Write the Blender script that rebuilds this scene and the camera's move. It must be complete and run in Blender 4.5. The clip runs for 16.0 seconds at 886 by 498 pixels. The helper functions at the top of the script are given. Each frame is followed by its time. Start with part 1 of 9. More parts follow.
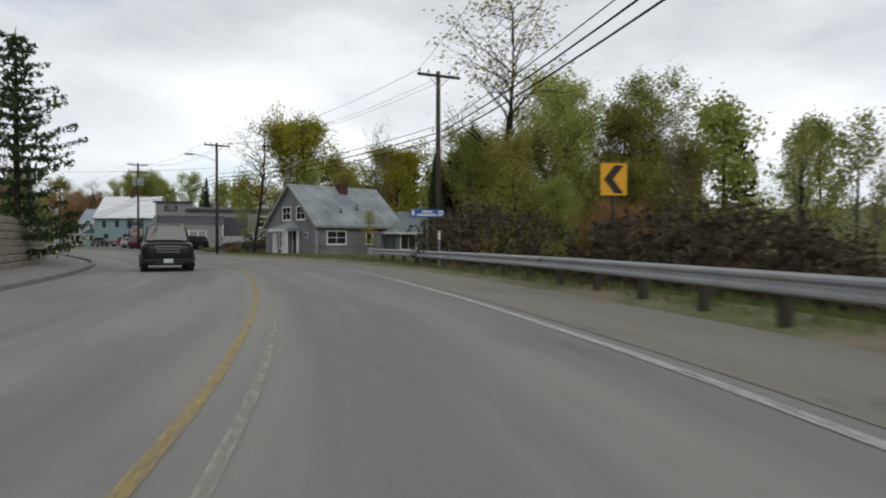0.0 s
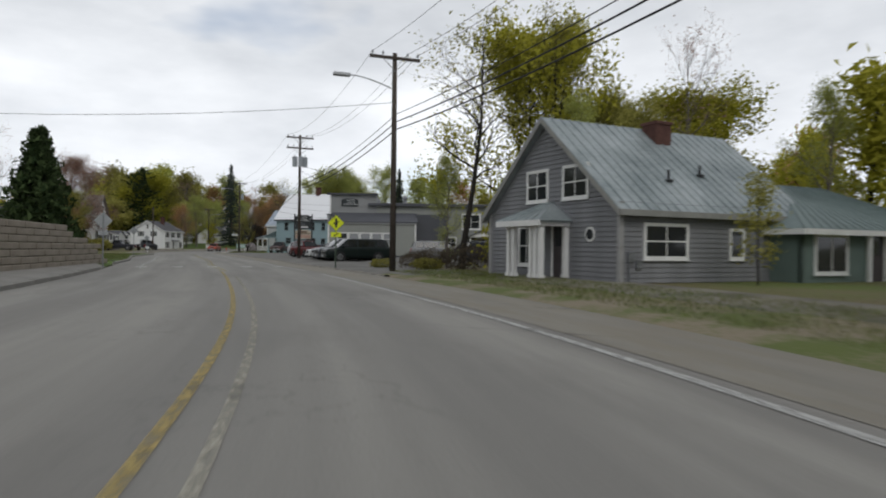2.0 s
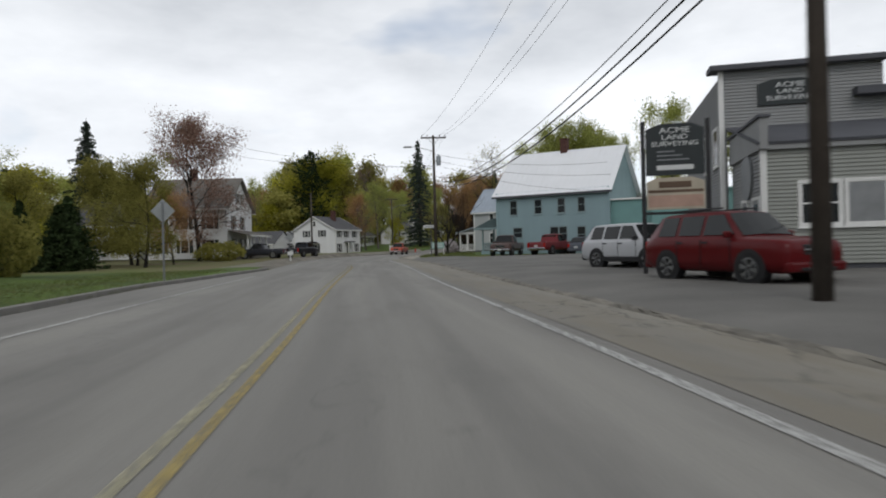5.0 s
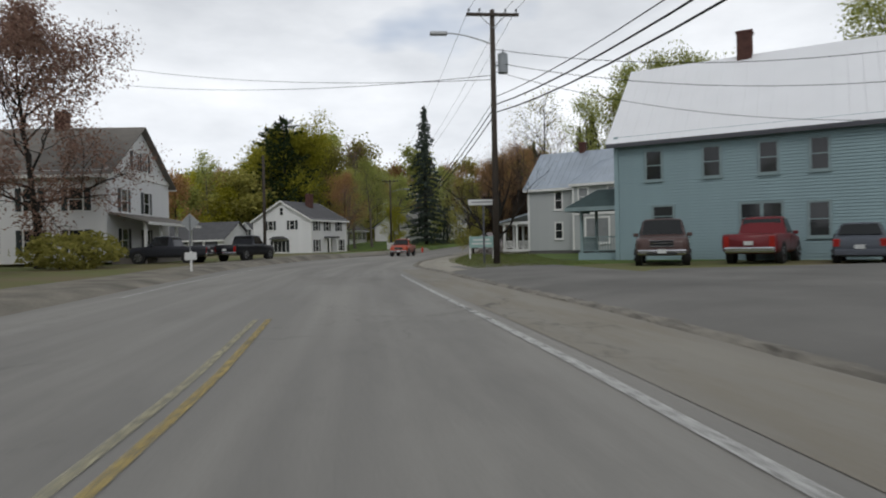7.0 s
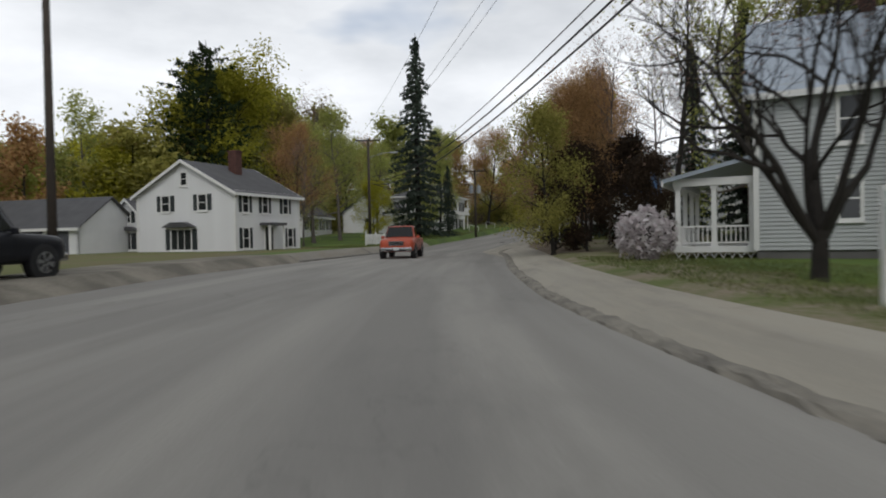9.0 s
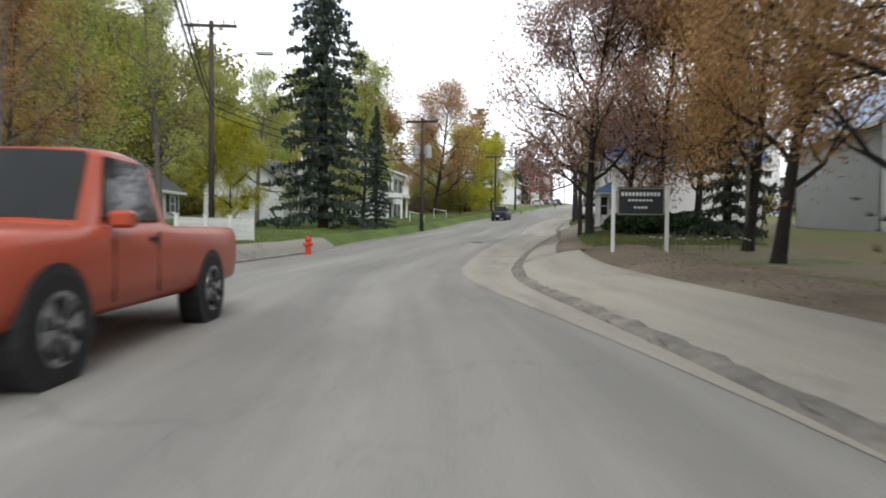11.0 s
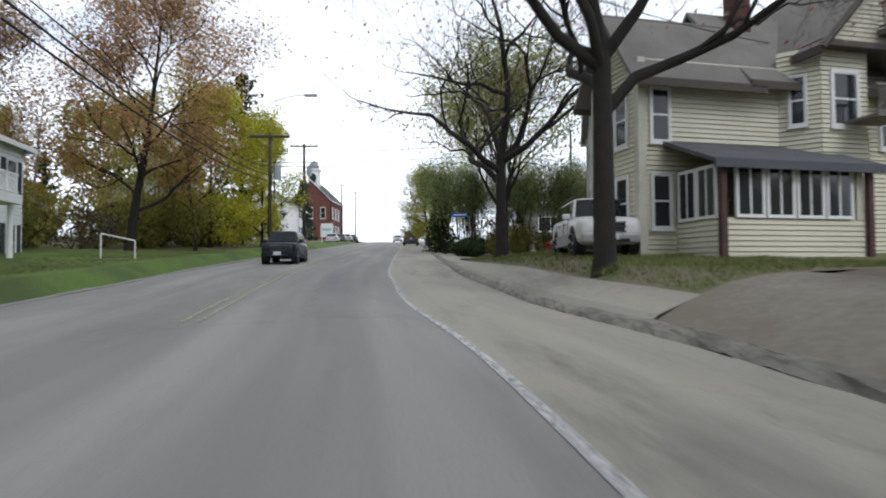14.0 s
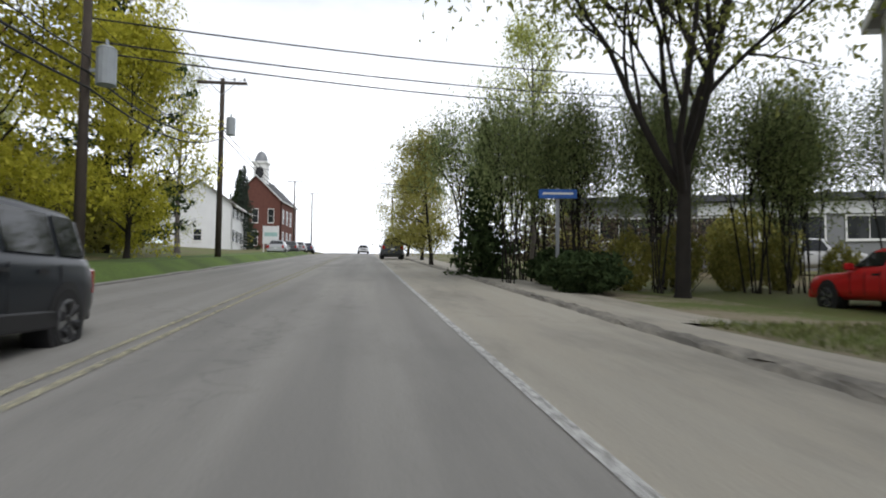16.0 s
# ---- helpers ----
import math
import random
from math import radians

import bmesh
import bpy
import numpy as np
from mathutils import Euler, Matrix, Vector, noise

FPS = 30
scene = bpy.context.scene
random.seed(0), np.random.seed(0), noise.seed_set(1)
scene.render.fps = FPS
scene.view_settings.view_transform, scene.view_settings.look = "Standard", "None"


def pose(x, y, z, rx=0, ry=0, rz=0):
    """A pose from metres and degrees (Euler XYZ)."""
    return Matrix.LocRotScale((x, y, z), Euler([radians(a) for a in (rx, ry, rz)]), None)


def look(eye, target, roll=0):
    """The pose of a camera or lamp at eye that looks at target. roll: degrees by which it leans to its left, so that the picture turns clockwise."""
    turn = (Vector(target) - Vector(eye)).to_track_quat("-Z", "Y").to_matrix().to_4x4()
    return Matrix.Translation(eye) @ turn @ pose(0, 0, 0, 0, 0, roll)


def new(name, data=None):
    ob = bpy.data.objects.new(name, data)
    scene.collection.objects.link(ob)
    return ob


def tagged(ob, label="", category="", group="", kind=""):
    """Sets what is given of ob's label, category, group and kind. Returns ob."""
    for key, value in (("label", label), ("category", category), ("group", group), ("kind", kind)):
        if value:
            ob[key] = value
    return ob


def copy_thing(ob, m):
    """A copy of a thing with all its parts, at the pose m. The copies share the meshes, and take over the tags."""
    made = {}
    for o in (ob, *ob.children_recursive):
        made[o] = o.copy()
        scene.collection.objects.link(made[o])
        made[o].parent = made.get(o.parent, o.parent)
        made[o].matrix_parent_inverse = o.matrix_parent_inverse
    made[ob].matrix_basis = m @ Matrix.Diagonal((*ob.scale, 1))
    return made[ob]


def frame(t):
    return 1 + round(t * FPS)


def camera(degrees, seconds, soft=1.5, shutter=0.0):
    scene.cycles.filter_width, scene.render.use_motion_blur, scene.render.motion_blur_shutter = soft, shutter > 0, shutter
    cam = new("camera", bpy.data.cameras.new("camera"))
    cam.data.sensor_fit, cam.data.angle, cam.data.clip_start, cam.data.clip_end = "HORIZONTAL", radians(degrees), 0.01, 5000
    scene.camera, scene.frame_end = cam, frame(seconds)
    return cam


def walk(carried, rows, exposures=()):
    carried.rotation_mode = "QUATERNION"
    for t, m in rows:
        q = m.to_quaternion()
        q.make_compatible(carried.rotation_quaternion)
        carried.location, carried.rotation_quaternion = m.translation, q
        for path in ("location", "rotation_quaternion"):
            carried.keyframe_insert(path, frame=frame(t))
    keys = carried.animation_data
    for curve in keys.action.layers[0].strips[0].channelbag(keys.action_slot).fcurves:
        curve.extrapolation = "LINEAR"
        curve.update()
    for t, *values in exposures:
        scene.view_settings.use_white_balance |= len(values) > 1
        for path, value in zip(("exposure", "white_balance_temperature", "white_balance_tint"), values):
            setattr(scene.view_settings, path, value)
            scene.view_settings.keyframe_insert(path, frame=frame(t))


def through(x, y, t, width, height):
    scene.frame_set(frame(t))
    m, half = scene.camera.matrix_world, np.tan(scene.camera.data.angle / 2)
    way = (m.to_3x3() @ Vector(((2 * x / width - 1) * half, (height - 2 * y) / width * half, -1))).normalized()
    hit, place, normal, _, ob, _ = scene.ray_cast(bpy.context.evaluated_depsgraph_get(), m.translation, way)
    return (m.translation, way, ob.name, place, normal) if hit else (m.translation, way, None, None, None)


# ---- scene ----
cam = camera(67.7, 16.0, soft=1.9, shutter=0.25)
PATH = [
    (0, (-0.000, -0.000, 1.115), (-0.003, 2.000, 1.093), -0.03),
    (0.5, (-1.566, 8.654, 1.110), (-1.707, 10.649, 1.094), 0.11),
    (1, (-3.757, 16.849, 1.119), (-4.042, 18.828, 1.107), 0.39),
    (1.5, (-6.495, 24.729, 1.110), (-6.923, 26.682, 1.105), 0.69),
    (2, (-9.818, 32.379, 1.136), (-10.399, 34.293, 1.136), 0.65),
    (2.5, (-13.606, 39.605, 1.115), (-14.325, 41.471, 1.117), 0.88),
    (3, (-18.186, 46.849, 1.101), (-19.019, 48.667, 1.097), 0.53),
    (3.5, (-23.270, 54.041, 1.114), (-24.212, 55.806, 1.107), -0.19),
    (4, (-28.655, 61.055, 1.119), (-29.674, 62.776, 1.113), -0.24),
    (4.5, (-33.965, 67.643, 1.119), (-35.037, 69.332, 1.114), -0.77),
    (5, (-39.419, 74.593, 1.135), (-40.498, 76.277, 1.127), -1.48),
    (5.2, (-41.569, 77.577, 1.124), (-42.653, 79.258, 1.114), -1.32),
    (7.3, (-63.894, 104.600, 1.125), (-64.944, 106.302, 1.111), -1.24),
    (7.5, (-66.238, 107.119, 1.127), (-67.280, 108.826, 1.112), -1.41),
    (8, (-71.541, 113.774, 1.137), (-72.577, 115.484, 1.113), -1.29),
    (8.5, (-76.787, 120.396, 1.119), (-77.794, 122.124, 1.089), -1.14),
    (9, (-81.706, 127.156, 1.110), (-82.670, 128.908, 1.076), -1.10),
    (9.2, (-83.602, 129.834, 1.094), (-84.542, 131.600, 1.060), -0.87),
    (11.3, (-98.536, 159.707, 1.120), (-99.257, 161.572, 1.069), 0.52),
    (11.5, (-99.852, 162.243, 1.110), (-100.520, 164.128, 1.065), 0.48),
    (12, (-102.770, 168.405, 1.050), (-103.297, 170.334, 1.027), 0.40),
    (12.5, (-105.109, 174.754, 1.001), (-105.497, 176.716, 0.999), 0.52),
    (13, (-106.961, 181.147, 1.211), (-107.234, 183.128, 1.238), 0.12),
    (13.5, (-108.381, 187.551, 1.594), (-108.555, 189.542, 1.650), -0.30),
    (14, (-109.566, 193.930, 1.796), (-109.693, 195.925, 1.872), -0.34),
    (14.5, (-110.820, 200.275, 2.035), (-110.912, 202.271, 2.122), -0.51),
    (15, (-112.344, 206.491, 2.200), (-112.394, 208.488, 2.302), -0.27),
    (15.5, (-113.505, 212.998, 2.619), (-113.532, 214.994, 2.729), 0.07),
    (16, (-114.387, 218.518, 3.032), (-114.383, 220.515, 3.146), 0.53),
]
walk(cam, [(t, look(eye, target, roll)) for t, eye, target, roll in PATH],
     exposures=[(0, 0.05, 6500, 10), (5.2, 0.08, 6450, 10), (9.2, 0.12, 6500, 10), (11.3, 1.25, 6400, 10), (12.2, 1.2, 6100, 11), (13.2, 1.15, 6050, 11), (14, 0.8, 6050, 11), (16, 0.75, 6350, 11)])

# ---- sky and light: a bright overcast spring day ----
world = bpy.data.worlds.new("overcast_sky")
scene.world = world
world.use_nodes = True
wn, wl = world.node_tree.nodes, world.node_tree.links
wn.clear()
w_out, w_bg = wn.new("ShaderNodeOutputWorld"), wn.new("ShaderNodeBackground")
w_sky, w_mix = wn.new("ShaderNodeTexSky"), wn.new("ShaderNodeMix")
w_sky.sky_type, w_sky.sun_disc = "NISHITA", False
w_sky.sun_elevation, w_sky.sun_rotation = radians(48), radians(150)
w_scale = wn.new("ShaderNodeVectorMath")
w_scale.operation = "SCALE"
w_scale.inputs["Scale"].default_value = 0.12
w_co, w_map = wn.new("ShaderNodeTexCoord"), wn.new("ShaderNodeMapping")
w_map.inputs["Scale"].default_value = (1.2, 1.2, 3.2)
w_noise, w_ramp = wn.new("ShaderNodeTexNoise"), wn.new("ShaderNodeValToRGB")
w_noise.inputs["Scale"].default_value = 1.6
w_noise.inputs["Detail"].default_value = 6
w_noise.inputs["Roughness"].default_value = 0.55
w_ramp.color_ramp.elements[0].position, w_ramp.color_ramp.elements[0].color = 0.30, (0.585, 0.62, 0.67, 1)
w_ramp.color_ramp.elements[1].position, w_ramp.color_ramp.elements[1].color = 0.66, (1.05, 1.08, 1.12, 1)
w_gap, w_gapr = wn.new("ShaderNodeTexNoise"), wn.new("ShaderNodeValToRGB")
w_gap.inputs["Scale"].default_value = 2.3
w_gap.inputs["Detail"].default_value = 4
w_gapr.color_ramp.elements[0].position, w_gapr.color_ramp.elements[0].color = 0.60, (1, 1, 1, 1)
w_gapr.color_ramp.elements[1].position, w_gapr.color_ramp.elements[1].color = 0.74, (0.45, 0.45, 0.45, 1)
w_mix.data_type = "RGBA"
wl.new(w_co.outputs["Generated"], w_map.inputs["Vector"])
wl.new(w_map.outputs["Vector"], w_noise.inputs["Vector"])
wl.new(w_map.outputs["Vector"], w_gap.inputs["Vector"])
wl.new(w_noise.outputs["Fac"], w_ramp.inputs["Fac"])
wl.new(w_gap.outputs["Fac"], w_gapr.inputs["Fac"])
wl.new(w_sky.outputs["Color"], w_scale.inputs[0])
wl.new(w_gapr.outputs["Color"], w_mix.inputs["Factor"])
wl.new(w_scale.outputs["Vector"], w_mix.inputs["A"])
wl.new(w_ramp.outputs["Color"], w_mix.inputs["B"])
# the cloud is heavier overhead than towards the horizon
w_sep, w_up, w_mul = wn.new("ShaderNodeSeparateXYZ"), wn.new("ShaderNodeMapRange"), wn.new("ShaderNodeVectorMath")
w_mul.operation = "SCALE"
w_up.inputs["From Min"].default_value, w_up.inputs["From Max"].default_value = 0.12, 0.75
w_up.inputs["To Min"].default_value, w_up.inputs["To Max"].default_value = 1.0, 0.50
wl.new(w_co.outputs["Generated"], w_sep.inputs[0])
wl.new(w_sep.outputs["Z"], w_up.inputs["Value"])
wl.new(w_mix.outputs["Result"], w_mul.inputs[0])
wl.new(w_up.outputs["Result"], w_mul.inputs["Scale"])
wl.new(w_mul.outputs["Vector"], w_bg.inputs["Color"])
wl.new(w_bg.outputs["Background"], w_out.inputs["Surface"])
sun_data = bpy.data.lights.new("sun", "SUN")
sun_data.energy, sun_data.angle, sun_data.color = 0.7, radians(25), (1.0, 0.98, 0.95)
sun = new("sun", sun_data)
sun.matrix_world = look((60, -40, 120), (0, 60, 0))

# ---- materials ----
def mat(name, colour, rough=0.8, vary=0.25, scale=3.0, bump=0.0, metal=0.0, second=None, spec=0.4, island=0.0, fine=40.0, coat=0.0, edge=(0.45, 1.0)):
    """A surface whose colour wanders at two scales between colour and second."""
    m = bpy.data.materials.new(name)
    m.use_nodes = True
    n, l = m.node_tree.nodes, m.node_tree.links
    b = n["Principled BSDF"]
    b.inputs["Roughness"].default_value, b.inputs["Metallic"].default_value = rough, metal
    b.inputs["Specular IOR Level"].default_value = spec
    b.inputs["Coat Weight"].default_value = coat
    co = n.new("ShaderNodeTexCoord")
    big, small = n.new("ShaderNodeTexNoise"), n.new("ShaderNodeTexNoise")
    big.inputs["Scale"].default_value, small.inputs["Scale"].default_value = scale, fine
    big.inputs["Detail"].default_value, small.inputs["Detail"].default_value = 5, 3
    l.new(co.outputs["Object"], big.inputs["Vector"])
    l.new(co.outputs["Object"], small.inputs["Vector"])
    add = n.new("ShaderNodeMath")
    add.operation = "MULTIPLY_ADD"
    l.new(small.outputs["Fac"], add.inputs[0])
    add.inputs[1].default_value = 0.45
    l.new(big.outputs["Fac"], add.inputs[2])
    ramp = n.new("ShaderNodeMapRange")
    ramp.inputs["From Min"].default_value, ramp.inputs["From Max"].default_value = edge
    l.new(add.outputs[0], ramp.inputs["Value"])
    mix = n.new("ShaderNodeMix")
    mix.data_type = "RGBA"
    dark = second or tuple(c * (1 - vary) for c in colour)
    mix.inputs["A"].default_value, mix.inputs["B"].default_value = (*dark, 1), (*colour, 1)
    l.new(ramp.outputs["Result"], mix.inputs["Factor"])
    last = mix.outputs["Result"]
    if island:
        g, h = n.new("ShaderNodeNewGeometry"), n.new("ShaderNodeHueSaturation")
        mr = n.new("ShaderNodeMapRange")
        mr.inputs["To Min"].default_value, mr.inputs["To Max"].default_value = 1 - island, 1 + island
        l.new(g.outputs["Random Per Island"], mr.inputs["Value"])
        l.new(mr.outputs["Result"], h.inputs["Value"])
        l.new(last, h.inputs["Color"])
        last = h.outputs["Color"]
    l.new(last, b.inputs["Base Color"])
    if bump:
        bp = n.new("ShaderNodeBump")
        bp.inputs["Strength"].default_value, bp.inputs["Distance"].default_value = 0.6, bump
        l.new(add.outputs[0], bp.inputs["Height"])
        l.new(bp.outputs["Normal"], b.inputs["Normal"])
    return m


def leaf_mat(name, a, c, through=0.35):
    """Thin leaves that let some light through; every clump has its own tint."""
    m = bpy.data.materials.new(name)
    m.use_nodes = True
    n, l = m.node_tree.nodes, m.node_tree.links
    out = n["Material Output"]
    n.remove(n["Principled BSDF"])
    d, t, s = n.new("ShaderNodeBsdfDiffuse"), n.new("ShaderNodeBsdfTranslucent"), n.new("ShaderNodeMixShader")
    g, mix, oi = n.new("ShaderNodeNewGeometry"), n.new("ShaderNodeMix"), n.new("ShaderNodeObjectInfo")
    hs, mr = n.new("ShaderNodeHueSaturation"), n.new("ShaderNodeMapRange")
    mr.inputs["To Min"].default_value, mr.inputs["To Max"].default_value = 0.75, 1.25
    l.new(oi.outputs["Random"], mr.inputs["Value"])
    l.new(mr.outputs["Result"], hs.inputs["Value"])
    mix.data_type = "RGBA"
    mix.inputs["A"].default_value, mix.inputs["B"].default_value = (*a, 1), (*c, 1)
    l.new(g.outputs["Random Per Island"], mix.inputs["Factor"])
    l.new(mix.outputs["Result"], hs.inputs["Color"])
    l.new(hs.outputs["Color"], d.inputs["Color"])
    l.new(hs.outputs["Color"], t.inputs["Color"])
    s.inputs["Fac"].default_value = through
    l.new(d.outputs[0], s.inputs[1])
    l.new(t.outputs[0], s.inputs[2])
    l.new(s.outputs[0], out.inputs["Surface"])
    return m


def glass_mat(name, colour, rough=0.06):
    """Window glass before a dark room: dark, with a strong reflection of the sky."""
    return mat(name, colour, rough, 0.3, 0.8, spec=0.45, fine=3.0)


def road_mat(name, base, pale, dark, streak=0.5, cracks=0.6, patch=0.5, sand=None, wear=0.0):
    """Old asphalt: paler where wheels polish it, dusty streaks along it, sealed cracks and grit. Laid on metres across and along."""
    m = bpy.data.materials.new(name)
    m.use_nodes = True
    n, l = m.node_tree.nodes, m.node_tree.links
    b = n["Principled BSDF"]
    b.inputs["Roughness"].default_value, b.inputs["Specular IOR Level"].default_value = 0.85, 0.35
    uv = n.new("ShaderNodeUVMap")
    uv.uv_map = "road_map"

    def noise_of(sx, sy, detail=4, rough=0.55):
        mp, t = n.new("ShaderNodeMapping"), n.new("ShaderNodeTexNoise")
        mp.inputs["Scale"].default_value = (sx, sy, 1)
        t.inputs["Scale"].default_value, t.inputs["Detail"].default_value, t.inputs["Roughness"].default_value = 1.0, detail, rough
        l.new(uv.outputs["UV"], mp.inputs["Vector"])
        l.new(mp.outputs["Vector"], t.inputs["Vector"])
        return t.outputs["Fac"]

    def span(v, lo, hi, a=0.0, c=1.0):
        r = n.new("ShaderNodeMapRange")
        r.inputs["From Min"].default_value, r.inputs["From Max"].default_value = lo, hi
        r.inputs["To Min"].default_value, r.inputs["To Max"].default_value = a, c
        l.new(v, r.inputs["Value"])
        return r.outputs["Result"]

    def blend(fac, a, c):
        x = n.new("ShaderNodeMix")
        x.data_type = "RGBA"
        l.new(fac, x.inputs["Factor"])
        for sock, val in (("A", a), ("B", c)):
            if isinstance(val, tuple):
                x.inputs[sock].default_value = (*val, 1)
            else:
                l.new(val, x.inputs[sock])
        return x.outputs["Result"]

    def times(a, c):
        x = n.new("ShaderNodeMath")
        x.operation = "MULTIPLY"
        l.new(a, x.inputs[0])
        if isinstance(c, float):
            x.inputs[1].default_value = c
        else:
            l.new(c, x.inputs[1])
        return x.outputs[0]

    col = blend(span(noise_of(0.9, 0.035, 3), 0.40, 0.66, 0.0, streak), base, pale)
    col = blend(span(noise_of(0.45, 0.11, 5, 0.65), 0.50, 0.70, 0.0, patch), col, dark)
    if sand:
        col = blend(span(noise_of(1.6, 0.30, 6, 0.7), 0.45, 0.62, 0.0, 0.8), col, sand)
    grit = noise_of(38, 38, 2)
    col = blend(span(grit, 0.35, 0.75, 0.0, 0.35), col, dark)
    # sealed cracks
    vm, vo, ad = n.new("ShaderNodeMapping"), n.new("ShaderNodeTexVoronoi"), n.new("ShaderNodeVectorMath")
    wob = n.new("ShaderNodeTexNoise")
    wob.inputs["Scale"].default_value, wob.inputs["Detail"].default_value = 1.3, 4
    l.new(uv.outputs["UV"], wob.inputs["Vector"])
    sc = n.new("ShaderNodeVectorMath")
    sc.operation = "SCALE"
    sc.inputs["Scale"].default_value = 1.2
    l.new(wob.outputs["Color"], sc.inputs[0])
    l.new(uv.outputs["UV"], ad.inputs[0])
    l.new(sc.outputs["Vector"], ad.inputs[1])
    vm.inputs["Scale"].default_value = (0.32, 0.11, 1)
    l.new(ad.outputs["Vector"], vm.inputs["Vector"])
    vo.feature = "DISTANCE_TO_EDGE"
    vo.inputs["Scale"].default_value = 1.0
    l.new(vm.outputs["Vector"], vo.inputs["Vector"])
    line = times(span(vo.outputs["Distance"], 0.004, 0.013, 1.0, 0.0), span(noise_of(0.35, 0.12, 2), 0.46, 0.58))
    col = blend(times(line, cracks), col, (0.03, 0.03, 0.03))
    l.new(col, b.inputs["Base Color"])
    bp = n.new("ShaderNodeBump")
    bp.inputs["Strength"].default_value, bp.inputs["Distance"].default_value = 0.5, 0.006
    l.new(grit, bp.inputs["Height"])
    l.new(bp.outputs["Normal"], b.inputs["Normal"])
    if wear:
        out, tr, ms = n["Material Output"], n.new("ShaderNodeBsdfTransparent"), n.new("ShaderNodeMixShader")
        l.new(times(span(noise_of(14, 5.5, 6, 0.8), 0.36, 0.66), wear), ms.inputs["Fac"])
        l.new(b.outputs[0], ms.inputs[1])
        l.new(tr.outputs[0], ms.inputs[2])
        l.new(ms.outputs[0], out.inputs["Surface"])
    return m


ASPHALT = road_mat("worn_asphalt", (0.22, 0.212, 0.196), (0.32, 0.308, 0.28), (0.15, 0.145, 0.136), 0.85, 0.16, 0.55)
ASPHALT_LOT = mat("lot_asphalt", (0.20, 0.193, 0.178), 0.88, 0.5, 0.35, 0.004, fine=40.0)
SHOULDER = road_mat("sandy_shoulder", (0.23, 0.215, 0.185), (0.30, 0.28, 0.235), (0.14, 0.133, 0.12), 0.7, 0.5, 0.6, (0.23, 0.205, 0.16))
SHOULDER_PALE = road_mat("pale_dusty_shoulder", (0.30, 0.28, 0.235), (0.40, 0.375, 0.315), (0.15, 0.14, 0.12), 0.9, 0.14, 0.8, (0.36, 0.33, 0.27))
DRIVE_DIRT = mat("grey_brown_drive", (0.185, 0.162, 0.125), 0.95, 0.4, 0.3, 0.012, second=(0.28, 0.26, 0.215), fine=9.0, edge=(0.5, 0.85))
MUD = mat("brown_gravel_dirt", (0.215, 0.170, 0.118), 0.95, 0.5, 0.35, 0.02, second=(0.115, 0.095, 0.07), fine=10.0, edge=(0.55, 0.88))
GRAVEL = mat("gravel", (0.24, 0.22, 0.18), 0.95, 0.5, 0.6, 0.02, fine=18.0, edge=(0.58, 0.88))
CONCRETE = mat("concrete", (0.26, 0.25, 0.23), 0.9, 0.3, 1.0, 0.004)
PAINT_W = road_mat("road_paint_white", (0.56, 0.56, 0.54), (0.68, 0.68, 0.65), (0.36, 0.36, 0.35), 0.8, 0.6, 0.5, None, 0.8)
PAINT_Y = road_mat("road_paint_yellow", (0.46, 0.35, 0.12), (0.52, 0.42, 0.17), (0.30, 0.25, 0.13), 0.8, 0.6, 0.5, None, 0.95)
PAINT_Y_FAINT = road_mat("faded_yellow_paint", (0.44, 0.41, 0.27), (0.50, 0.47, 0.33), (0.33, 0.31, 0.22), 0.8, 0.6, 0.5, None, 1.0)
PAINT_OLD = road_mat("ghost_paint", (0.42, 0.40, 0.33), (0.46, 0.44, 0.37), (0.32, 0.30, 0.25), 0.8, 0.6, 0.5, None, 1.0)
KERB_TAR = mat("crumbled_asphalt_kerb", (0.25, 0.232, 0.195), 0.95, 0.4, 1.5, 0.02, second=(0.13, 0.121, 0.105), fine=12.0, edge=(0.55, 0.9))
GRASS = mat("spring_grass", (0.105, 0.135, 0.028), 0.95, 0.3, 0.12, 0.03, second=(0.15, 0.12, 0.065), fine=9.0, edge=(0.6, 0.88))
LAWN = mat("lawn_grass", (0.10, 0.16, 0.022), 0.95, 0.3, 0.3, 0.03, second=(0.052, 0.082, 0.018), fine=14.0, edge=(0.58, 0.88))
VERGE_GRASS = mat("thin_verge_grass", (0.10, 0.125, 0.03), 0.95, 0.3, 0.55, 0.03, second=(0.22, 0.185, 0.13), fine=9.0, edge=(0.64, 0.84))
LEAN_GRASS = mat("lean_spring_grass", (0.085, 0.115, 0.028), 0.95, 0.3, 0.5, 0.03, second=(0.17, 0.145, 0.095), fine=9.0, edge=(0.7, 0.9))
TURF = mat("grass_blades", (0.095, 0.145, 0.024), 0.9, 0.4, 0.5, island=0.4, second=(0.15, 0.14, 0.06))
TIMBER = mat("weathered_pole_wood", (0.07, 0.056, 0.045), 0.9, 0.4, 2.0, 0.01, fine=30.0)
BARK = mat("bark", (0.027, 0.023, 0.019), 0.95, 0.45, 3.0, 0.03, fine=18.0)
BARK_PALE = mat("pale_bark", (0.16, 0.14, 0.125), 0.95, 0.4, 3.0, 0.02, fine=18.0)
STEEL = mat("galvanised_steel", (0.45, 0.46, 0.47), 0.5, 0.25, 1.5, metal=0.8)
STEEL_GREY = mat("grey_metal", (0.25, 0.26, 0.27), 0.5, 0.25, 2.0, metal=0.6)
CABLE = mat("black_cable", (0.02, 0.02, 0.02), 0.7)
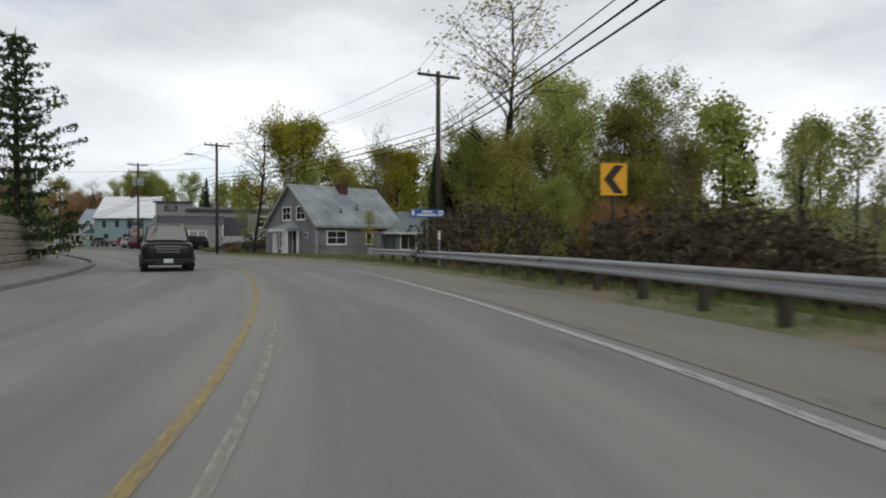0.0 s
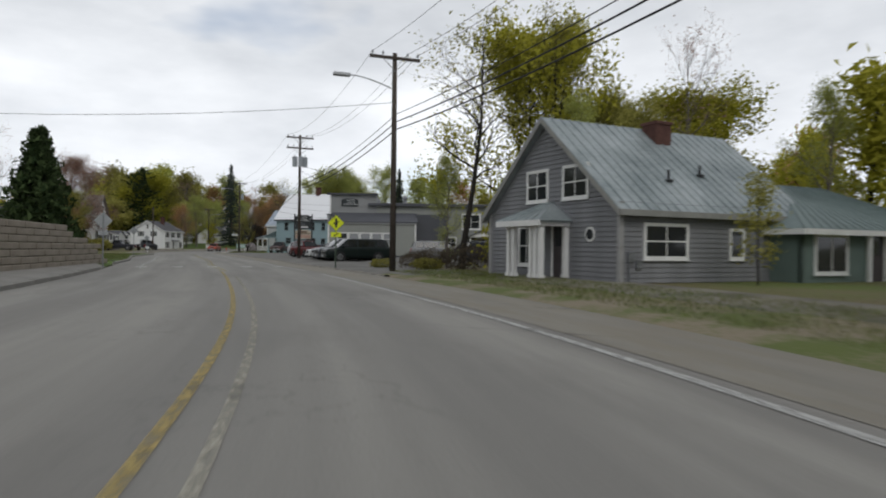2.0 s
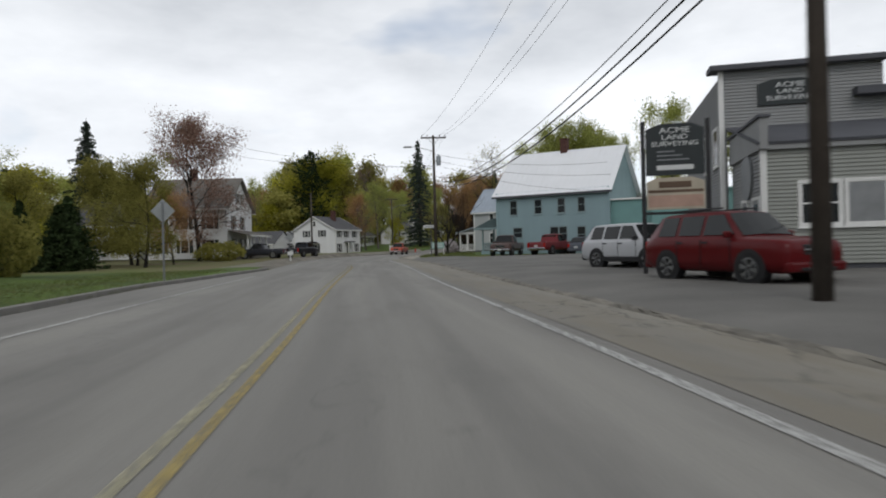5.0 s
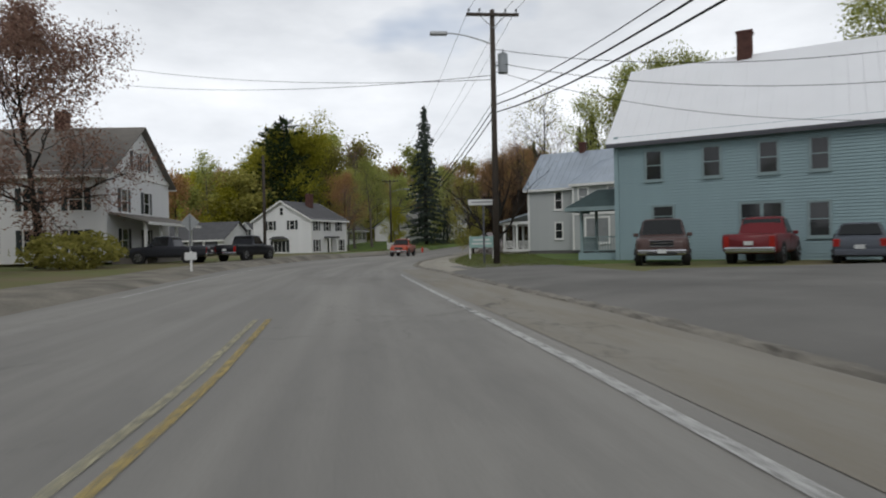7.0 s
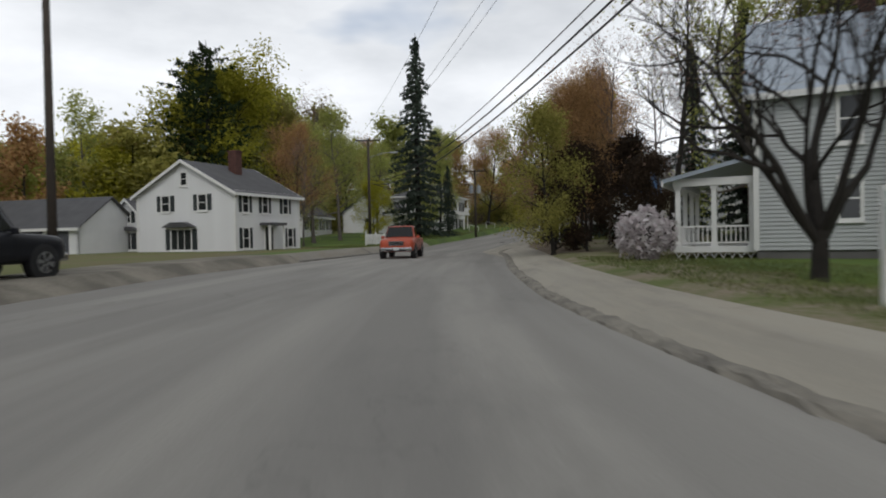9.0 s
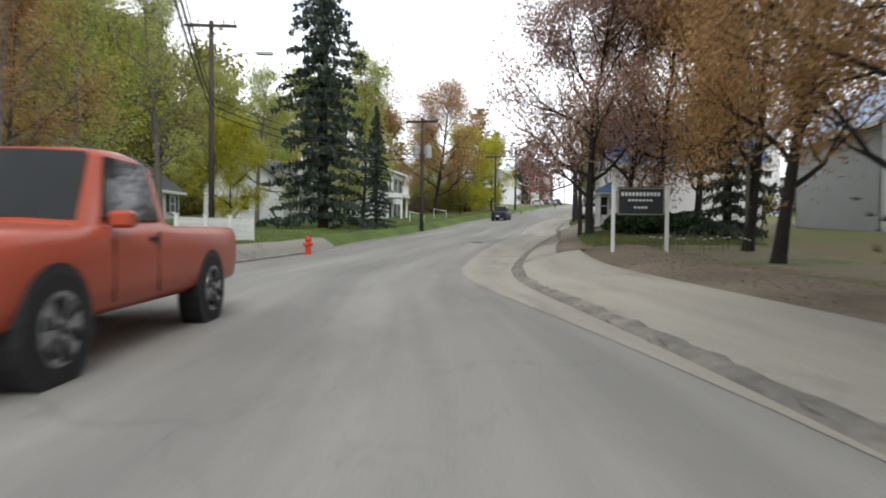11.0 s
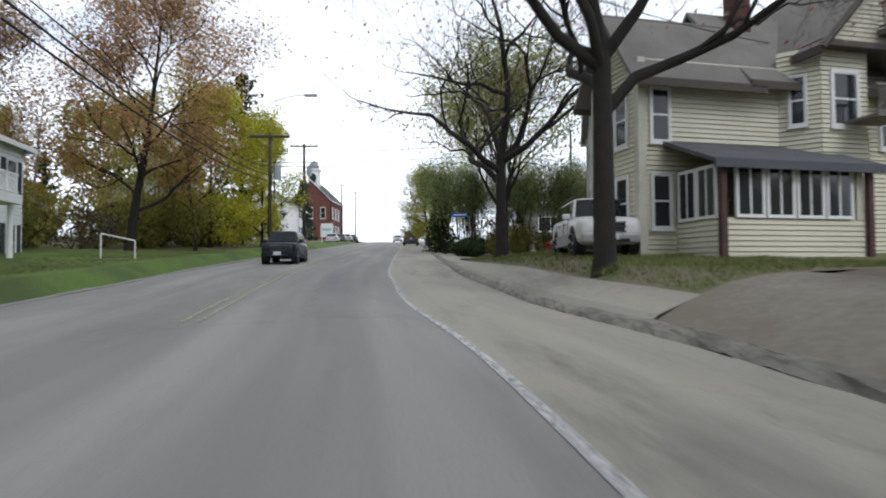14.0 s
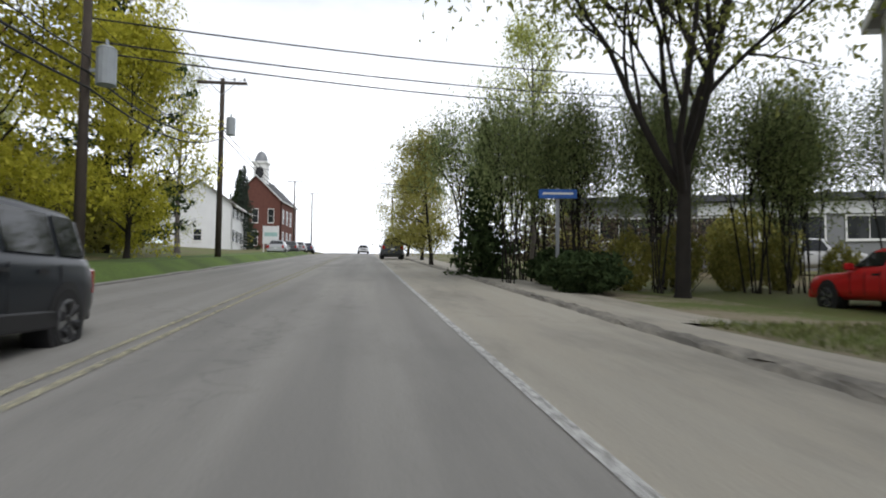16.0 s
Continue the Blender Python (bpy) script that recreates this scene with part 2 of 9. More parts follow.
BLACK = mat("black_plastic", (0.018, 0.018, 0.02), 0.55)
RUBBER = mat("tyre_rubber", (0.022, 0.022, 0.023), 0.85)
RIM = mat("alloy_rim", (0.42, 0.43, 0.44), 0.35, metal=0.85)
CHROME = mat("chrome", (0.6, 0.6, 0.62), 0.15, metal=1.0)
GLASS_CAR = mat("car_glass", (0.012, 0.014, 0.015), 0.05, 0.3, 0.8, spec=0.4, fine=3.0)
GLASS = glass_mat("window_glass", (0.03, 0.033, 0.036), 0.06)
GLASS_CURT = glass_mat("curtained_glass", (0.30, 0.31, 0.32), 0.12)
LAMP_RED = mat("red_lamp_glass", (0.35, 0.015, 0.012), 0.2, coat=0.5)
LAMP_CLEAR = mat("clear_lamp_glass", (0.55, 0.56, 0.57), 0.15, coat=0.5)
WHITE = mat("white_paint", (0.80, 0.80, 0.78), 0.6, 0.12, 1.2)
TRIM = mat("white_trim", (0.77, 0.77, 0.75), 0.6, 0.12, 1.5)

# ---- tools ----
def part(name, bm, material, parent=None, label="", smooth=False):
    """Links a bmesh as one mesh object, under a thing or a part."""
    me = bpy.data.meshes.new(name)
    bm.normal_update()
    bm.to_mesh(me)
    bm.free()
    if smooth:
        me.shade_smooth()
    me.materials.append(material)
    ob = new(name, me)
    ob.parent = parent
    if label:
        ob["label"] = label
    return ob


def raw(name, verts, faces, material, parent=None, label="", smooth=False):
    me = bpy.data.meshes.new(name)
    me.from_pydata([tuple(v) for v in verts], [], [tuple(f) for f in faces])
    if smooth:
        me.shade_smooth()
    me.materials.append(material)
    ob = new(name, me)
    ob.parent = parent
    if label:
        ob["label"] = label
    return ob


def thing(name, label, category, m, group="", kind=""):
    ob = new(name)
    ob.matrix_basis = m
    return tagged(ob, label, category, group, kind)


def box(bm, x0, x1, y0, y1, z0, z1, m=None):
    vs = [bm.verts.new(v) for v in ((x0, y0, z0), (x1, y0, z0), (x1, y1, z0), (x0, y1, z0), (x0, y0, z1), (x1, y0, z1), (x1, y1, z1), (x0, y1, z1))]
    for f in ((3, 2, 1, 0), (4, 5, 6, 7), (0, 1, 5, 4), (1, 2, 6, 5), (2, 3, 7, 6), (3, 0, 4, 7)):
        bm.faces.new([vs[i] for i in f])
    if m is not None:
        bmesh.ops.transform(bm, matrix=m, verts=vs)
    return vs


def boxes(*rows):
    bm = bmesh.new()
    for r in rows:
        box(bm, *r)
    return bm


def rod(bm, a, b, r0, r1=None, sides=8):
    """A tapered round bar from a to b."""
    a, b = Vector(a), Vector(b)
    q = (b - a).to_track_quat("Z", "Y").to_matrix().to_4x4()
    m = Matrix.Translation((a + b) / 2) @ q
    bmesh.ops.create_cone(bm, cap_ends=True, segments=sides, radius1=r0, radius2=r0 if r1 is None else r1, depth=(b - a).length, matrix=m)
    return bm


def soften(bm, size=0.02, segments=1):
    bmesh.ops.bevel(bm, geom=bm.edges[:], offset=size, segments=segments, affect="EDGES", profile=0.6)
    return bm


def prism(bm, outline, y0, y1):
    """A plate with an outline in x and z, from y0 to y1."""
    a = [bm.verts.new((x, y0, z)) for x, z in outline]
    b = [bm.verts.new((x, y1, z)) for x, z in outline]
    bm.faces.new(a)
    bm.faces.new(b[::-1])
    k = len(a)
    for i in range(k):
        bm.faces.new((a[i], b[i], b[(i + 1) % k], a[(i + 1) % k]))
    bmesh.ops.recalc_face_normals(bm, faces=bm.faces[:])
    return bm


def heading(x, y, z, dx, dy):
    """A pose whose own x axis points along (dx, dy)."""
    return pose(x, y, z, 0, 0, math.degrees(math.atan2(dy, dx)))


def words(name, text, size, material, parent, m, wide=None, thick=0.004):
    cu = bpy.data.curves.new(name, "FONT")
    cu.body, cu.size, cu.align_x, cu.align_y, cu.extrude = text, size, "CENTER", "CENTER", thick
    cu.resolution_u = 3
    tmp = new(name, cu)
    dg = bpy.context.evaluated_depsgraph_get()
    me = bpy.data.meshes.new_from_object(tmp.evaluated_get(dg))
    bpy.data.objects.remove(tmp)
    xs = [v.co.x for v in me.vertices]
    f = wide / (max(xs) - min(xs)) if wide else 1
    me.transform(Matrix.Diagonal((f, 1, 1, 1)))
    me.materials.clear()
    me.materials.append(material)
    ob = new(name, me)
    ob.parent, ob.matrix_basis = parent, m
    return ob


# ---- the lie of the land ----
ROAD_LINE = [(7.5, -60), (3.2, -25), (0.0, 0.0), (-1.6, 8.7), (-3.8, 16.8), (-6.5, 24.7), (-9.8, 32.4), (-13.6, 39.6), (-18.2, 46.8), (-23.3, 54.0),
             (-28.7, 61.1), (-34.0, 67.6), (-41.6, 77.6), (-52.8, 91.0), (-63.9, 104.6), (-71.5, 113.8), (-76.8, 120.4), (-83.6, 129.8),
             (-91.6, 144.8), (-98.5, 159.7), (-102.8, 168.4), (-105.1, 174.8), (-107.0, 181.1), (-108.4, 187.6), (-109.6, 193.9),
             (-110.8, 200.3), (-112.3, 206.5), (-113.5, 213.0), (-114.4, 218.5), (-117.0, 240.0), (-124.0, 300.0), (-129.0, 342.0), (-140.0, 430.0), (-160.0, 640.0)]
RISE = [(-300, 0), (172, 0), (180, 0.1), (187, 0.45), (194, 0.72), (200, 0.98), (206, 1.22), (213, 1.62), (218.5, 2.0), (251, 3.95), (300, 6.85), (340, 9.0), (370, 9.7), (400, 9.6), (640, 7.5)]


def spline(pts, n=6):
    p = np.array([(2 * pts[0][0] - pts[1][0], 2 * pts[0][1] - pts[1][1]), *pts, (2 * pts[-1][0] - pts[-2][0], 2 * pts[-1][1] - pts[-2][1])], float)
    out = []
    for i in range(1, len(p) - 2):
        for k in range(n):
            t = k / n
            out.append(0.5 * ((2 * p[i]) + (p[i + 1] - p[i - 1]) * t + (2 * p[i - 1] - 5 * p[i] + 4 * p[i + 1] - p[i + 2]) * t * t
                              + (3 * p[i] - 3 * p[i + 1] + p[i + 2] - p[i - 1]) * t ** 3))
    return np.array(out + [p[-2]])


LINE = spline(ROAD_LINE, 18)
STEP = np.hypot(*np.diff(LINE, axis=0).T)
ALONG = np.r_[0, np.cumsum(STEP)]
ALONG -= ALONG[np.hypot(*LINE.T).argmin()]          # zero where the drive begins
TANGENT = np.gradient(LINE, axis=0)
TANGENT /= np.hypot(*TANGENT.T)[:, None]


def table(rows):
    xs, ys = [a for a, _ in rows], [b for _, b in rows]
    return lambda s: np.interp(s, xs, ys)


rise = table(RISE)
centre_off = table([(-60, -1.1), (34, -1.0), (55, -1.4), (90, -1.5), (125, -1.15), (150, -1.9), (190, -3.0), (210, -2.8), (230, -2.35), (600, -2.4)])
right_line = table([(-60, 2.7), (17, 2.85), (34, 3.3), (50, 2.7), (68, 2.4), (90, 2.15), (125, 2.25), (140, 2.0), (160, 1.6), (190, 1.3), (215, 1.35), (235, 1.55), (600, 1.6)])
right_edge = table([(-60, 5.2), (25, 5.4), (50, 5.1), (68, 4.3), (85, 4.0), (130, 4.3), (145, 3.7), (156, 2.7), (165, 2.2), (190, 2.4), (205, 2.5), (215, 3.1), (232, 3.6), (600, 3.6)])
left_line = table([(-60, -4.9), (68, -5.0), (90, -5.4), (125, -5.0), (145, -5.6), (600, -6)])
left_edge = table([(-60, -6.4), (75, -6.6), (90, -6.9), (108, -7.4), (125, -5.8), (145, -6.3), (160, -7.5), (175, -8.6), (190, -7.6), (205, -6.2), (215, -6.0), (600, -6.4)])
right_bank = table([(-60, 0.1), (30, 0.1), (45, 0.08), (70, 0.05), (90, 0.12), (130, 0.18), (160, 0.15), (185, 0.22), (200, 0.45), (212, 0.75), (230, 0.72), (238, 0.68), (242, 0.72), (249, 0.60), (256, 0.1), (262, -0.2), (280, -0.25), (330, 0.1), (600, 0.2)])
left_bank = table([(-60, 0.15), (60, 0.15), (80, 0.18), (150, 0.1), (175, 0.35), (205, 0.5), (235, 0.45), (600, 0.25)])


def where(s, d):
    """The place d metres to the right of the road line, s metres along it."""
    x, y = np.interp(s, ALONG, LINE[:, 0]), np.interp(s, ALONG, LINE[:, 1])
    tx, ty = np.interp(s, ALONG, TANGENT[:, 0]), np.interp(s, ALONG, TANGENT[:, 1])
    return x + ty * d, y - tx * d


def road_frame(x, y):
    """How far along and to the right of the road line places lie."""
    x, y = np.atleast_1d(x).astype(float), np.atleast_1d(y).astype(float)
    s, d = np.zeros_like(x), np.zeros_like(x)
    for a in range(0, len(x), 4000):
        px, py = x[a:a + 4000], y[a:a + 4000]
        i = ((px[:, None] - LINE[:, 0]) ** 2 + (py[:, None] - LINE[:, 1]) ** 2).argmin(1)
        ex, ey = px - LINE[i, 0], py - LINE[i, 1]
        s[a:a + 4000] = ALONG[i] + ex * TANGENT[i, 0] + ey * TANGENT[i, 1]
        d[a:a + 4000] = ex * TANGENT[i, 1] - ey * TANGENT[i, 0]
    return s, d


def land(x, y, bed=False):
    """The height of the ground. bed: dug out under the road."""
    s, d = road_frame(x, y)
    y = np.atleast_1d(y).astype(float)
    z = rise(y)
    out_r, out_l = d - right_edge(s), left_edge(s) - d
    firm = np.clip((s - 229) / 7, 0, 1) * np.clip((250 - s) / 6, 0, 1)      # steeper where the old trees stand
    zr = right_bank(s) * ((0.62 + 0.36 * firm) * np.clip(out_r / 1.5, 0, 1) + (0.38 - 0.36 * firm) * np.clip((out_r - 1.5) / 1.7, 0, 1))
    zl = left_bank(s) * np.clip(out_l / 0.8, 0, 1)
    river = np.clip((38 - s) / 14, 0, 1) * np.clip((90 + s) / 20, 0, 1)
    zr = zr - river * np.clip((out_r - 1.6) * 0.30, 0, 3.2)
    zr = zr + np.clip((d - 60) * 0.10, 0, 9) * (1 - river)
    zl = zl + np.clip((-d - 11) * 0.05, 0, 0.7) * np.clip((s - 60) / 15, 0, 1) * np.clip((122 - s) / 10, 0, 1)
    zl = zl + np.clip((-d - 10) * 0.05, 0, 0.9) * np.clip((s - 200) / 15, 0, 1)
    zl = zl + np.clip((-d - 45) * 0.16, 0, 20) * np.clip((s + 40) / 60, 0, 1) * np.clip((230 - s) / 40, 0.15, 1)
    z = z + np.where(d > 0, zr, zl)
    if bed:
        z = z - 0.30 * ((out_r < 3.6) & (out_l < 2.2)) - 0.08 * ((out_r < 5.4) & (out_l < 4.2))
    return z


def at(x, y):
    return float(land(x, y)[0])


def axis(lo, hi, step, far):
    inner = np.arange(lo, hi + 0.1, step)
    reach = [40, 100, 250, 700, far]
    return np.r_[[lo - r for r in reach[::-1]], inner, [hi + r for r in reach]]


gx, gy = axis(-230, 70, 2.0, 2600), axis(-60, 380, 2.0, 2600)
GX, GY = np.meshgrid(gx, gy)
GZ = land(GX.ravel(), GY.ravel(), True)
nx, ny = len(gx), len(gy)
gv = np.stack([GX.ravel(), GY.ravel(), GZ], 1).tolist()
gf = [(j * nx + i, j * nx + i + 1, (j + 1) * nx + i + 1, (j + 1) * nx + i) for j in range(ny - 1) for i in range(nx - 1)]
tagged(raw("ground", gv, gf, GRASS, smooth=True), "rough spring grass and brown leaf litter", "ground", kind="structure")


def across_along(ob, uv):
    """Lays a map over a strip: metres across and along the road."""
    lay = ob.data.uv_layers.new(name="road_map")
    for lp in ob.data.loops:
        lay.data[lp.index].uv = uv[lp.vertex_index]


def ribbon(name, s0, s1, left, right, zl, zr, material, label="", category="", kind="structure", step=1.5, cols=3, parent=None):
    """A strip along the road between two offsets, at heights above the road's own."""
    ss = np.linspace(s0, s1, int(round((s1 - s0) / step)) + 1)
    l = left(ss) if callable(left) else np.full(ss.shape, float(left))
    r = right(ss) if callable(right) else np.full(ss.shape, float(right))
    zl = zl(ss) if callable(zl) else np.full(ss.shape, float(zl))
    zr = zr(ss) if callable(zr) else np.full(ss.shape, float(zr))
    verts, faces = [], []
    for i, s in enumerate(ss):
        base = float(rise(where(s, 0)[1]))
        for c in range(cols + 1):
            f = c / cols
            d = l[i] * (1 - f) + r[i] * f
            px, py = where(s, d)
            verts.append((float(px), float(py), base + zl[i] * (1 - f) + zr[i] * f))
    k = cols + 1
    for i in range(len(ss) - 1):
        for c in range(cols):
            a = i * k + c
            faces.append((a, a + 1, a + k + 1, a + k))
    ob = raw(name, verts, faces, material, parent, smooth=False)
    across_along(ob, [(l[i] * (1 - c / cols) + r[i] * c / cols, ss[i]) for i in range(len(ss)) for c in range(k)])
    return tagged(ob, label, category, "", kind)


ribbon("road", -60, 520, left_edge, right_edge, 0.0, 0.0, ASPHALT, "worn grey two-lane asphalt road", "road", cols=6)
# paler dusty wheel margins
off = lambda f, k: (lambda s: f(s) + k)
ribbon("shoulder", -60, 150, off(right_line, 0.35), right_edge, 0.006, 0.006, SHOULDER, "sandy grey paved road shoulder", "shoulder")
taper = lambda t: right_edge(t) - (right_edge(t) - right_line(t) + 0.27) * np.clip((t - 188) / 16, 0.02, 1)
ribbon("shoulder", 188, 520, taper, right_edge, 0.006, 0.006, SHOULDER_PALE, "pale sandy paved road shoulder with patches", "shoulder")
ribbon("road_edge_line", -60, 62, right_line, off(right_line, 0.13), 0.011, 0.011, PAINT_W, "worn white painted edge line", "road marking", cols=1)
ribbon("road_edge_line", 66, 145, right_line, off(right_line, 0.13), 0.011, 0.011, PAINT_W, "worn white painted edge line", "road marking", cols=1)
ribbon("road_edge_line", 219, 420, off(right_line, -0.36), off(right_line, -0.26), 0.011, 0.011, PAINT_W, "worn white painted edge line", "road marking", cols=1)
ribbon("road_edge_line", 70, 116, left_line, off(left_line, 0.13), 0.011, 0.011, PAINT_W, "faded white painted edge line", "road marking", cols=1)
ribbon("road_edge_line", 136, 156, left_line, off(left_line, 0.13), 0.011, 0.011, PAINT_W, "faded white painted edge line", "road marking", cols=1)
ribbon("centre_line", -60, 66, centre_off, off(centre_off, 0.10), 0.011, 0.011, PAINT_Y, "worn yellow painted centre line", "road marking", cols=1)
ribbon("centre_line", 66, 130, centre_off, off(centre_off, 0.09), 0.011, 0.011, PAINT_Y_FAINT, "worn yellow painted centre line", "road marking", cols=1)
ribbon("centre_line", 66, 130, off(centre_off, 0.2), off(centre_off, 0.29), 0.011, 0.011, PAINT_Y, "worn yellow painted centre line", "road marking", cols=1)
ribbon("old_centre_line", -60, 60, off(centre_off, 0.36), off(centre_off, 0.45), 0.0105, 0.0105, PAINT_OLD, "ghost of an older centre line", "road marking", cols=1)
for k in (-0.03, 0.2):
    ribbon("centre_line", 236, 420, off(centre_off, k), off(centre_off, k + 0.09), 0.011, 0.011, PAINT_Y_FAINT, "worn yellow painted double centre line", "road marking", cols=1)
# verges: gravel and sand on the right, pavement and kerb on the left


def verge(name, s0, s1, edge, d0, d1, material, label, category, lift=0.02, step=1.5, cols=4):
    """A strip beside the road that lies on the land, with its outer edge sunk into it."""
    ss = np.linspace(s0, s1, int(round((s1 - s0) / step)) + 1)
    offs = [d0 + (d1 - d0) * c / cols for c in range(cols + 1)] + [d1 + (0.15 if d1 > d0 else -0.15)]
    px, py = [], []
    for t in ss:
        for o in offs:
            x, y = where(t, float(edge(t)) + o)
            px.append(float(x))
            py.append(float(y))
    z = land(np.array(px), np.array(py)) + lift
    k = len(offs)
    z.reshape(-1, k)[:, -1] -= 0.3
    z.reshape(-1, k)[:, 0] -= 0.07
    faces = [(i * k + c, i * k + c + 1, (i + 1) * k + c + 1, (i + 1) * k + c) for i in range(len(ss) - 1) for c in range(k - 1)]
    ob = raw(name, list(zip(px, py, z.tolist())), faces, material)
    across_along(ob, [(float(edge(t)) + o, t) for t in ss for o in offs])
    return tagged(ob, label, category, kind="structure")


verge("verge", -60, 34, right_edge, -0.05, 3.0, VERGE_GRASS, "thin grass and gravel under the guardrail", "verge")
verge("verge", 33.9, 62, right_edge, -0.05, 3.0, VERGE_GRASS, "gravel and thin grass beside the road", "verge")
verge("parking_lot", 60, 150, right_edge, -0.05, 5.0, ASPHALT_LOT, "cracked dark asphalt parking lot", "parking lot", 0.03)
verge("footpath", 146, 207, right_edge, 0.14, 2.1, SHOULDER_PALE, "sandy footpath of dusty asphalt", "footpath", 0.025)
verge("footpath", 207, 215, right_edge, 0.14, 1.35, SHOULDER_PALE, "narrow sandy footpath of dusty asphalt", "footpath", 0.025)
verge("dirt_verge", 207, 215, right_edge, 1.3, 2.3, MUD, "brown gravel and dried mud beside the footpath", "verge", 0.022)
verge("verge", 207, 217, right_edge, 2.2, 8.0, LEAN_GRASS, "thin grass under the roadside trees", "verge", 0.018)
verge("dirt_drive", 215, 234, right_edge, 0.14, 2.5, DRIVE_DIRT, "grey-brown dirt drive across the footpath", "drive", 0.025)
verge("dirt_verge", 217, 234, right_edge, 2.45, 6.4, MUD, "trodden brown dirt before the porches", "verge", 0.02)
verge("footpath", 234, 260, right_edge, 0.14, 0.95, SHOULDER_PALE, "narrow sandy footpath of dusty asphalt", "footpath", 0.025)
verge("footpath", 260, 420, right_edge, 0.14, 2.4, SHOULDER_PALE, "sandy footpath of dusty asphalt", "footpath", 0.025)
verge("dirt_verge", 186, 207, right_edge, 2.05, 4.2, MUD, "brown leaf-strewn dirt before the name board", "verge", 0.022)
verge("verge", 186, 207, right_edge, 4.15, 8.0, LEAN_GRASS, "grass bed round the name board", "verge", 0.02)
verge("verge", 146, 186, right_edge, 2.05, 5.0, VERGE_GRASS, "thin grass beside the footpath", "verge", 0.02)
verge("verge", 234, 260, right_edge, 0.9, 5.0, LEAN_GRASS, "thin grass round the old trees", "verge", 0.02)
verge("verge", 260, 420, right_edge, 2.35, 5.0, VERGE_GRASS, "thin grass beside the footpath", "verge", 0.02)


def kerb(name, s0, s1, edge, side, wide, high, material, label):
    """Kerb stones, one by one."""
    top = tagged(new(name), label, "kerb", kind="structure")
    s = s0
    while s < s1:
        n = 1.9
        a, b = where(s, float(edge(s))), where(s + n, float(edge(s + n)))
        za, zb = float(rise(a[1])), float(rise(b[1]))
        v = Vector((b[0] - a[0], b[1] - a[1], zb - za))
        bm = bmesh.new()
        box(bm, 0.01, v.length - 0.01, -wide if side > 0 else 0, 0 if side > 0 else wide, -0.15, high + random.uniform(-0.012, 0.012))
        ob = part("kerb_stone", soften(bm, 0.02), material, top)
        ob.matrix_basis = Matrix.Translation((a[0], a[1], za)) @ v.to_track_quat("X", "Z").to_matrix().to_4x4()
        s += n
    return top


kerb("kerb", -30, 68, left_edge, -1, 0.18, 0.14, CONCRETE, "grey weathered concrete kerb beside the pavement")
kerb("kerb", 78, 124, left_edge, -1, 0.18, 0.15, CONCRETE, "grey concrete kerb along the lawn")
kerb("kerb", 186, 330, left_edge, -1, 0.16, 0.10, CONCRETE, "low worn kerb along the lawns")


def crumbled_edge(s0, s1):
    """A low ridge of broken asphalt between road and footpath, uneven in width and height."""
    ss = np.arange(s0, s1, 0.22)
    rng = np.random.default_rng(12)
    cols = (-0.02, 0.03, 0.08, 0.14, 0.20, 0.26, 0.32)
    lift = (-0.03, 0.03, 0.055, 0.06, 0.05, 0.03, -0.06)
    verts, rows = [], []
    swell = np.convolve(rng.uniform(0.3, 1.35, len(ss) + 8), np.ones(9) / 9, "valid")[:len(ss)]
    for i, t in enumerate(ss):
        e = float(right_edge(t))
        for c, h in zip(cols, lift):
            x, y = where(t, e + c * (0.7 + 0.45 * swell[i]) + rng.normal(0, 0.018))
            ground = float(rise(y)) + float(right_bank(t)) * max(0.0, min(c / 3.0, 1))
            verts.append((float(x), float(y), ground + h * swell[i] + rng.normal(0, 0.010)))
    k = len(cols)
    faces = [(i * k + c, i * k + c + 1, (i + 1) * k + c + 1, (i + 1) * k + c) for i in range(len(ss) - 1) for c in range(k - 1)]
    tagged(raw("kerb", verts, faces, KERB_TAR), "low crumbled kerb of broken asphalt", "kerb", kind="structure")


crumbled_edge(60, 330)
verge("pavement", -40, 74, left_edge, -0.16, -2.3, CONCRETE, "dull grey pavement below the block wall", "pavement")
verge("verge", 74, 128, left_edge, -0.16, -3.4, LAWN, "mown grass beside the kerb", "verge", 0.03)
verge("verge", 128, 186, left_edge, 0.05, -3.4, GRAVEL, "sand and gravel at the road side", "verge", 0.02)
verge("pavement", 186, 216, left_edge, -0.14, -1.5, SHOULDER, "narrow dusty pavement along the lawns", "pavement", 0.02)
verge("verge", 216, 330, left_edge, -0.14, -3.4, LAWN, "green grass strip along the kerb", "verge", 0.02)
verge("verge", 186, 216, left_edge, -1.5, -3.4, LAWN, "green lawn edge", "verge", 0.02)


def field(name, s0, s1, d0, d1, material, label, category, lift=0.03, step=2.0, cols=10):
    """A wide patch of its own surface on the land, between two offsets from the road line."""
    ss = np.linspace(s0, s1, int(round((s1 - s0) / step)) + 1)
    offs = np.linspace(d0, d1, cols + 1)
    px, py = [], []
    for t in ss:
        for o in offs:
            x, y = where(t, o)
            px.append(float(x))
            py.append(float(y))
    z = land(np.array(px), np.array(py)) + lift
    k = len(offs)
    zz = z.reshape(-1, k)
    zz[0] -= 0.15
    zz[-1] -= 0.15
    zz[:, 0] -= 0.15
    zz[:, -1] -= 0.15
    faces = [(i * k + c, i * k + c + 1, (i + 1) * k + c + 1, (i + 1) * k + c) for i in range(len(ss) - 1) for c in range(k - 1)]
    return tagged(raw(name, list(zip(px, py, zz.ravel().tolist())), faces, material), label, category, kind="structure")


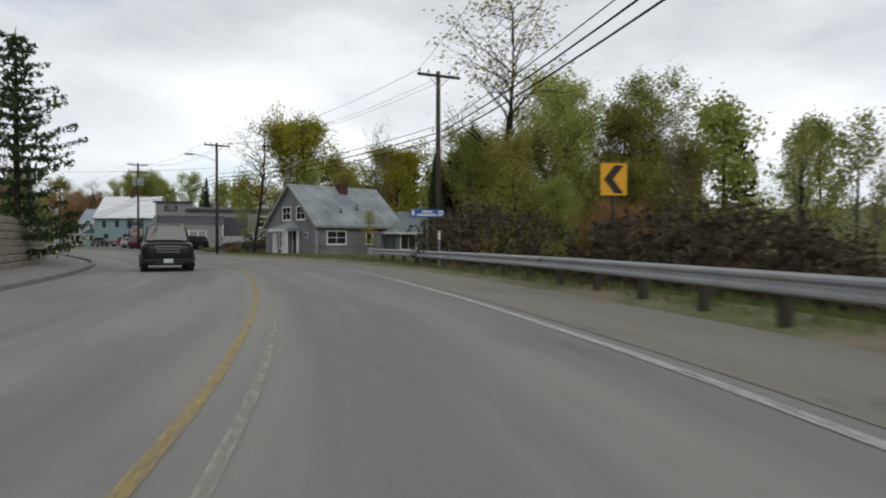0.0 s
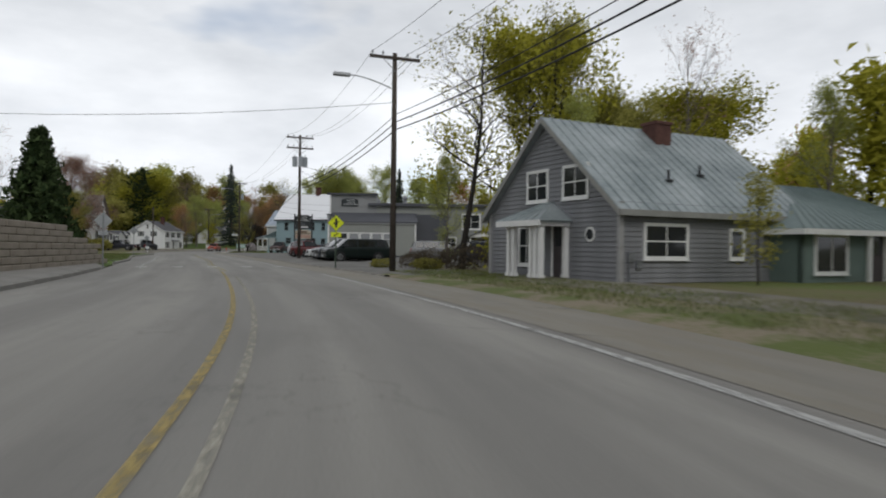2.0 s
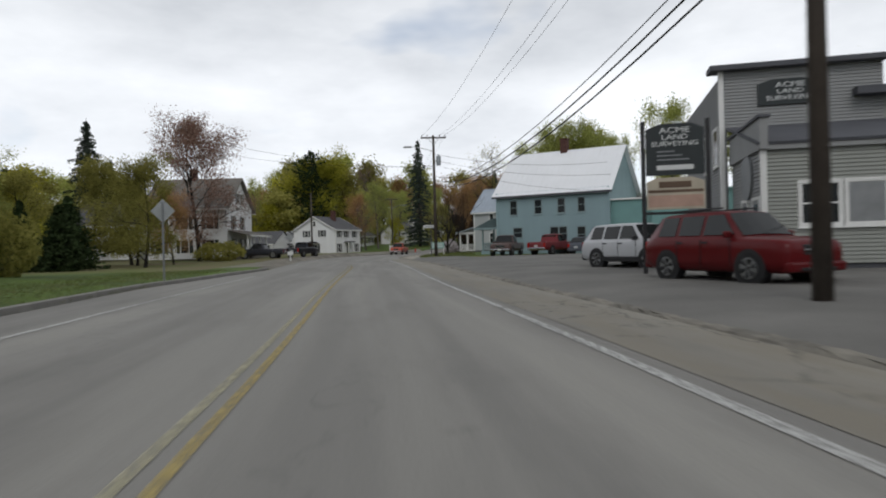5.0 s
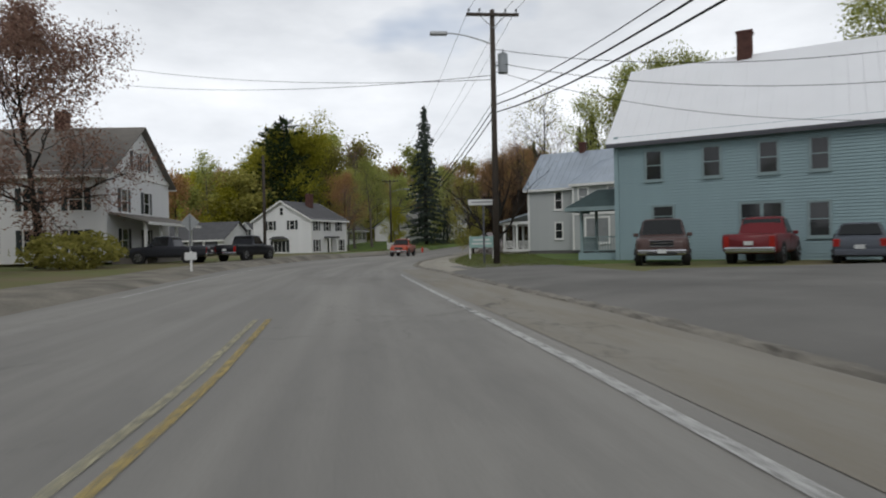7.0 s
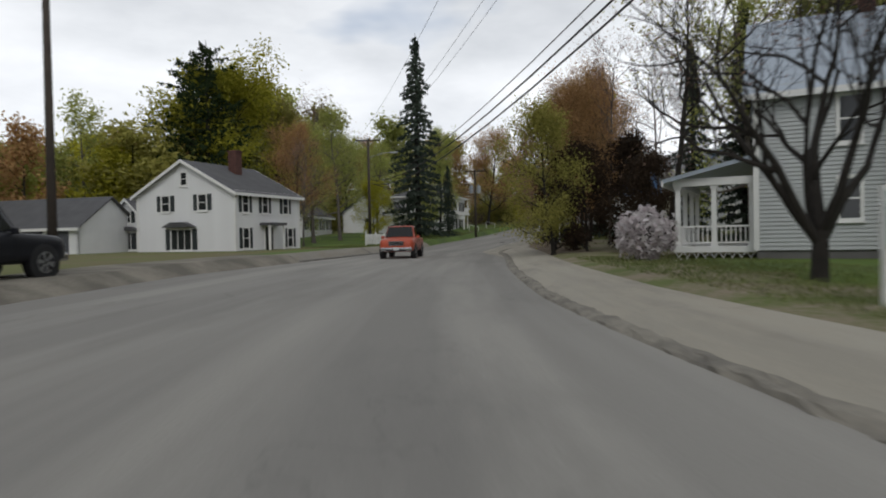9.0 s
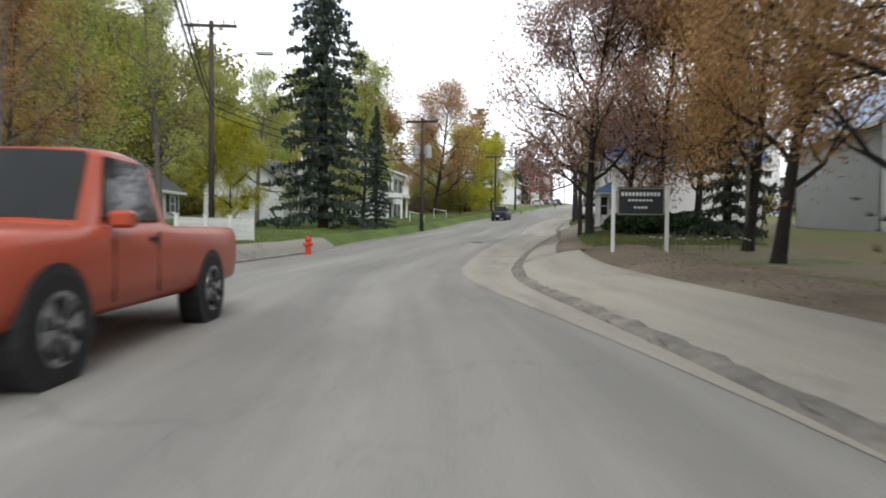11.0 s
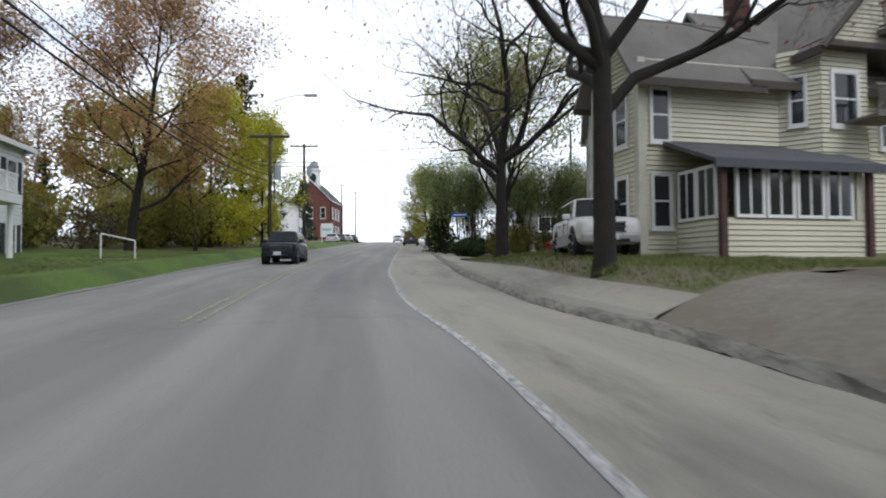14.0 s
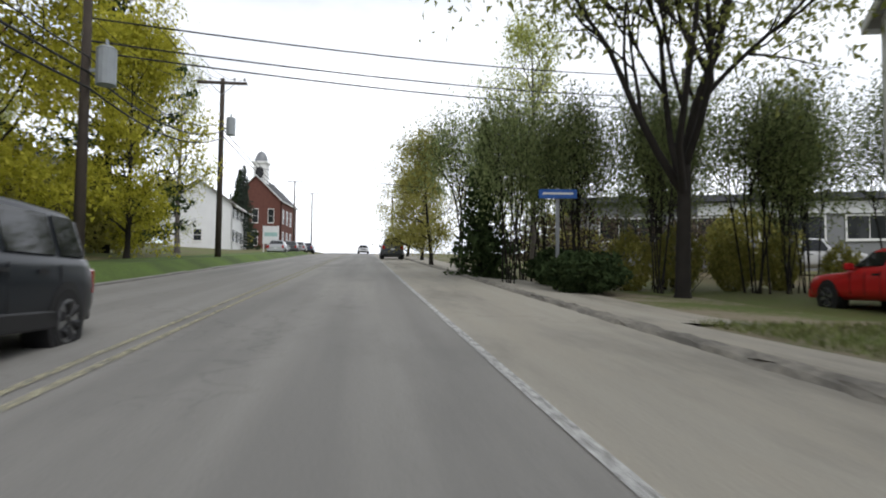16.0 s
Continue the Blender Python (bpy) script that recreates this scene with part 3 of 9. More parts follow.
field("parking_lot", 71, 141, 8.4, 24, ASPHALT_LOT, "worn dark asphalt parking lot", "parking lot", 0.07)
field("driveway", 42, 58, 7.6, 11.5, GRAVEL, "gravel forecourt of the grey house", "driveway", 0.05)
field("lawn", 78, 124, -30, -10.0, LAWN, "bright mown spring lawn", "lawn", 0.06)
field("lawn", 204, 262, -24, -9.2, LAWN, "bright green spring lawn", "lawn", 0.05)
field("lawn", 146, 178, 7.4, 20, LAWN, "mown lawn before the pale house", "lawn", 0.05)
field("driveway", 206, 222, 6.5, 9.6, MUD, "dusty gravel drive beside the house", "driveway", 0.06)
field("driveway", 241, 256, 6.5, 12, GRAVEL, "sandy drive before the tall house", "driveway", 0.05)

# ---- building kit ----
def wall_frame(a, b):
    """A frame on the outer face of a wall from a to b: x along it, y inwards, z up. The outside is on the right of a to b."""
    return heading(a[0], a[1], 0, b[0] - a[0], b[1] - a[1])


def wall(house, a, b, z0, z1, material, board=0.0, peak=None, name="wall", board_mat=None, thick=0.18):
    """A wall with a gable where peak=(u, z) is given, clad with single boards where board gives their height."""
    length = math.hypot(b[0] - a[0], b[1] - a[1])
    shape = [(0, z0), (length, z0), (length, z1)] + ([peak] if peak else []) + [(0, z1)]
    w = part(name, prism(bmesh.new(), shape, 0.0, thick), material, house)
    w.matrix_basis = wall_frame(a, b)
    if board:
        full = None
        gap = min(0.018, board * 0.18)
        z = z0
        k = 0
        while z < (peak[1] if peak else z1) - 0.04:
            top = min(z + board, peak[1] if peak else z1)
            lo, hi = 0.0, length
            if peak and top > z1:
                f = (min(top, peak[1]) - z1) / (peak[1] - z1)
                lo, hi = peak[0] * f, length - (length - peak[0]) * f
            if hi - lo > 0.1:
                if full is not None and lo == 0.0 and abs(top - z - board) < 1e-6:
                    me = full
                    ob = new("board", me)
                    ob.parent = w
                else:
                    bm = bmesh.new()
                    vs = [bm.verts.new(v) for v in ((lo, -0.040, gap), (hi, -0.040, gap), (hi, -0.016, top - z), (lo, -0.016, top - z), (lo, 0, gap), (hi, 0, gap))]
                    for f in ((0, 1, 2, 3), (4, 5, 1, 0), (0, 3, 4), (1, 5, 2)):
                        bm.faces.new([vs[i] for i in f])
                    ob = part("board", bm, board_mat or material, w)
                    if lo == 0.0 and abs(top - z - board) < 1e-6:
                        full = ob.data
                ob.location = (0, 0, z)
            z += board
            k += 1
    return w


def window(house, a, b, u0, u1, z0, z1, frame_mat=None, glass=None, lites=(1, 2), casing=0.09, shutters=None, sill=True, name="window"):
    """A sash window on a wall: casing, sill, bars, single panes and shutters."""
    frame_mat, glass = frame_mat or TRIM, glass or GLASS
    w, h = u1 - u0, z1 - z0
    bm = bmesh.new()
    c = casing
    for r in ((-c, 0, -0.055, 0.02, -c, h + c), (w, w + c, -0.055, 0.02, -c, h + c), (0, w, -0.055, 0.02, h, h + c), (0, w, -0.055, 0.02, -c, 0)):
        box(bm, *r)
    if sill:
        box(bm, -c - 0.03, w + c + 0.03, -0.09, 0.0, -c - 0.04, -c)
    f = part(name, bm, frame_mat, house)
    f.matrix_basis = wall_frame(a, b) @ Matrix.Translation((u0, -0.022, z0))
    nu, nz = lites
    for i in range(nu):
        for j in range(nz):
            x0, x1 = w * i / nu, w * (i + 1) / nu
            y0, y1 = h * j / nz, h * (j + 1) / nz
            part("pane", boxes((x0 + 0.022, x1 - 0.022, -0.032, -0.026, y0 + 0.022, y1 - 0.022)), glass, f)
    bars = bmesh.new()
    for i in range(nu + 1):
        x = w * i / nu
        box(bars, max(0, x - 0.022), min(w, x + 0.022), -0.046, -0.02, 0, h)
    for j in range(nz + 1):
        z = h * j / nz
        box(bars, 0.022, w - 0.022, -0.044, -0.02, max(0, z - 0.024), min(h, z + 0.024))
    part("sash", bars, frame_mat, f)
    if shutters:
        sw = min(0.42, max(0.25, w * 0.5))
        for x in (-c - sw, w + c):
            sb = bmesh.new()
            n = max(4, int(h / 0.09))
            edge = [(-0.03, -0.02)] + [(d, z) for k in range(n) for d, z in ((0.036, k * h / n + 0.004), (0.052, k * h / n + 0.012), (0.038, (k + 0.95) * h / n))] + [(0.036, h + 0.02), (-0.03, h + 0.02)]
            prism(sb, edge, x, x + sw)
            for v in sb.verts:
                v.co = Vector((v.co.y, -v.co.x, v.co.z))
            bmesh.ops.recalc_face_normals(sb, faces=sb.faces[:])
            part("shutter", sb, shutters, f, "dark louvred shutter")
    return f


def door(house, a, b, u0, u1, z0, z1, material, frame_mat=None, glazed=True):
    w, h = u1 - u0, z1 - z0
    bm = boxes((0, w, -0.04, 0.0, 0, h))
    for k in range(2):
        box(bm, 0.12, w - 0.12, -0.055, -0.04, 0.12 + k * h * 0.28, h * 0.25 + k * h * 0.28)
    d = part("door", bm, material, house)
    d.matrix_basis = wall_frame(a, b) @ Matrix.Translation((u0, -0.022, z0))
    part("door_frame", boxes((-0.1, 0, -0.06, 0.02, 0, h + 0.1), (w, w + 0.1, -0.06, 0.02, 0, h + 0.1), (0, w, -0.06, 0.02, h, h + 0.1)), frame_mat or TRIM, d)
    if glazed:
        part("pane", boxes((0.14, w - 0.14, -0.05, -0.041, h * 0.58, h * 0.93)), GLASS, d)
    part("handle", rod(bmesh.new(), (w - 0.08, -0.04, h * 0.48), (w - 0.08, -0.1, h * 0.48), 0.025), STEEL_GREY, d)
    return d


def slope(house, e0, e1, r0, r1, material, seam=0.0, thick=0.09, name="roof", fascia=None, seam_mat=None):
    """A roof plane from the eave e0-e1 up to the ridge r0-r1, with standing seams."""
    e0, e1, r0, r1 = (Vector(v) for v in (e0, e1, r0, r1))
    n = (e1 - e0).cross(r0 - e0).normalized()
    if n.z < 0:
        n = -n
    lo = [v - n * thick for v in (e0, e1, r1, r0)]
    hi = [e0, e1, r1, r0]
    verts = [tuple(v) for v in hi + lo]
    tri = (r1 - r0).length < 0.02
    faces = [(0, 1, 2, 3), (7, 6, 5, 4), (0, 4, 5, 1), (1, 5, 6, 2), (2, 6, 7, 3), (3, 7, 4, 0)]
    r = raw(name, verts, faces, material, house)
    if seam:
        k = max(1, int((e1 - e0).length / seam))
        for i in range(k + 1):
            f = i / k
            a, b = e0.lerp(e1, f), r0.lerp(r1, f)
            if (b - a).length < 0.1:
                continue
            d = (e1 - e0).normalized() * 0.018
            up = n * 0.035
            vs = [a - d, a + d, b + d, b - d, a - d + up, a + d + up, b + d + up, b - d + up]
            raw("seam", vs, [(4, 5, 6, 7), (0, 4, 7, 3), (1, 2, 6, 5), (0, 1, 5, 4), (3, 7, 6, 2)], seam_mat or material, r)
    if fascia:
        d = (e1 - e0).normalized()
        out = Vector((n.x, n.y, 0)).normalized() * 0.03
        vs = [e0, e1, e1 - Vector((0, 0, 0.2)), e0 - Vector((0, 0, 0.2))]
        vs = [v + out for v in vs] + [v - out for v in vs]
        raw("fascia", vs, [(0, 1, 2, 3), (7, 6, 5, 4), (0, 4, 5, 1), (3, 2, 6, 7), (0, 3, 7, 4), (1, 5, 6, 2)], fascia, r)
    return r


def gable_roof(house, x0, x1, y0, y1, ze, zr, material, along="y", over=0.35, seam=0.0, fascia=None, seam_mat=None):
    """Two roof planes over a box; the ridge runs along x or y."""
    if along == "y":
        xm, k = (x0 + x1) / 2, (zr - ze) / ((x1 - x0) / 2)
        lo = ze - over * k
        a, b = y0 - over, y1 + over
        slope(house, (x0 - over, b, lo), (x0 - over, a, lo), (xm, b, zr), (xm, a, zr), material, seam, fascia=fascia, seam_mat=seam_mat)
        slope(house, (x1 + over, a, lo), (x1 + over, b, lo), (xm, a, zr), (xm, b, zr), material, seam, fascia=fascia, seam_mat=seam_mat)
        edges = [((x0 - over, a), (xm, a)), ((x1 + over, a), (xm, a)), ((x0 - over, b), (xm, b)), ((x1 + over, b), (xm, b))]
        if fascia:
            for (p, q) in edges:
                v = [Vector((p[0], p[1], lo)), Vector((q[0], q[1], zr))]
                vs = [v[0], v[1], v[1] - Vector((0, 0, 0.22)), v[0] - Vector((0, 0, 0.22))]
                o = Vector((0, 0.03, 0))
                raw("rake_board", [p + o for p in vs] + [p - o for p in vs], [(0, 1, 2, 3), (7, 6, 5, 4), (0, 4, 5, 1), (3, 2, 6, 7), (0, 3, 7, 4), (1, 5, 6, 2)], fascia, house)
    else:
        ym, k = (y0 + y1) / 2, (zr - ze) / ((y1 - y0) / 2)
        lo = ze - over * k
        a, b = x0 - over, x1 + over
        slope(house, (a, y0 - over, lo), (b, y0 - over, lo), (a, ym, zr), (b, ym, zr), material, seam, fascia=fascia, seam_mat=seam_mat)
        slope(house, (b, y1 + over, lo), (a, y1 + over, lo), (b, ym, zr), (a, ym, zr), material, seam, fascia=fascia, seam_mat=seam_mat)


def hip_roof(house, x0, x1, y0, y1, ze, zr, material, over=0.35, seam=0.0, fascia=None, inset=None):
    x0, x1, y0, y1 = x0 - over, x1 + over, y0 - over, y1 + over
    w, d = x1 - x0, y1 - y0
    i = inset if inset is not None else min(w, d) / 2
    if w >= d:
        p, q = (x0 + i, (y0 + y1) / 2, zr), (x1 - i, (y0 + y1) / 2, zr)
        slope(house, (x0, y0, ze), (x1, y0, ze), p, q, material, seam, fascia=fascia)
        slope(house, (x1, y1, ze), (x0, y1, ze), q, p, material, seam, fascia=fascia)
        slope(house, (x1, y0, ze), (x1, y1, ze), q, q, material, seam, fascia=fascia)
        slope(house, (x0, y1, ze), (x0, y0, ze), p, p, material, seam, fascia=fascia)
    else:
        p, q = ((x0 + x1) / 2, y0 + i, zr), ((x0 + x1) / 2, y1 - i, zr)
        slope(house, (x1, y0, ze), (x1, y1, ze), p, q, material, seam, fascia=fascia)
        slope(house, (x0, y1, ze), (x0, y0, ze), q, p, material, seam, fascia=fascia)
        slope(house, (x0, y0, ze), (x1, y0, ze), p, p, material, seam, fascia=fascia)
        slope(house, (x1, y1, ze), (x0, y1, ze), q, q, material, seam, fascia=fascia)


def corner_boards(house, pts, z0, z1, material, w=0.12):
    for x, y in pts:
        part("corner_board", boxes((x - w / 2 - 0.02, x + w / 2 + 0.02, y - w / 2 - 0.02, y + w / 2 + 0.02, z0, z1)), material, house)


def chimney(house, x, y, z0, z1, w=0.6, material=None):
    c = part("chimney", boxes((x - w / 2, x + w / 2, y - w / 2, y + w / 2, z0, z1 - 0.12), (x - w / 2 - 0.05, x + w / 2 + 0.05, y - w / 2 - 0.05, y + w / 2 + 0.05, z1 - 0.12, z1)), material or BRICK, house)
    k = 0
    z = z1 - 0.2
    while z > z1 - 1.4 and z > z0:
        for i in range(2):
            part("brick", boxes((x - w / 2 + i * w / 2 + 0.01, x - w / 2 + (i + 1) * w / 2 - 0.01, y - w / 2 - 0.012, y + w / 2 + 0.012, z - 0.065, z)), material or BRICK, c)
        z -= 0.085
        k += 1
    return c


def posts(house, pts, z0, z1, r, material, square=True):
    for x, y in pts:
        if square:
            bm = boxes((x - r, x + r, y - r, y + r, z0, z1), (x - r * 1.4, x + r * 1.4, y - r * 1.4, y + r * 1.4, z1 - 0.1, z1), (x - r * 1.4, x + r * 1.4, y - r * 1.4, y + r * 1.4, z0, z0 + 0.12))
        else:
            bm = rod(bmesh.new(), (x, y, z0), (x, y, z1), r, r * 0.85, 12)
        part("porch_post", bm, material, house)


def balusters(house, a, b, z0, z1, material, gap=0.14):
    """A porch rail with single balusters."""
    a, b = Vector((*a, 0)), Vector((*b, 0))
    rail = bmesh.new()
    L = (b - a).length
    box(rail, 0, L, -0.03, 0.03, z1 - 0.06, z1)
    box(rail, 0, L, -0.025, 0.025, z0, z0 + 0.05)
    r = part("porch_rail", rail, material, house)
    r.matrix_basis = heading(a.x, a.y, 0, (b - a).x, (b - a).y)
    me = None
    k = int(L / gap)
    for i in range(1, k):
        if me is None:
            ob = part("baluster", boxes((-0.016, 0.016, -0.016, 0.016, z0 + 0.05, z1 - 0.06)), material, r)
            me = ob.data
        else:
            ob = new("baluster", me)
            ob.parent = r
        ob.location = (L * i / k, 0, 0)
    return r


# ---- poles, wires, signs ----
def sag_wire(name, a, b, drop, r, label="black overhead cable sagging between poles", group="overhead wires"):
    cu = bpy.data.curves.new(name, "CURVE")
    cu.dimensions, cu.bevel_depth, cu.bevel_resolution = "3D", r, 1
    sp = cu.splines.new("POLY")
    n = 16
    sp.points.add(n)
    a, b = Vector(a), Vector(b)
    for i in range(n + 1):
        f = i / n
        p = a.lerp(b, f) - Vector((0, 0, drop * 4 * f * (1 - f)))
        sp.points[i].co = (*p, 1)
    cu.materials.append(CABLE)
    return tagged(new(name, cu), label, "overhead wire", group)


def utility_pole(x, y, z0, top, dx, dy, arms=1, cans=0, lamp=None, r=0.16, label="weathered grey wooden utility pole", lean=0.0):
    """dx, dy: the way of the crossarms."""
    p = thing("utility_pole", label, "utility pole", heading(x, y, z0, dx, dy) @ pose(0, 0, 0, 0, lean, 0), "utility poles")
    h = top - z0
    part("pole", rod(bmesh.new(), (0, 0, -0.3), (0, 0, h), r, r * 0.68, 12), TIMBER, p, smooth=True)
    for k in range(arms):
        z = h - 0.25 - k * 0.95
        a = part("crossarm", soften(boxes((-1.22, 1.22, -0.16, -0.05, z - 0.07, z + 0.07)), 0.01), TIMBER, p)
        for u in (-1.1, -0.6, 0.6, 1.1):
            ins = bmesh.new()
            rod(ins, (u, -0.1, z + 0.07), (u, -0.1, z + 0.2), 0.02)
            rod(ins, (u, -0.1, z + 0.16), (u, -0.1, z + 0.27), 0.06, 0.045)
            part("insulator", ins, STEEL_GREY, a)
        for u in (-0.6, 0.6):
            part("brace", rod(bmesh.new(), (u, -0.1, z - 0.05), (0, -0.12, z - 0.62), 0.018), STEEL_GREY, a)
    for k in range(cans):
        ang = math.pi * (0.0 if k == 0 else 1.0 if k == 1 else 1.5)
        cx, cy = 0.46 * math.cos(ang), 0.46 * math.sin(ang)
        z = h - 2.9
        bm = bmesh.new()
        rod(bm, (cx, cy, z), (cx, cy, z + 0.85), 0.23, 0.23, 14)
        rod(bm, (cx, cy, z + 0.85), (cx, cy, z + 0.92), 0.245, 0.15, 14)
        rod(bm, (cx, cy, z + 0.92), (cx, cy, z + 1.1), 0.05, 0.03)
        box(bm, min(0, cx), max(0, cx), cy - 0.03, cy + 0.03, z + 0.3, z + 0.38)
        part("transformer", bm, CAN_GREY, p, "grey cylindrical transformer can")
    if lamp:
        s, z = lamp
        arm = bmesh.new()
        prev = Vector((0, 0, z))
        for i in range(1, 7):
            f = i / 6
            q = Vector((s * 2.2 * f, 0, z + 0.5 * math.sin(f * 1.6)))
            rod(arm, prev, q, 0.03, None, 6)
            prev = q
        l = part("lamp_arm", arm, STEEL, p)
        part("lamp_head", soften(boxes((prev.x - 0.1 + min(0, s * 0.6), prev.x + 0.1 + max(0, s * 0.6), -0.13, 0.13, prev.z - 0.1, prev.z + 0.06)), 0.04), STEEL, l)
    return p


def diamond(bm, half, t=0.012, cz=0.0):
    prism(bm, [(0, cz - half), (half, cz), (0, cz + half), (-half, cz)], -t / 2, t / 2)
    return bm


def sign_post(name, x, y, z0, label, dx, dy, height, r=0.03, material=None):
    """A sign whose plates face along the right of (dx, dy): x runs along the plate, -y faces the reader."""
    s = thing(name, label, "road sign", heading(x, y, z0, dx, dy))
    part("post", boxes((-r, r, 0.012, 0.012 + 2 * r, -0.3, height)), material or STEEL_GREY, s)
    return s


# ---- motor cars ----
def loft(sections, close=True):
    """A skin through rings of points."""
    bm = bmesh.new()
    rings = [[bm.verts.new(p) for p in ring] for ring in sections]
    k = len(rings[0])
    for a, b in zip(rings, rings[1:]):
        for i in range(k):
            bm.faces.new((a[i], a[(i + 1) % k], b[(i + 1) % k], b[i]))
    bm.faces.new(rings[0][::-1])
    bm.faces.new(rings[-1])
    bmesh.ops.recalc_face_normals(bm, faces=bm.faces[:])
    return bm


CAR_KINDS = {
    # length, width, height, wheelbase, wheel radius, belt height, hood height, windscreen foot, roof front, roof rear, tail foot
    "suv": (4.55, 1.82, 1.68, 2.66, 0.35, 1.05, 1.02, 0.27, 0.40, 0.90, 0.985),
    "wagon": (4.6, 1.76, 1.50, 2.6, 0.32, 0.95, 0.90, 0.28, 0.42, 0.86, 0.975),
    "van": (5.1, 1.98, 1.76, 3.03, 0.34, 1.08, 1.02, 0.18, 0.34, 0.93, 0.985),
    "boxy": (4.7, 1.85, 1.83, 2.76, 0.38, 1.12, 1.12, 0.30, 0.38, 0.95, 0.99),
    "jeep": (4.0, 1.75, 1.74, 2.42, 0.36, 1.08, 1.06, 0.30, 0.39, 0.95, 0.985),
    "trooper": (3.85, 1.54, 1.50, 2.30, 0.325, 0.93, 0.92, 0.29, 0.37, 0.95, 0.99),
    "sedan": (4.5, 1.74, 1.44, 2.6, 0.31, 0.92, 0.88, 0.28, 0.42, 0.76, 0.90),
    "pickup": (5.5, 1.98, 1.86, 3.4, 0.40, 1.14, 1.13, 0.27, 0.36, 0.56, 0.60),
    "coupe": (4.2, 1.68, 1.32, 2.5, 0.30, 0.88, 0.82, 0.33, 0.47, 0.68, 0.90),
}
CAR_PAINT = {}


def car_paint(name, colour):
    if name not in CAR_PAINT:
        CAR_PAINT[name] = mat("car_paint_" + name, colour, 0.28, 0.12, 1.0, coat=0.05, spec=0.18)
    return CAR_PAINT[name]


def car(kind, name, label, category, paint, m, group="", rack=False, cladding=False, spare=False, lower=None):
    """x runs from the tail to the nose; the origin lies on the ground below the middle."""
    L, W, H, wb, wr, belt, hood, f_foot, f_roof, r_roof, r_foot = CAR_KINDS[kind]
    c = thing(name, label, category, m, group)
    w = W / 2
    pick = kind == "pickup"
    X = lambda f: L / 2 - f * L      # fraction from the nose
    low = 0.24 if not pick else 0.38
    rw, gw = w * (0.68 if kind not in ("boxy", "jeep", "trooper", "pickup") else 0.74), w * 0.90
    tail = belt if kind not in ("sedan", "coupe") else belt + 0.02
    # stations along the body: fraction, underside, belt line, width, top, whether the cabin stands there
    st = [(0.000, low + 0.16, hood - 0.30, 0.74, hood - 0.26, 0), (0.008, low + 0.06, hood - 0.20, 0.84, hood - 0.15, 0), (0.025, low + 0.02, hood - 0.13, 0.91, hood - 0.075, 0),
          (0.06, low, hood - 0.09, 0.965, hood - 0.03, 0), (0.13, low, hood - 0.06, 0.99, hood, 0), (f_foot - 0.035, low, hood - 0.035, 1.0, hood + 0.025, 0),
          (f_foot, low, hood - 0.02, 1.0, hood + 0.035, 0), (f_roof, low, belt - 0.01, 1.0, H - 0.045, 1), (f_roof + 0.05, low, belt, 1.0, H - 0.012, 1),
          ((f_roof + r_roof) / 2, low, belt + 0.005, 1.0, H, 1), (r_roof - 0.05, low, belt + 0.015, 1.0, H - 0.02, 1), (r_roof, low, belt + 0.02, 0.995, H - 0.06, 1)]
    if pick:
        st += [(r_foot, low, belt, 1.0, belt + 0.01, 0), (0.8, low, belt, 1.0, belt + 0.01, 0), (0.97, low + 0.02, belt, 0.985, belt + 0.01, 0), (0.992, low + 0.05, belt - 0.01, 0.97, belt, 0),
               (1.0, low + 0.1, belt - 0.03, 0.95, belt - 0.02, 0)]
    else:
        st += [(r_foot - 0.004, low + 0.05, tail - 0.03, 0.95, tail + 0.01, 0), (max(r_foot, 0.965) + 0.012, low + 0.07, tail - 0.10, 0.93, tail - 0.04, 0), (1.0, low + 0.16, tail - 0.22, 0.86, tail - 0.16, 0)]
    rings = []
    for f, zb, zs, k, zt, cabin in st:
        x, y = X(f), w * k
        half = [(y * 0.80, zb), (y * 0.965, zb + 0.09), (y * 0.995, zb + (zs - zb) * 0.34), (y, zb + (zs - zb) * 0.62), (y * 0.985, zs - 0.09), (y * 0.945, zs - 0.012)]
        half += [(gw, zs + 0.02), (rw, zt - 0.075), (rw * 0.90, zt - 0.022), (rw * 0.55, zt)] if cabin else [(y * 0.90, zs + (zt - zs) * 0.35), (y * 0.80, zs + (zt - zs) * 0.72), (y * 0.66, zt - 0.012), (y * 0.40, zt)]
        rings.append([(x, a, z) for a, z in half] + [(x, -a, z) for a, z in half[::-1]])
    part("body", loft(rings), paint, c, smooth=True)

    def pane_on(pts, name, out, label=""):
        """A curved pane between a lower and an upper row of points, standing proud of the body."""
        bm = bmesh.new()
        lo, hi = ([bm.verts.new(Vector(q) + Vector(out)) for q in row] for row in pts)
        for a in range(len(lo) - 1):
            bm.faces.new((lo[a], lo[a + 1], hi[a + 1], hi[a]))
        bmesh.ops.recalc_face_normals(bm, faces=bm.faces[:])
        if sum((f.normal for f in bm.faces), Vector()).dot(Vector(out)) < 0:
            bmesh.ops.reverse_faces(bm, faces=bm.faces[:])
        back = bmesh.ops.extrude_face_region(bm, geom=bm.faces[:])
        bmesh.ops.translate(bm, verts=[v for v in back["geom"] if isinstance(v, bmesh.types.BMVert)], vec=Vector(out) * -1.6)
        bmesh.ops.recalc_face_normals(bm, faces=bm.faces[:])
        return part(name, bm, GLASS_CAR, c, label)

    fr = (-1, -0.5, 0, 0.5, 1)
    cx = lambda q: 1 - 0.25 * q * q
    zf0, zf1, xf0, xf1 = hood + 0.06, H - 0.085, X(f_foot + 0.008), X(f_roof - 0.008)
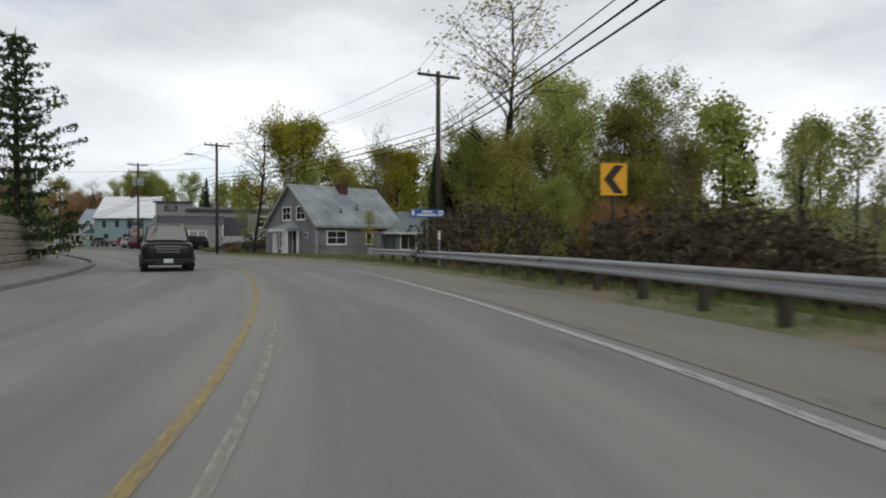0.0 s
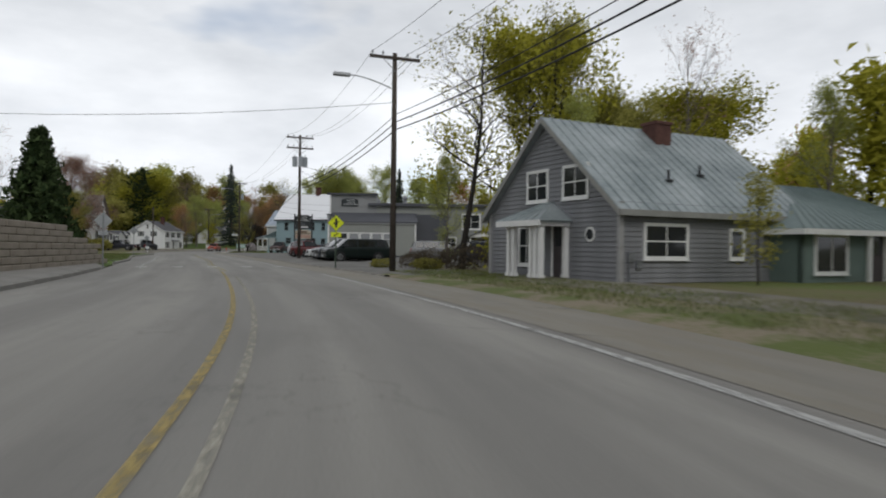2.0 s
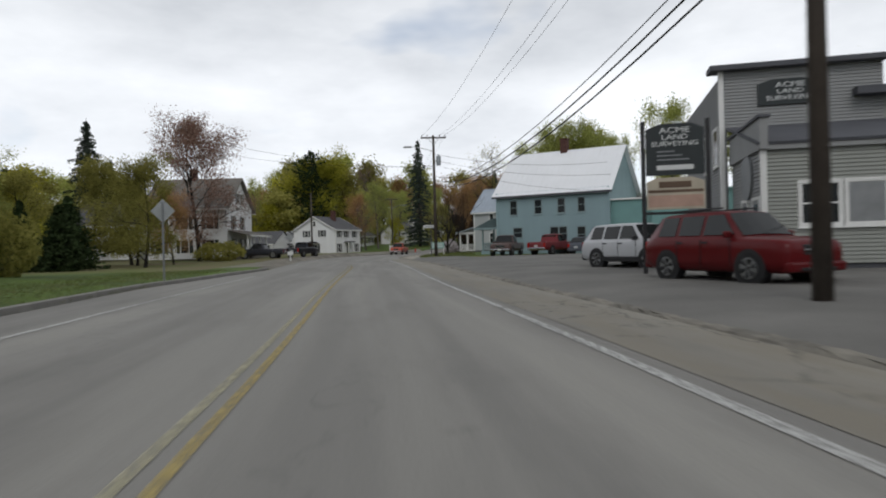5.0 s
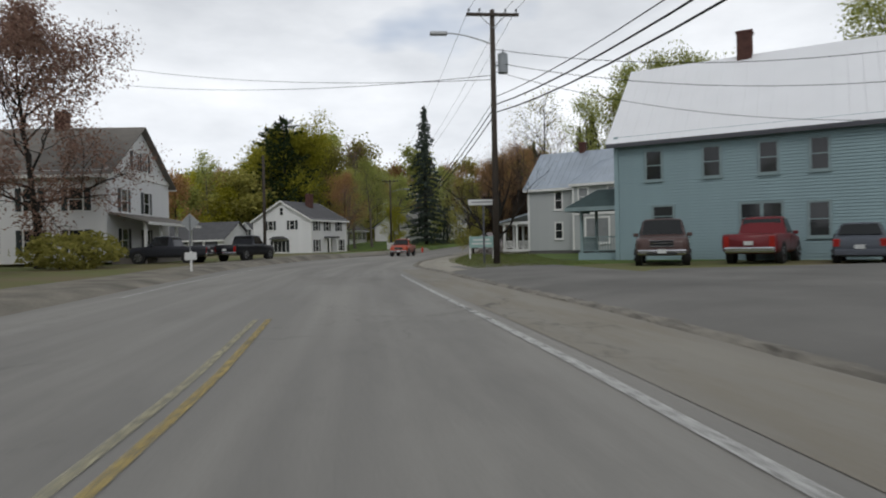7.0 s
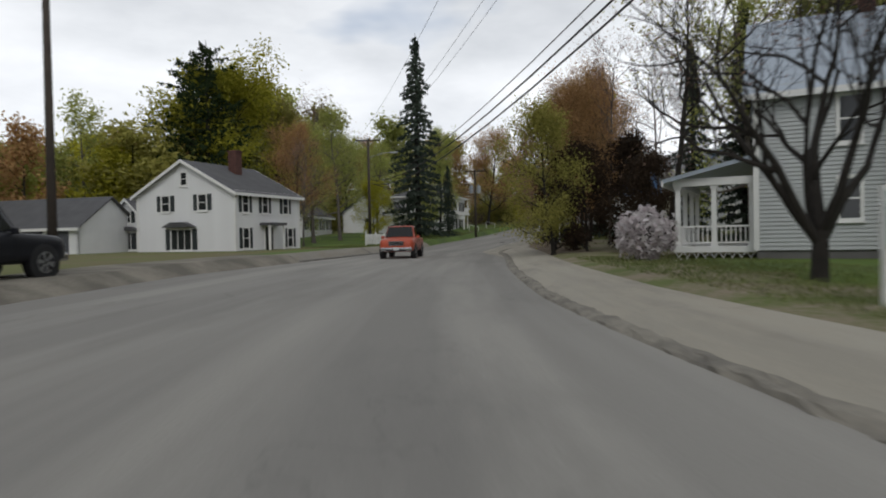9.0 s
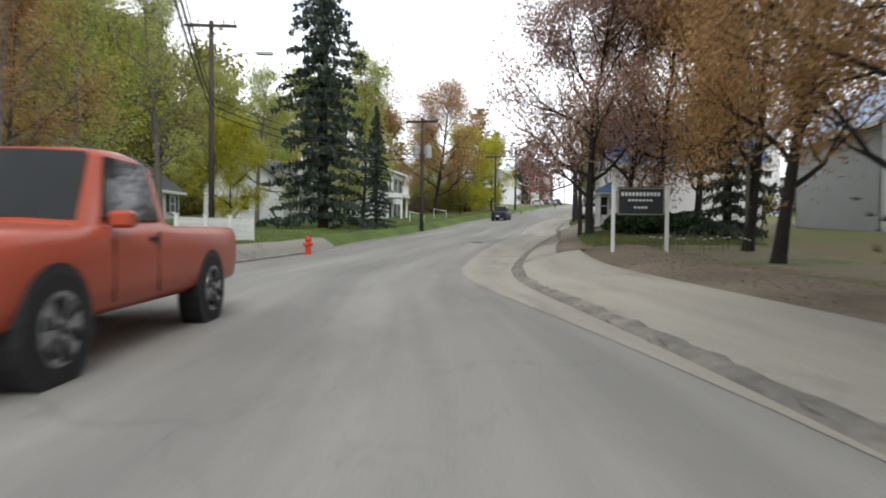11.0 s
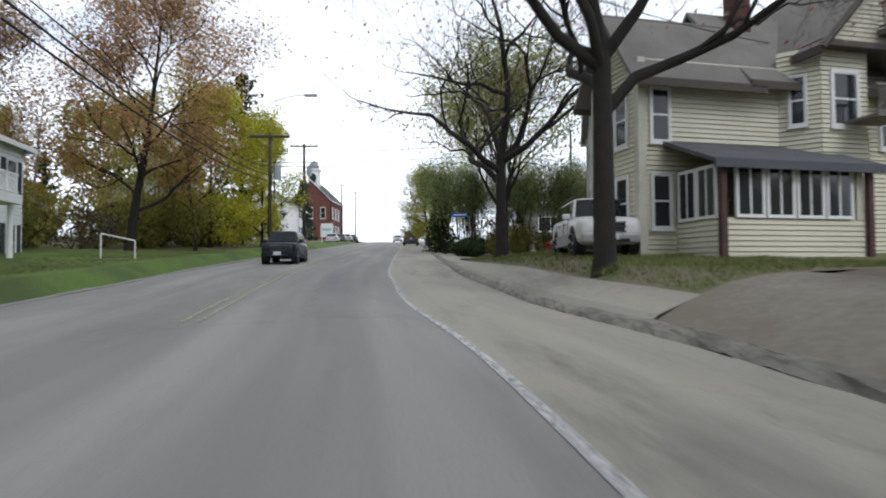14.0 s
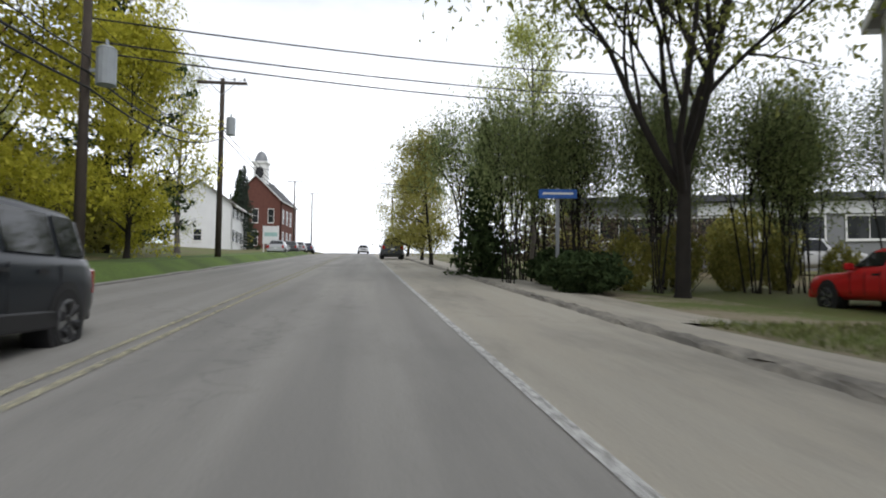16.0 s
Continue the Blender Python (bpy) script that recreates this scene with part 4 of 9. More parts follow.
    pane_on(([(xf0, q * w * 0.80, zf0 - 0.03 * q * q) for q in fr], [(xf1, q * rw * 0.93, zf1 - 0.02 * q * q) for q in fr]), "windscreen", (0.020, 0, 0.022), "sloping glass windscreen")
    if kind != "pickup":
        zr0 = tail + 0.06
        k0 = 0.12
        pane_on(([(X(r_foot) * (1 - k0) + X(r_roof) * k0, q * w * 0.76, zr0 + 0.02) for q in fr], [(X(r_roof + 0.008), q * rw * 0.90, H - 0.10) for q in fr]), "rear_window", (-0.022, 0, 0.015))
    else:
        pane_on(([(X(r_roof + 0.016), q * w * 0.78, belt + 0.08) for q in fr], [(X(r_roof + 0.006), q * rw * 0.92, H - 0.12) for q in fr]), "rear_window", (-0.02, 0, 0.01))
    # side windows between the pillars
    def side_at(f, z):
        zs, zt = belt + 0.02, H - 0.09
        g = max(0.0, min(1.0, (z - zs) / (zt - zs)))
        return gw + (rw - gw) * g

    b_post = f_roof + (0.14 if not pick else 0.17)
    c_post = r_roof - 0.17
    spans = [(f_foot + 0.045, b_post - 0.012, True, False), (b_post + 0.012, c_post - 0.012 if kind not in ("coupe", "sedan") else r_roof - 0.03, False, kind in ("sedan", "coupe"))]
    if kind in ("suv", "van", "boxy", "jeep", "trooper", "wagon"):
        spans.append((c_post + 0.014, r_roof - 0.012, False, True))
    if pick:
        spans = [(f_foot + 0.045, r_roof - 0.03, True, False)]
    z_lo, z_hi = belt + 0.045, H - 0.115
    for f0, f1, lead, trail in spans:
        for sd in (-1, 1):
            low_row, high_row = [], []
            for q in (0.0, 0.33, 0.67, 1.0):
                f = f0 + (f1 - f0) * q
                ft = f
                if lead:
                    ft = max(f_roof + 0.018, f0) + (f1 - max(f_roof + 0.018, f0)) * q
                if trail:
                    ft = f0 + (f1 - 0.02 - f0) * q
                low_row.append((X(f), sd * side_at(f, z_lo), z_lo))
                high_row.append((X(ft), sd * side_at(ft, z_hi), z_hi))
            pane_on((low_row, high_row), "side_window", (0, sd * 0.016, 0.006))
    sill = lower or (BLACK if (cladding or kind in ("boxy", "jeep", "trooper")) else None)
    if sill:
        for sd in (-1, 1):
            part("sill", soften(boxes((-wb / 2 + wr * 0.6, wb / 2 - wr * 0.6, sd * w * 0.985 - 0.03, sd * w * 0.985 + 0.03, low + 0.02, low + (0.20 if not lower else 0.34))), 0.02), sill, c, "darker lower door panel")
    if spare:
        tw = part("spare_wheel", rod(bmesh.new(), (X(1.0) - 0.20, 0.1, belt - 0.18), (X(1.0) + 0.03, 0.1, belt - 0.18), wr * 0.94, wr, 22), RUBBER, c, "spare wheel on the tailgate")
        part("rim", rod(bmesh.new(), (X(1.0) - 0.225, 0.1, belt - 0.18), (X(1.0) - 0.19, 0.1, belt - 0.18), wr * 0.5, wr * 0.56, 16), RIM, tw)
    # lamps, grille, bumpers, plates, mirrors
    for s in (-1, 1):
        hl = bmesh.new()
        tall = 0.20 if kind in ("boxy", "jeep", "trooper", "pickup") else 0.13
        prism(hl, [(0.40, hood - 0.33), (0.86, hood - 0.31), (0.90, hood - 0.31 + tall * 0.8), (0.42, hood - 0.33 + tall * 0.9)], 0, 1)
        for v in hl.verts:
            u, deep = v.co.x, v.co.y
            v.co = Vector((X(0.004 + 0.055 * max(0.0, u - 0.42) ** 1.3 * 2.2) - deep * 0.16, s * w * u, v.co.z))
        bmesh.ops.recalc_face_normals(hl, faces=hl.faces[:])
        part("headlight", hl, LAMP_CLEAR, c, "clear glass headlight")
        part("tail_light", soften(boxes((X(1.0) - 0.005, X(0.95), s * w * 0.80 - 0.12, s * w * 0.80 + 0.12, belt - (0.36 if not pick else 0.5), belt - 0.06)), 0.03), LAMP_RED, c, "red tail light")
        bmm = boxes((X(f_foot + 0.075), X(f_foot + 0.05), s * (w + 0.03) - 0.1, s * (w + 0.03) + 0.1, belt - 0.02, belt + 0.13))
        part("mirror", soften(bmm, 0.03), BLACK if cladding else paint, c)
        for dx in ((f_roof + 0.10, f_roof + 0.29) if not pick else (f_roof + 0.11,)):
            part("door_handle", boxes((X(dx) - 0.09, X(dx) + 0.09, s * w * 0.985 - 0.025, s * w * 0.985 + 0.025, belt - 0.14, belt - 0.10)), BLACK, c)
        seams = bmesh.new()
        for q in ((f_foot + 0.055, f_roof + 0.13, r_roof - 0.19) if not pick else (f_foot + 0.05, f_roof + 0.13)):
            box(seams, X(q) - 0.006, X(q) + 0.006, s * w - 0.01, s * w + 0.002, low + 0.12, belt - 0.05)
        part("door_seam", seams, BLACK, c)
    part("grille", soften(boxes((X(0.04), X(-0.002), -w * 0.42, w * 0.42, hood - 0.40, hood - 0.17)), 0.02), BLACK, c)
    for gz in ((hood - 0.40, hood - 0.29, hood - 0.19) if kind in ("boxy", "jeep", "trooper", "pickup") else (hood - 0.30,)):
        part("grille_bar", soften(boxes((X(0.03), X(-0.008), -w * 0.44, w * 0.44, gz, gz + 0.032)), 0.008), CHROME, c, "chrome grille bar")
    part("front_bumper", soften(boxes((X(0.06), X(-0.010), -w * 0.88, w * 0.88, low + 0.03, low + 0.25)), 0.06, 2), CHROME if pick else lower if lower else BLACK if cladding else paint, c)
    part("air_intake", soften(boxes((X(0.05), X(-0.014), -w * 0.55, w * 0.55, low + 0.05, low + 0.13)), 0.02), BLACK, c)
    part("rear_bumper", soften(boxes((X(1.012), X(0.95), -w * 0.90, w * 0.90, low + 0.05, low + 0.28)), 0.06, 2), CHROME if pick else lower if lower else BLACK if (cladding or kind in ("boxy", "jeep", "trooper")) else paint, c)
    part("number_plate", boxes((X(-0.016) - 0.02, X(-0.016), -0.16, 0.16, low + 0.10, low + 0.25)), PLATE, c)
    part("number_plate", boxes((X(1.016), X(1.016) + 0.02, -0.16, 0.16, belt - 0.42, belt - 0.27)), PLATE, c)
    if pick:
        part("cargo_bed", boxes((X(0.985), X(0.61), -w * 0.80, w * 0.80, belt + 0.002, belt + 0.006)), BLACK, c)
    if rack:
        rk = bmesh.new()
        for s in (-1, 1):
            rod(rk, (X(f_roof + 0.05), s * rw * 0.85, H + 0.05), (X(r_roof - 0.05), s * rw * 0.85, H + 0.05), 0.02)
        part("roof_rail", rk, BLACK, c)
    for s in (-1, 1):
        for x in (wb / 2 + (0.0 if not pick else 0.15), -wb / 2 + (0.0 if not pick else 0.15)):
            # black disc flush with the body side, for the shade inside the wheel well
            arch = rod(bmesh.new(), (x, s * (w - 0.25), wr), (x, s * (w + 0.006), wr), wr + 0.075, None, 22)
            part("wheel_arch", arch, BLACK, c)
            tyre = rod(bmesh.new(), (x, s * (w - 0.22), wr), (x, s * (w + 0.014), wr), wr, wr * 0.985, 22)
            wheel = part("wheel", tyre, RUBBER, c)
            rim = rod(bmesh.new(), (x, s * (w - 0.1), wr), (x, s * (w + 0.02), wr), wr * 0.72, wr * 0.68, 20)
            part("rim", rim, RIM, wheel)
            # hub cap, and black wedges that paint the shaded gaps between spokes
            sp = bmesh.new()
            for i in range(6):
                a = i * math.tau / 6 + 0.3
                rod(sp, (x + math.cos(a) * wr * 0.20, s * (w + 0.018), wr + math.sin(a) * wr * 0.20), (x + math.cos(a) * wr * 0.58, s * (w + 0.018), wr + math.sin(a) * wr * 0.58), 0.018, 0.062, 6)
            rod(sp, (x, s * (w + 0.01), wr), (x, s * (w + 0.026), wr), 0.05, 0.045, 10)
            part("wheel_trim", sp, BLACK, wheel)
    return c


PLATE = mat("number_plate_white", (0.6, 0.62, 0.62), 0.5, 0.2)
CAN_GREY = mat("transformer_grey", (0.33, 0.36, 0.38), 0.5, 0.2)
BRICK = mat("old_red_brick", (0.13, 0.06, 0.048), 0.9, 0.45, 4.0, 0.01, island=0.3)

# ---- trees ----
LEAF_GREEN = leaf_mat("fresh_green_leaves", (0.25, 0.28, 0.07), (0.48, 0.50, 0.17), 0.5)
LEAF_YELLOW = leaf_mat("yellow_green_leaves", (0.28, 0.28, 0.03), (0.56, 0.52, 0.08), 0.5)
LEAF_OLIVE = leaf_mat("olive_leaves", (0.21, 0.205, 0.055), (0.40, 0.37, 0.11), 0.5)
LEAF_ORANGE = leaf_mat("orange_brown_buds", (0.27, 0.15, 0.07), (0.50, 0.32, 0.15), 0.4)
LEAF_PINK = leaf_mat("reddish_buds", (0.24, 0.14, 0.11), (0.40, 0.27, 0.21), 0.4)
LEAF_DARK = leaf_mat("dark_purple_leaves", (0.022, 0.016, 0.012), (0.07, 0.05, 0.035), 0.2)
LEAF_DEAD = leaf_mat("dull_brown_twigs", (0.05, 0.042, 0.032), (0.13, 0.105, 0.075), 0.15)
LEAF_WHITE = leaf_mat("white_blossom", (0.55, 0.48, 0.5), (0.75, 0.72, 0.72), 0.3)
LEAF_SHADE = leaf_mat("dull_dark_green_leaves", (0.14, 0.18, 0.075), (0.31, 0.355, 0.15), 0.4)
NEEDLE = leaf_mat("dark_needles", (0.022, 0.036, 0.016), (0.06, 0.085, 0.036), 0.15)
NEEDLE_BLUE = leaf_mat("blue_green_needles", (0.03, 0.042, 0.034), (0.085, 0.105, 0.082), 0.15)


class Sprout:
    """Grows limbs as tapered tubes, and notes where the twigs end."""

    def __init__(self, seed):
        self.rng = np.random.default_rng(seed)
        self.v, self.f, self.tips = [], [], []

    def tube(self, pts, radii, sides):
        base = len(self.v)
        pts = [Vector(p) for p in pts]
        for i, p in enumerate(pts):
            d = (pts[min(i + 1, len(pts) - 1)] - pts[max(i - 1, 0)]).normalized()
            q = d.to_track_quat("Z", "Y")
            for k in range(sides):
                a = math.tau * k / sides
                self.v.append(tuple(p + q @ Vector((math.cos(a) * radii[i], math.sin(a) * radii[i], 0))))
        for i in range(len(pts) - 1):
            for k in range(sides):
                a, b = base + i * sides + k, base + i * sides + (k + 1) % sides
                self.f.append((a, b, b + sides, a + sides))

    def limb(self, p, d, length, r, depth, up=0.12, spread=0.62, kids=3, wild=0.22, sides=6):
        rng = self.rng
        n = (2, 3, 4)[min(depth, 2)]
        pts, rad = [Vector(p)], [r]
        d = Vector(d).normalized()
        for i in range(n):
            d = (d + Vector(rng.normal(0, wild, 3)) + Vector((0, 0, up))).normalized()
            pts.append(pts[-1] + d * (length / n))
            rad.append(r * (1 - 0.55 * (i + 1) / n))
        self.tube(pts, rad, max(3, sides))
        if depth <= 0:
            self.tips += [(pts[k], d) for k in range(1, n + 1)]
            return
        for i in range(kids + (depth > 1)):
            f = 0.35 + 0.65 * (i + rng.uniform(0, 1)) / (kids + (depth > 1))
            k = min(int(f * n), n - 1)
            q = pts[k].lerp(pts[k + 1], f * n - k)
            side = Vector(rng.normal(0, 1, 3))
            side = (side - d * side.dot(d)).normalized()
            nd = (d * (1 - spread * 0.5) + side * spread).normalized()
            self.limb(q, nd, length * rng.uniform(0.5, 0.75), rad[k] * 0.62, depth - 1, up, spread, kids, wild, sides - 1)
        self.limb(pts[-1], d, length * 0.6, rad[-1], depth - 1, up, spread, kids, wild, sides - 1)


def leaf_mesh(places, dirs, size, rng, droop=0.0, long=1.6):
    """Small pointed leaf clumps, each turned its own way."""
    n = len(places)
    a = rng.normal(0, 1, (n, 3))
    a /= np.linalg.norm(a, axis=1)[:, None]
    a[:, 2] -= droop
    b = np.cross(a, rng.normal(0, 1, (n, 3)))
    b /= np.linalg.norm(b, axis=1)[:, None] + 1e-9
    c = np.cross(a, b)
    s = (size * rng.uniform(0.6, 1.4, n))[:, None]
    p = np.asarray(places)
    s = s * 1.3
    v = np.stack([p - a * s * long / 2, p + a * s * long * 0.5 + b * s * 0.25, p + a * s * 0.1 - b * s * 0.6], 1).reshape(-1, 3)
    f = np.arange(n * 3).reshape(-1, 3)
    return v.tolist(), f.tolist()


def tree_proto(seed, height, fork, spread, depth, leaf, leaf_size, per_tip, cloud, bark, label, trunk_r=0.03, up=0.12, kids=3, wild=0.2, stems=1):
    """A broad-leaved tree of unit-like build: trunk with limbs, and a crown of many small clumps."""
    g = Sprout(seed)
    rng = g.rng
    for k in range(stems):
        base = Vector((0, 0, -0.2)) + Vector((rng.normal(0, 0.25), rng.normal(0, 0.25), 0)) * (stems > 1)
        lean = Vector((rng.normal(0, 0.05), rng.normal(0, 0.05), 1)) + Vector((math.cos(k * 2.4), math.sin(k * 2.4), 0)) * 0.14 * (stems > 1)
        top = base + lean.normalized() * height * fork
        r = height * trunk_r / math.sqrt(stems)
        g.tube([base, base + (top - base) * 0.1, base.lerp(top, 0.5), top], [r * 1.35, r, r * 0.9, r * 0.78], 9)
        n = 5 if stems == 1 else 3
        for i in range(n):
            a = i * math.tau / n + rng.uniform(-0.4, 0.4)
            st = base.lerp(top, rng.uniform(0.72, 1.0))
            g.limb(st, (math.cos(a) * spread, math.sin(a) * spread, 1), height * (1 - fork) * rng.uniform(0.42, 0.58), r * 0.55, depth, up, 0.62, kids, wild)
        g.limb(top, lean, height * (1 - fork) * 0.5, r * 0.7, depth, up, 0.62, kids, wild)
    t = thing("tree", label, "tree", Matrix())
    raw("trunk", g.v, g.f, bark, t, smooth=True)
    if leaf is not None:
        tips = np.array([tuple(p) for p, _ in g.tips])
        pick = rng.integers(0, len(tips), per_tip)
        pts = tips[pick] + rng.normal(0, cloud, (per_tip, 3))
        if stems > 1:      # leaves hang down along the saplings
            pts[:, 2] -= np.abs(rng.normal(0, 1.3, per_tip))
        v, f = leaf_mesh(pts, None, leaf_size, rng)
        raw("crown", v, f, leaf, t)
    zs = [p[2] for p in g.v]
    t["tall"] = max(zs)
    return t


def crown_proto(seed, height, clear, width, leaf, leaf_size, count, cloud, bark, label, arms=15, depth=2, trunk_r=0.017, rise_lo=0.35, rise_hi=1.5, name="tree", kids=3, sides=4):
    """A tree whose stem runs up through the crown, with limbs all the way from low down to the top."""
    g = Sprout(seed)
    rng = g.rng
    r = height * trunk_r
    pts, d = [Vector((0, 0, -0.25))], Vector((rng.normal(0, 0.04), rng.normal(0, 0.04), 1))
    n = 8
    for i in range(n):
        d = (d + Vector((rng.normal(0, 0.05), rng.normal(0, 0.05), 0.25))).normalized()
        pts.append(pts[-1] + d * (height * 0.92 / n))
    g.tube([pts[0], pts[0].lerp(pts[1], 0.35), *pts[1:]], [r * 1.5, r * 1.08] + [r * (1 - 0.88 * (i + 1) / n) for i in range(n)], 9)
    for i in range(arms):
        f = (i + rng.uniform(0, 0.9)) / arms
        z = clear + (0.93 - clear) * f
        k = min(int(z / 0.92 * n), n - 1)
        q = pts[k].lerp(pts[k + 1], min(z / 0.92 * n - k, 1))
        a = i * 2.4 + rng.uniform(-0.5, 0.5)
        reach = width * height * math.sin(math.pi * (0.22 + 0.70 * f)) ** 0.8 * rng.uniform(0.7, 1.12)
        e = rise_lo + (rise_hi - rise_lo) * f + rng.normal(0, 0.12)
        g.limb(q, (math.cos(a), math.sin(a), e), reach / 1.55, r * 0.42 * (1 - 0.65 * f), depth, 0.06, 0.6, kids, 0.2, sides)
    t = thing(name, label, "tree", Matrix())
    raw("trunk", g.v, g.f, bark, t, smooth=True)
    if leaf is not None:
        tips = np.array([tuple(p) for p, _ in g.tips])
        pick = rng.integers(0, len(tips), count)
        pl = tips[pick] + rng.normal(0, cloud, (count, 3))
        pl[:, 2] = np.maximum(pl[:, 2], 0.15)
        v, f = leaf_mesh(pl, None, leaf_size, rng)
        raw("crown", v, f, leaf, t)
        t["tall"] = float(np.percentile(pl[:, 2], 99.7))
    else:
        t["tall"] = max(p[2] for p in g.v)
    return t


def conifer_proto(seed, height, radius, leaf, label, start=0.08, gap=0.42, droop=0.25, needles=26, ragged=0.25, bark=None, size=0.3, form=0.8):
    """A spruce: a straight stem with whorls of drooping boughs set with short sprays."""
    rng = np.random.default_rng(seed)
    g = Sprout(seed)
    g.tube([(0, 0, -0.2), (0, 0, height * 0.5), (0, 0, height)], [height * 0.017, height * 0.011, 0.02], 8)
    pts = []
    z = height * start
    while z < height * 0.985:
        f = 1 - (z - height * start) / (height * (1 - start))
        reach = radius * (f ** form) * 0.95 + 0.12
        n = 5 + int(4 * f)
        a0 = rng.uniform(0, 7)
        for i in range(n):
            a = a0 + i * math.tau / n + rng.uniform(-0.25, 0.25)
            L = reach * rng.uniform(1 - ragged * 1.6, 1 + ragged * 0.5)
            e = Vector((math.cos(a) * L, math.sin(a) * L, z - droop * L + 0.12 * L * L / max(radius, 0.1)))
            m = Vector((math.cos(a) * L * 0.5, math.sin(a) * L * 0.5, z - droop * L * 0.3))
            g.tube([(0, 0, z), m, e], [0.035 * f + 0.012, 0.02, 0.008], 3)
            k = max(5, int(needles * L / radius))
            fr = rng.uniform(0.12, 1.0, k)
            for q in fr:
                c = Vector((0, 0, z)).lerp(m, q * 2) if q < 0.5 else m.lerp(e, q * 2 - 1)
                w = 0.28 * L * (1.05 - q)
                pts.append((c.x + rng.normal(0, w * 0.55), c.y + rng.normal(0, w * 0.55), c.z - abs(rng.normal(0, 0.16))))
        z += gap * (0.45 + 0.75 * f)
    t = thing("conifer", label, "conifer tree", Matrix())
    raw("trunk", g.v, g.f, bark or BARK, t, smooth=True)
    v, f = leaf_mesh(np.array(pts), None, size, rng, 0.25, 2.0)
    raw("crown", v, f, leaf, t)
    t["tall"] = height
    return t


def bush_proto(seed, r, h, leaf, n, size, label, name="bush"):
    rng = np.random.default_rng(seed)
    g = Sprout(seed)
    for i in range(5):
        a = rng.uniform(0, 7)
        g.limb((rng.normal(0, r * 0.2), rng.normal(0, r * 0.2), -0.1), (math.cos(a) * 0.7, math.sin(a) * 0.7, 1), h * 0.6, 0.03, 1, 0.1, 0.6, 2)
    d = rng.normal(0, 1, (n, 3))
    d /= np.linalg.norm(d, axis=1)[:, None]
    k = rng.uniform(0.45, 1.0, n) ** 0.5
    lump = 1 + 0.22 * np.sin(d[:, 0] * 5 + seed) * np.cos(d[:, 1] * 4 + d[:, 2] * 3)
    p = d * (k * lump)[:, None] * [r, r, h * 0.52] + [0, 0, h * 0.5]
    p[:, 2] = np.abs(p[:, 2])
    t = thing(name, label, "bush", Matrix())
    tagged(raw("stem", g.v, g.f, BARK, t), "", "", "", "stuff")
    v, f = leaf_mesh(p, None, size, rng)
    raw("foliage", v, f, leaf, t)
    t["tall"] = h
    return t


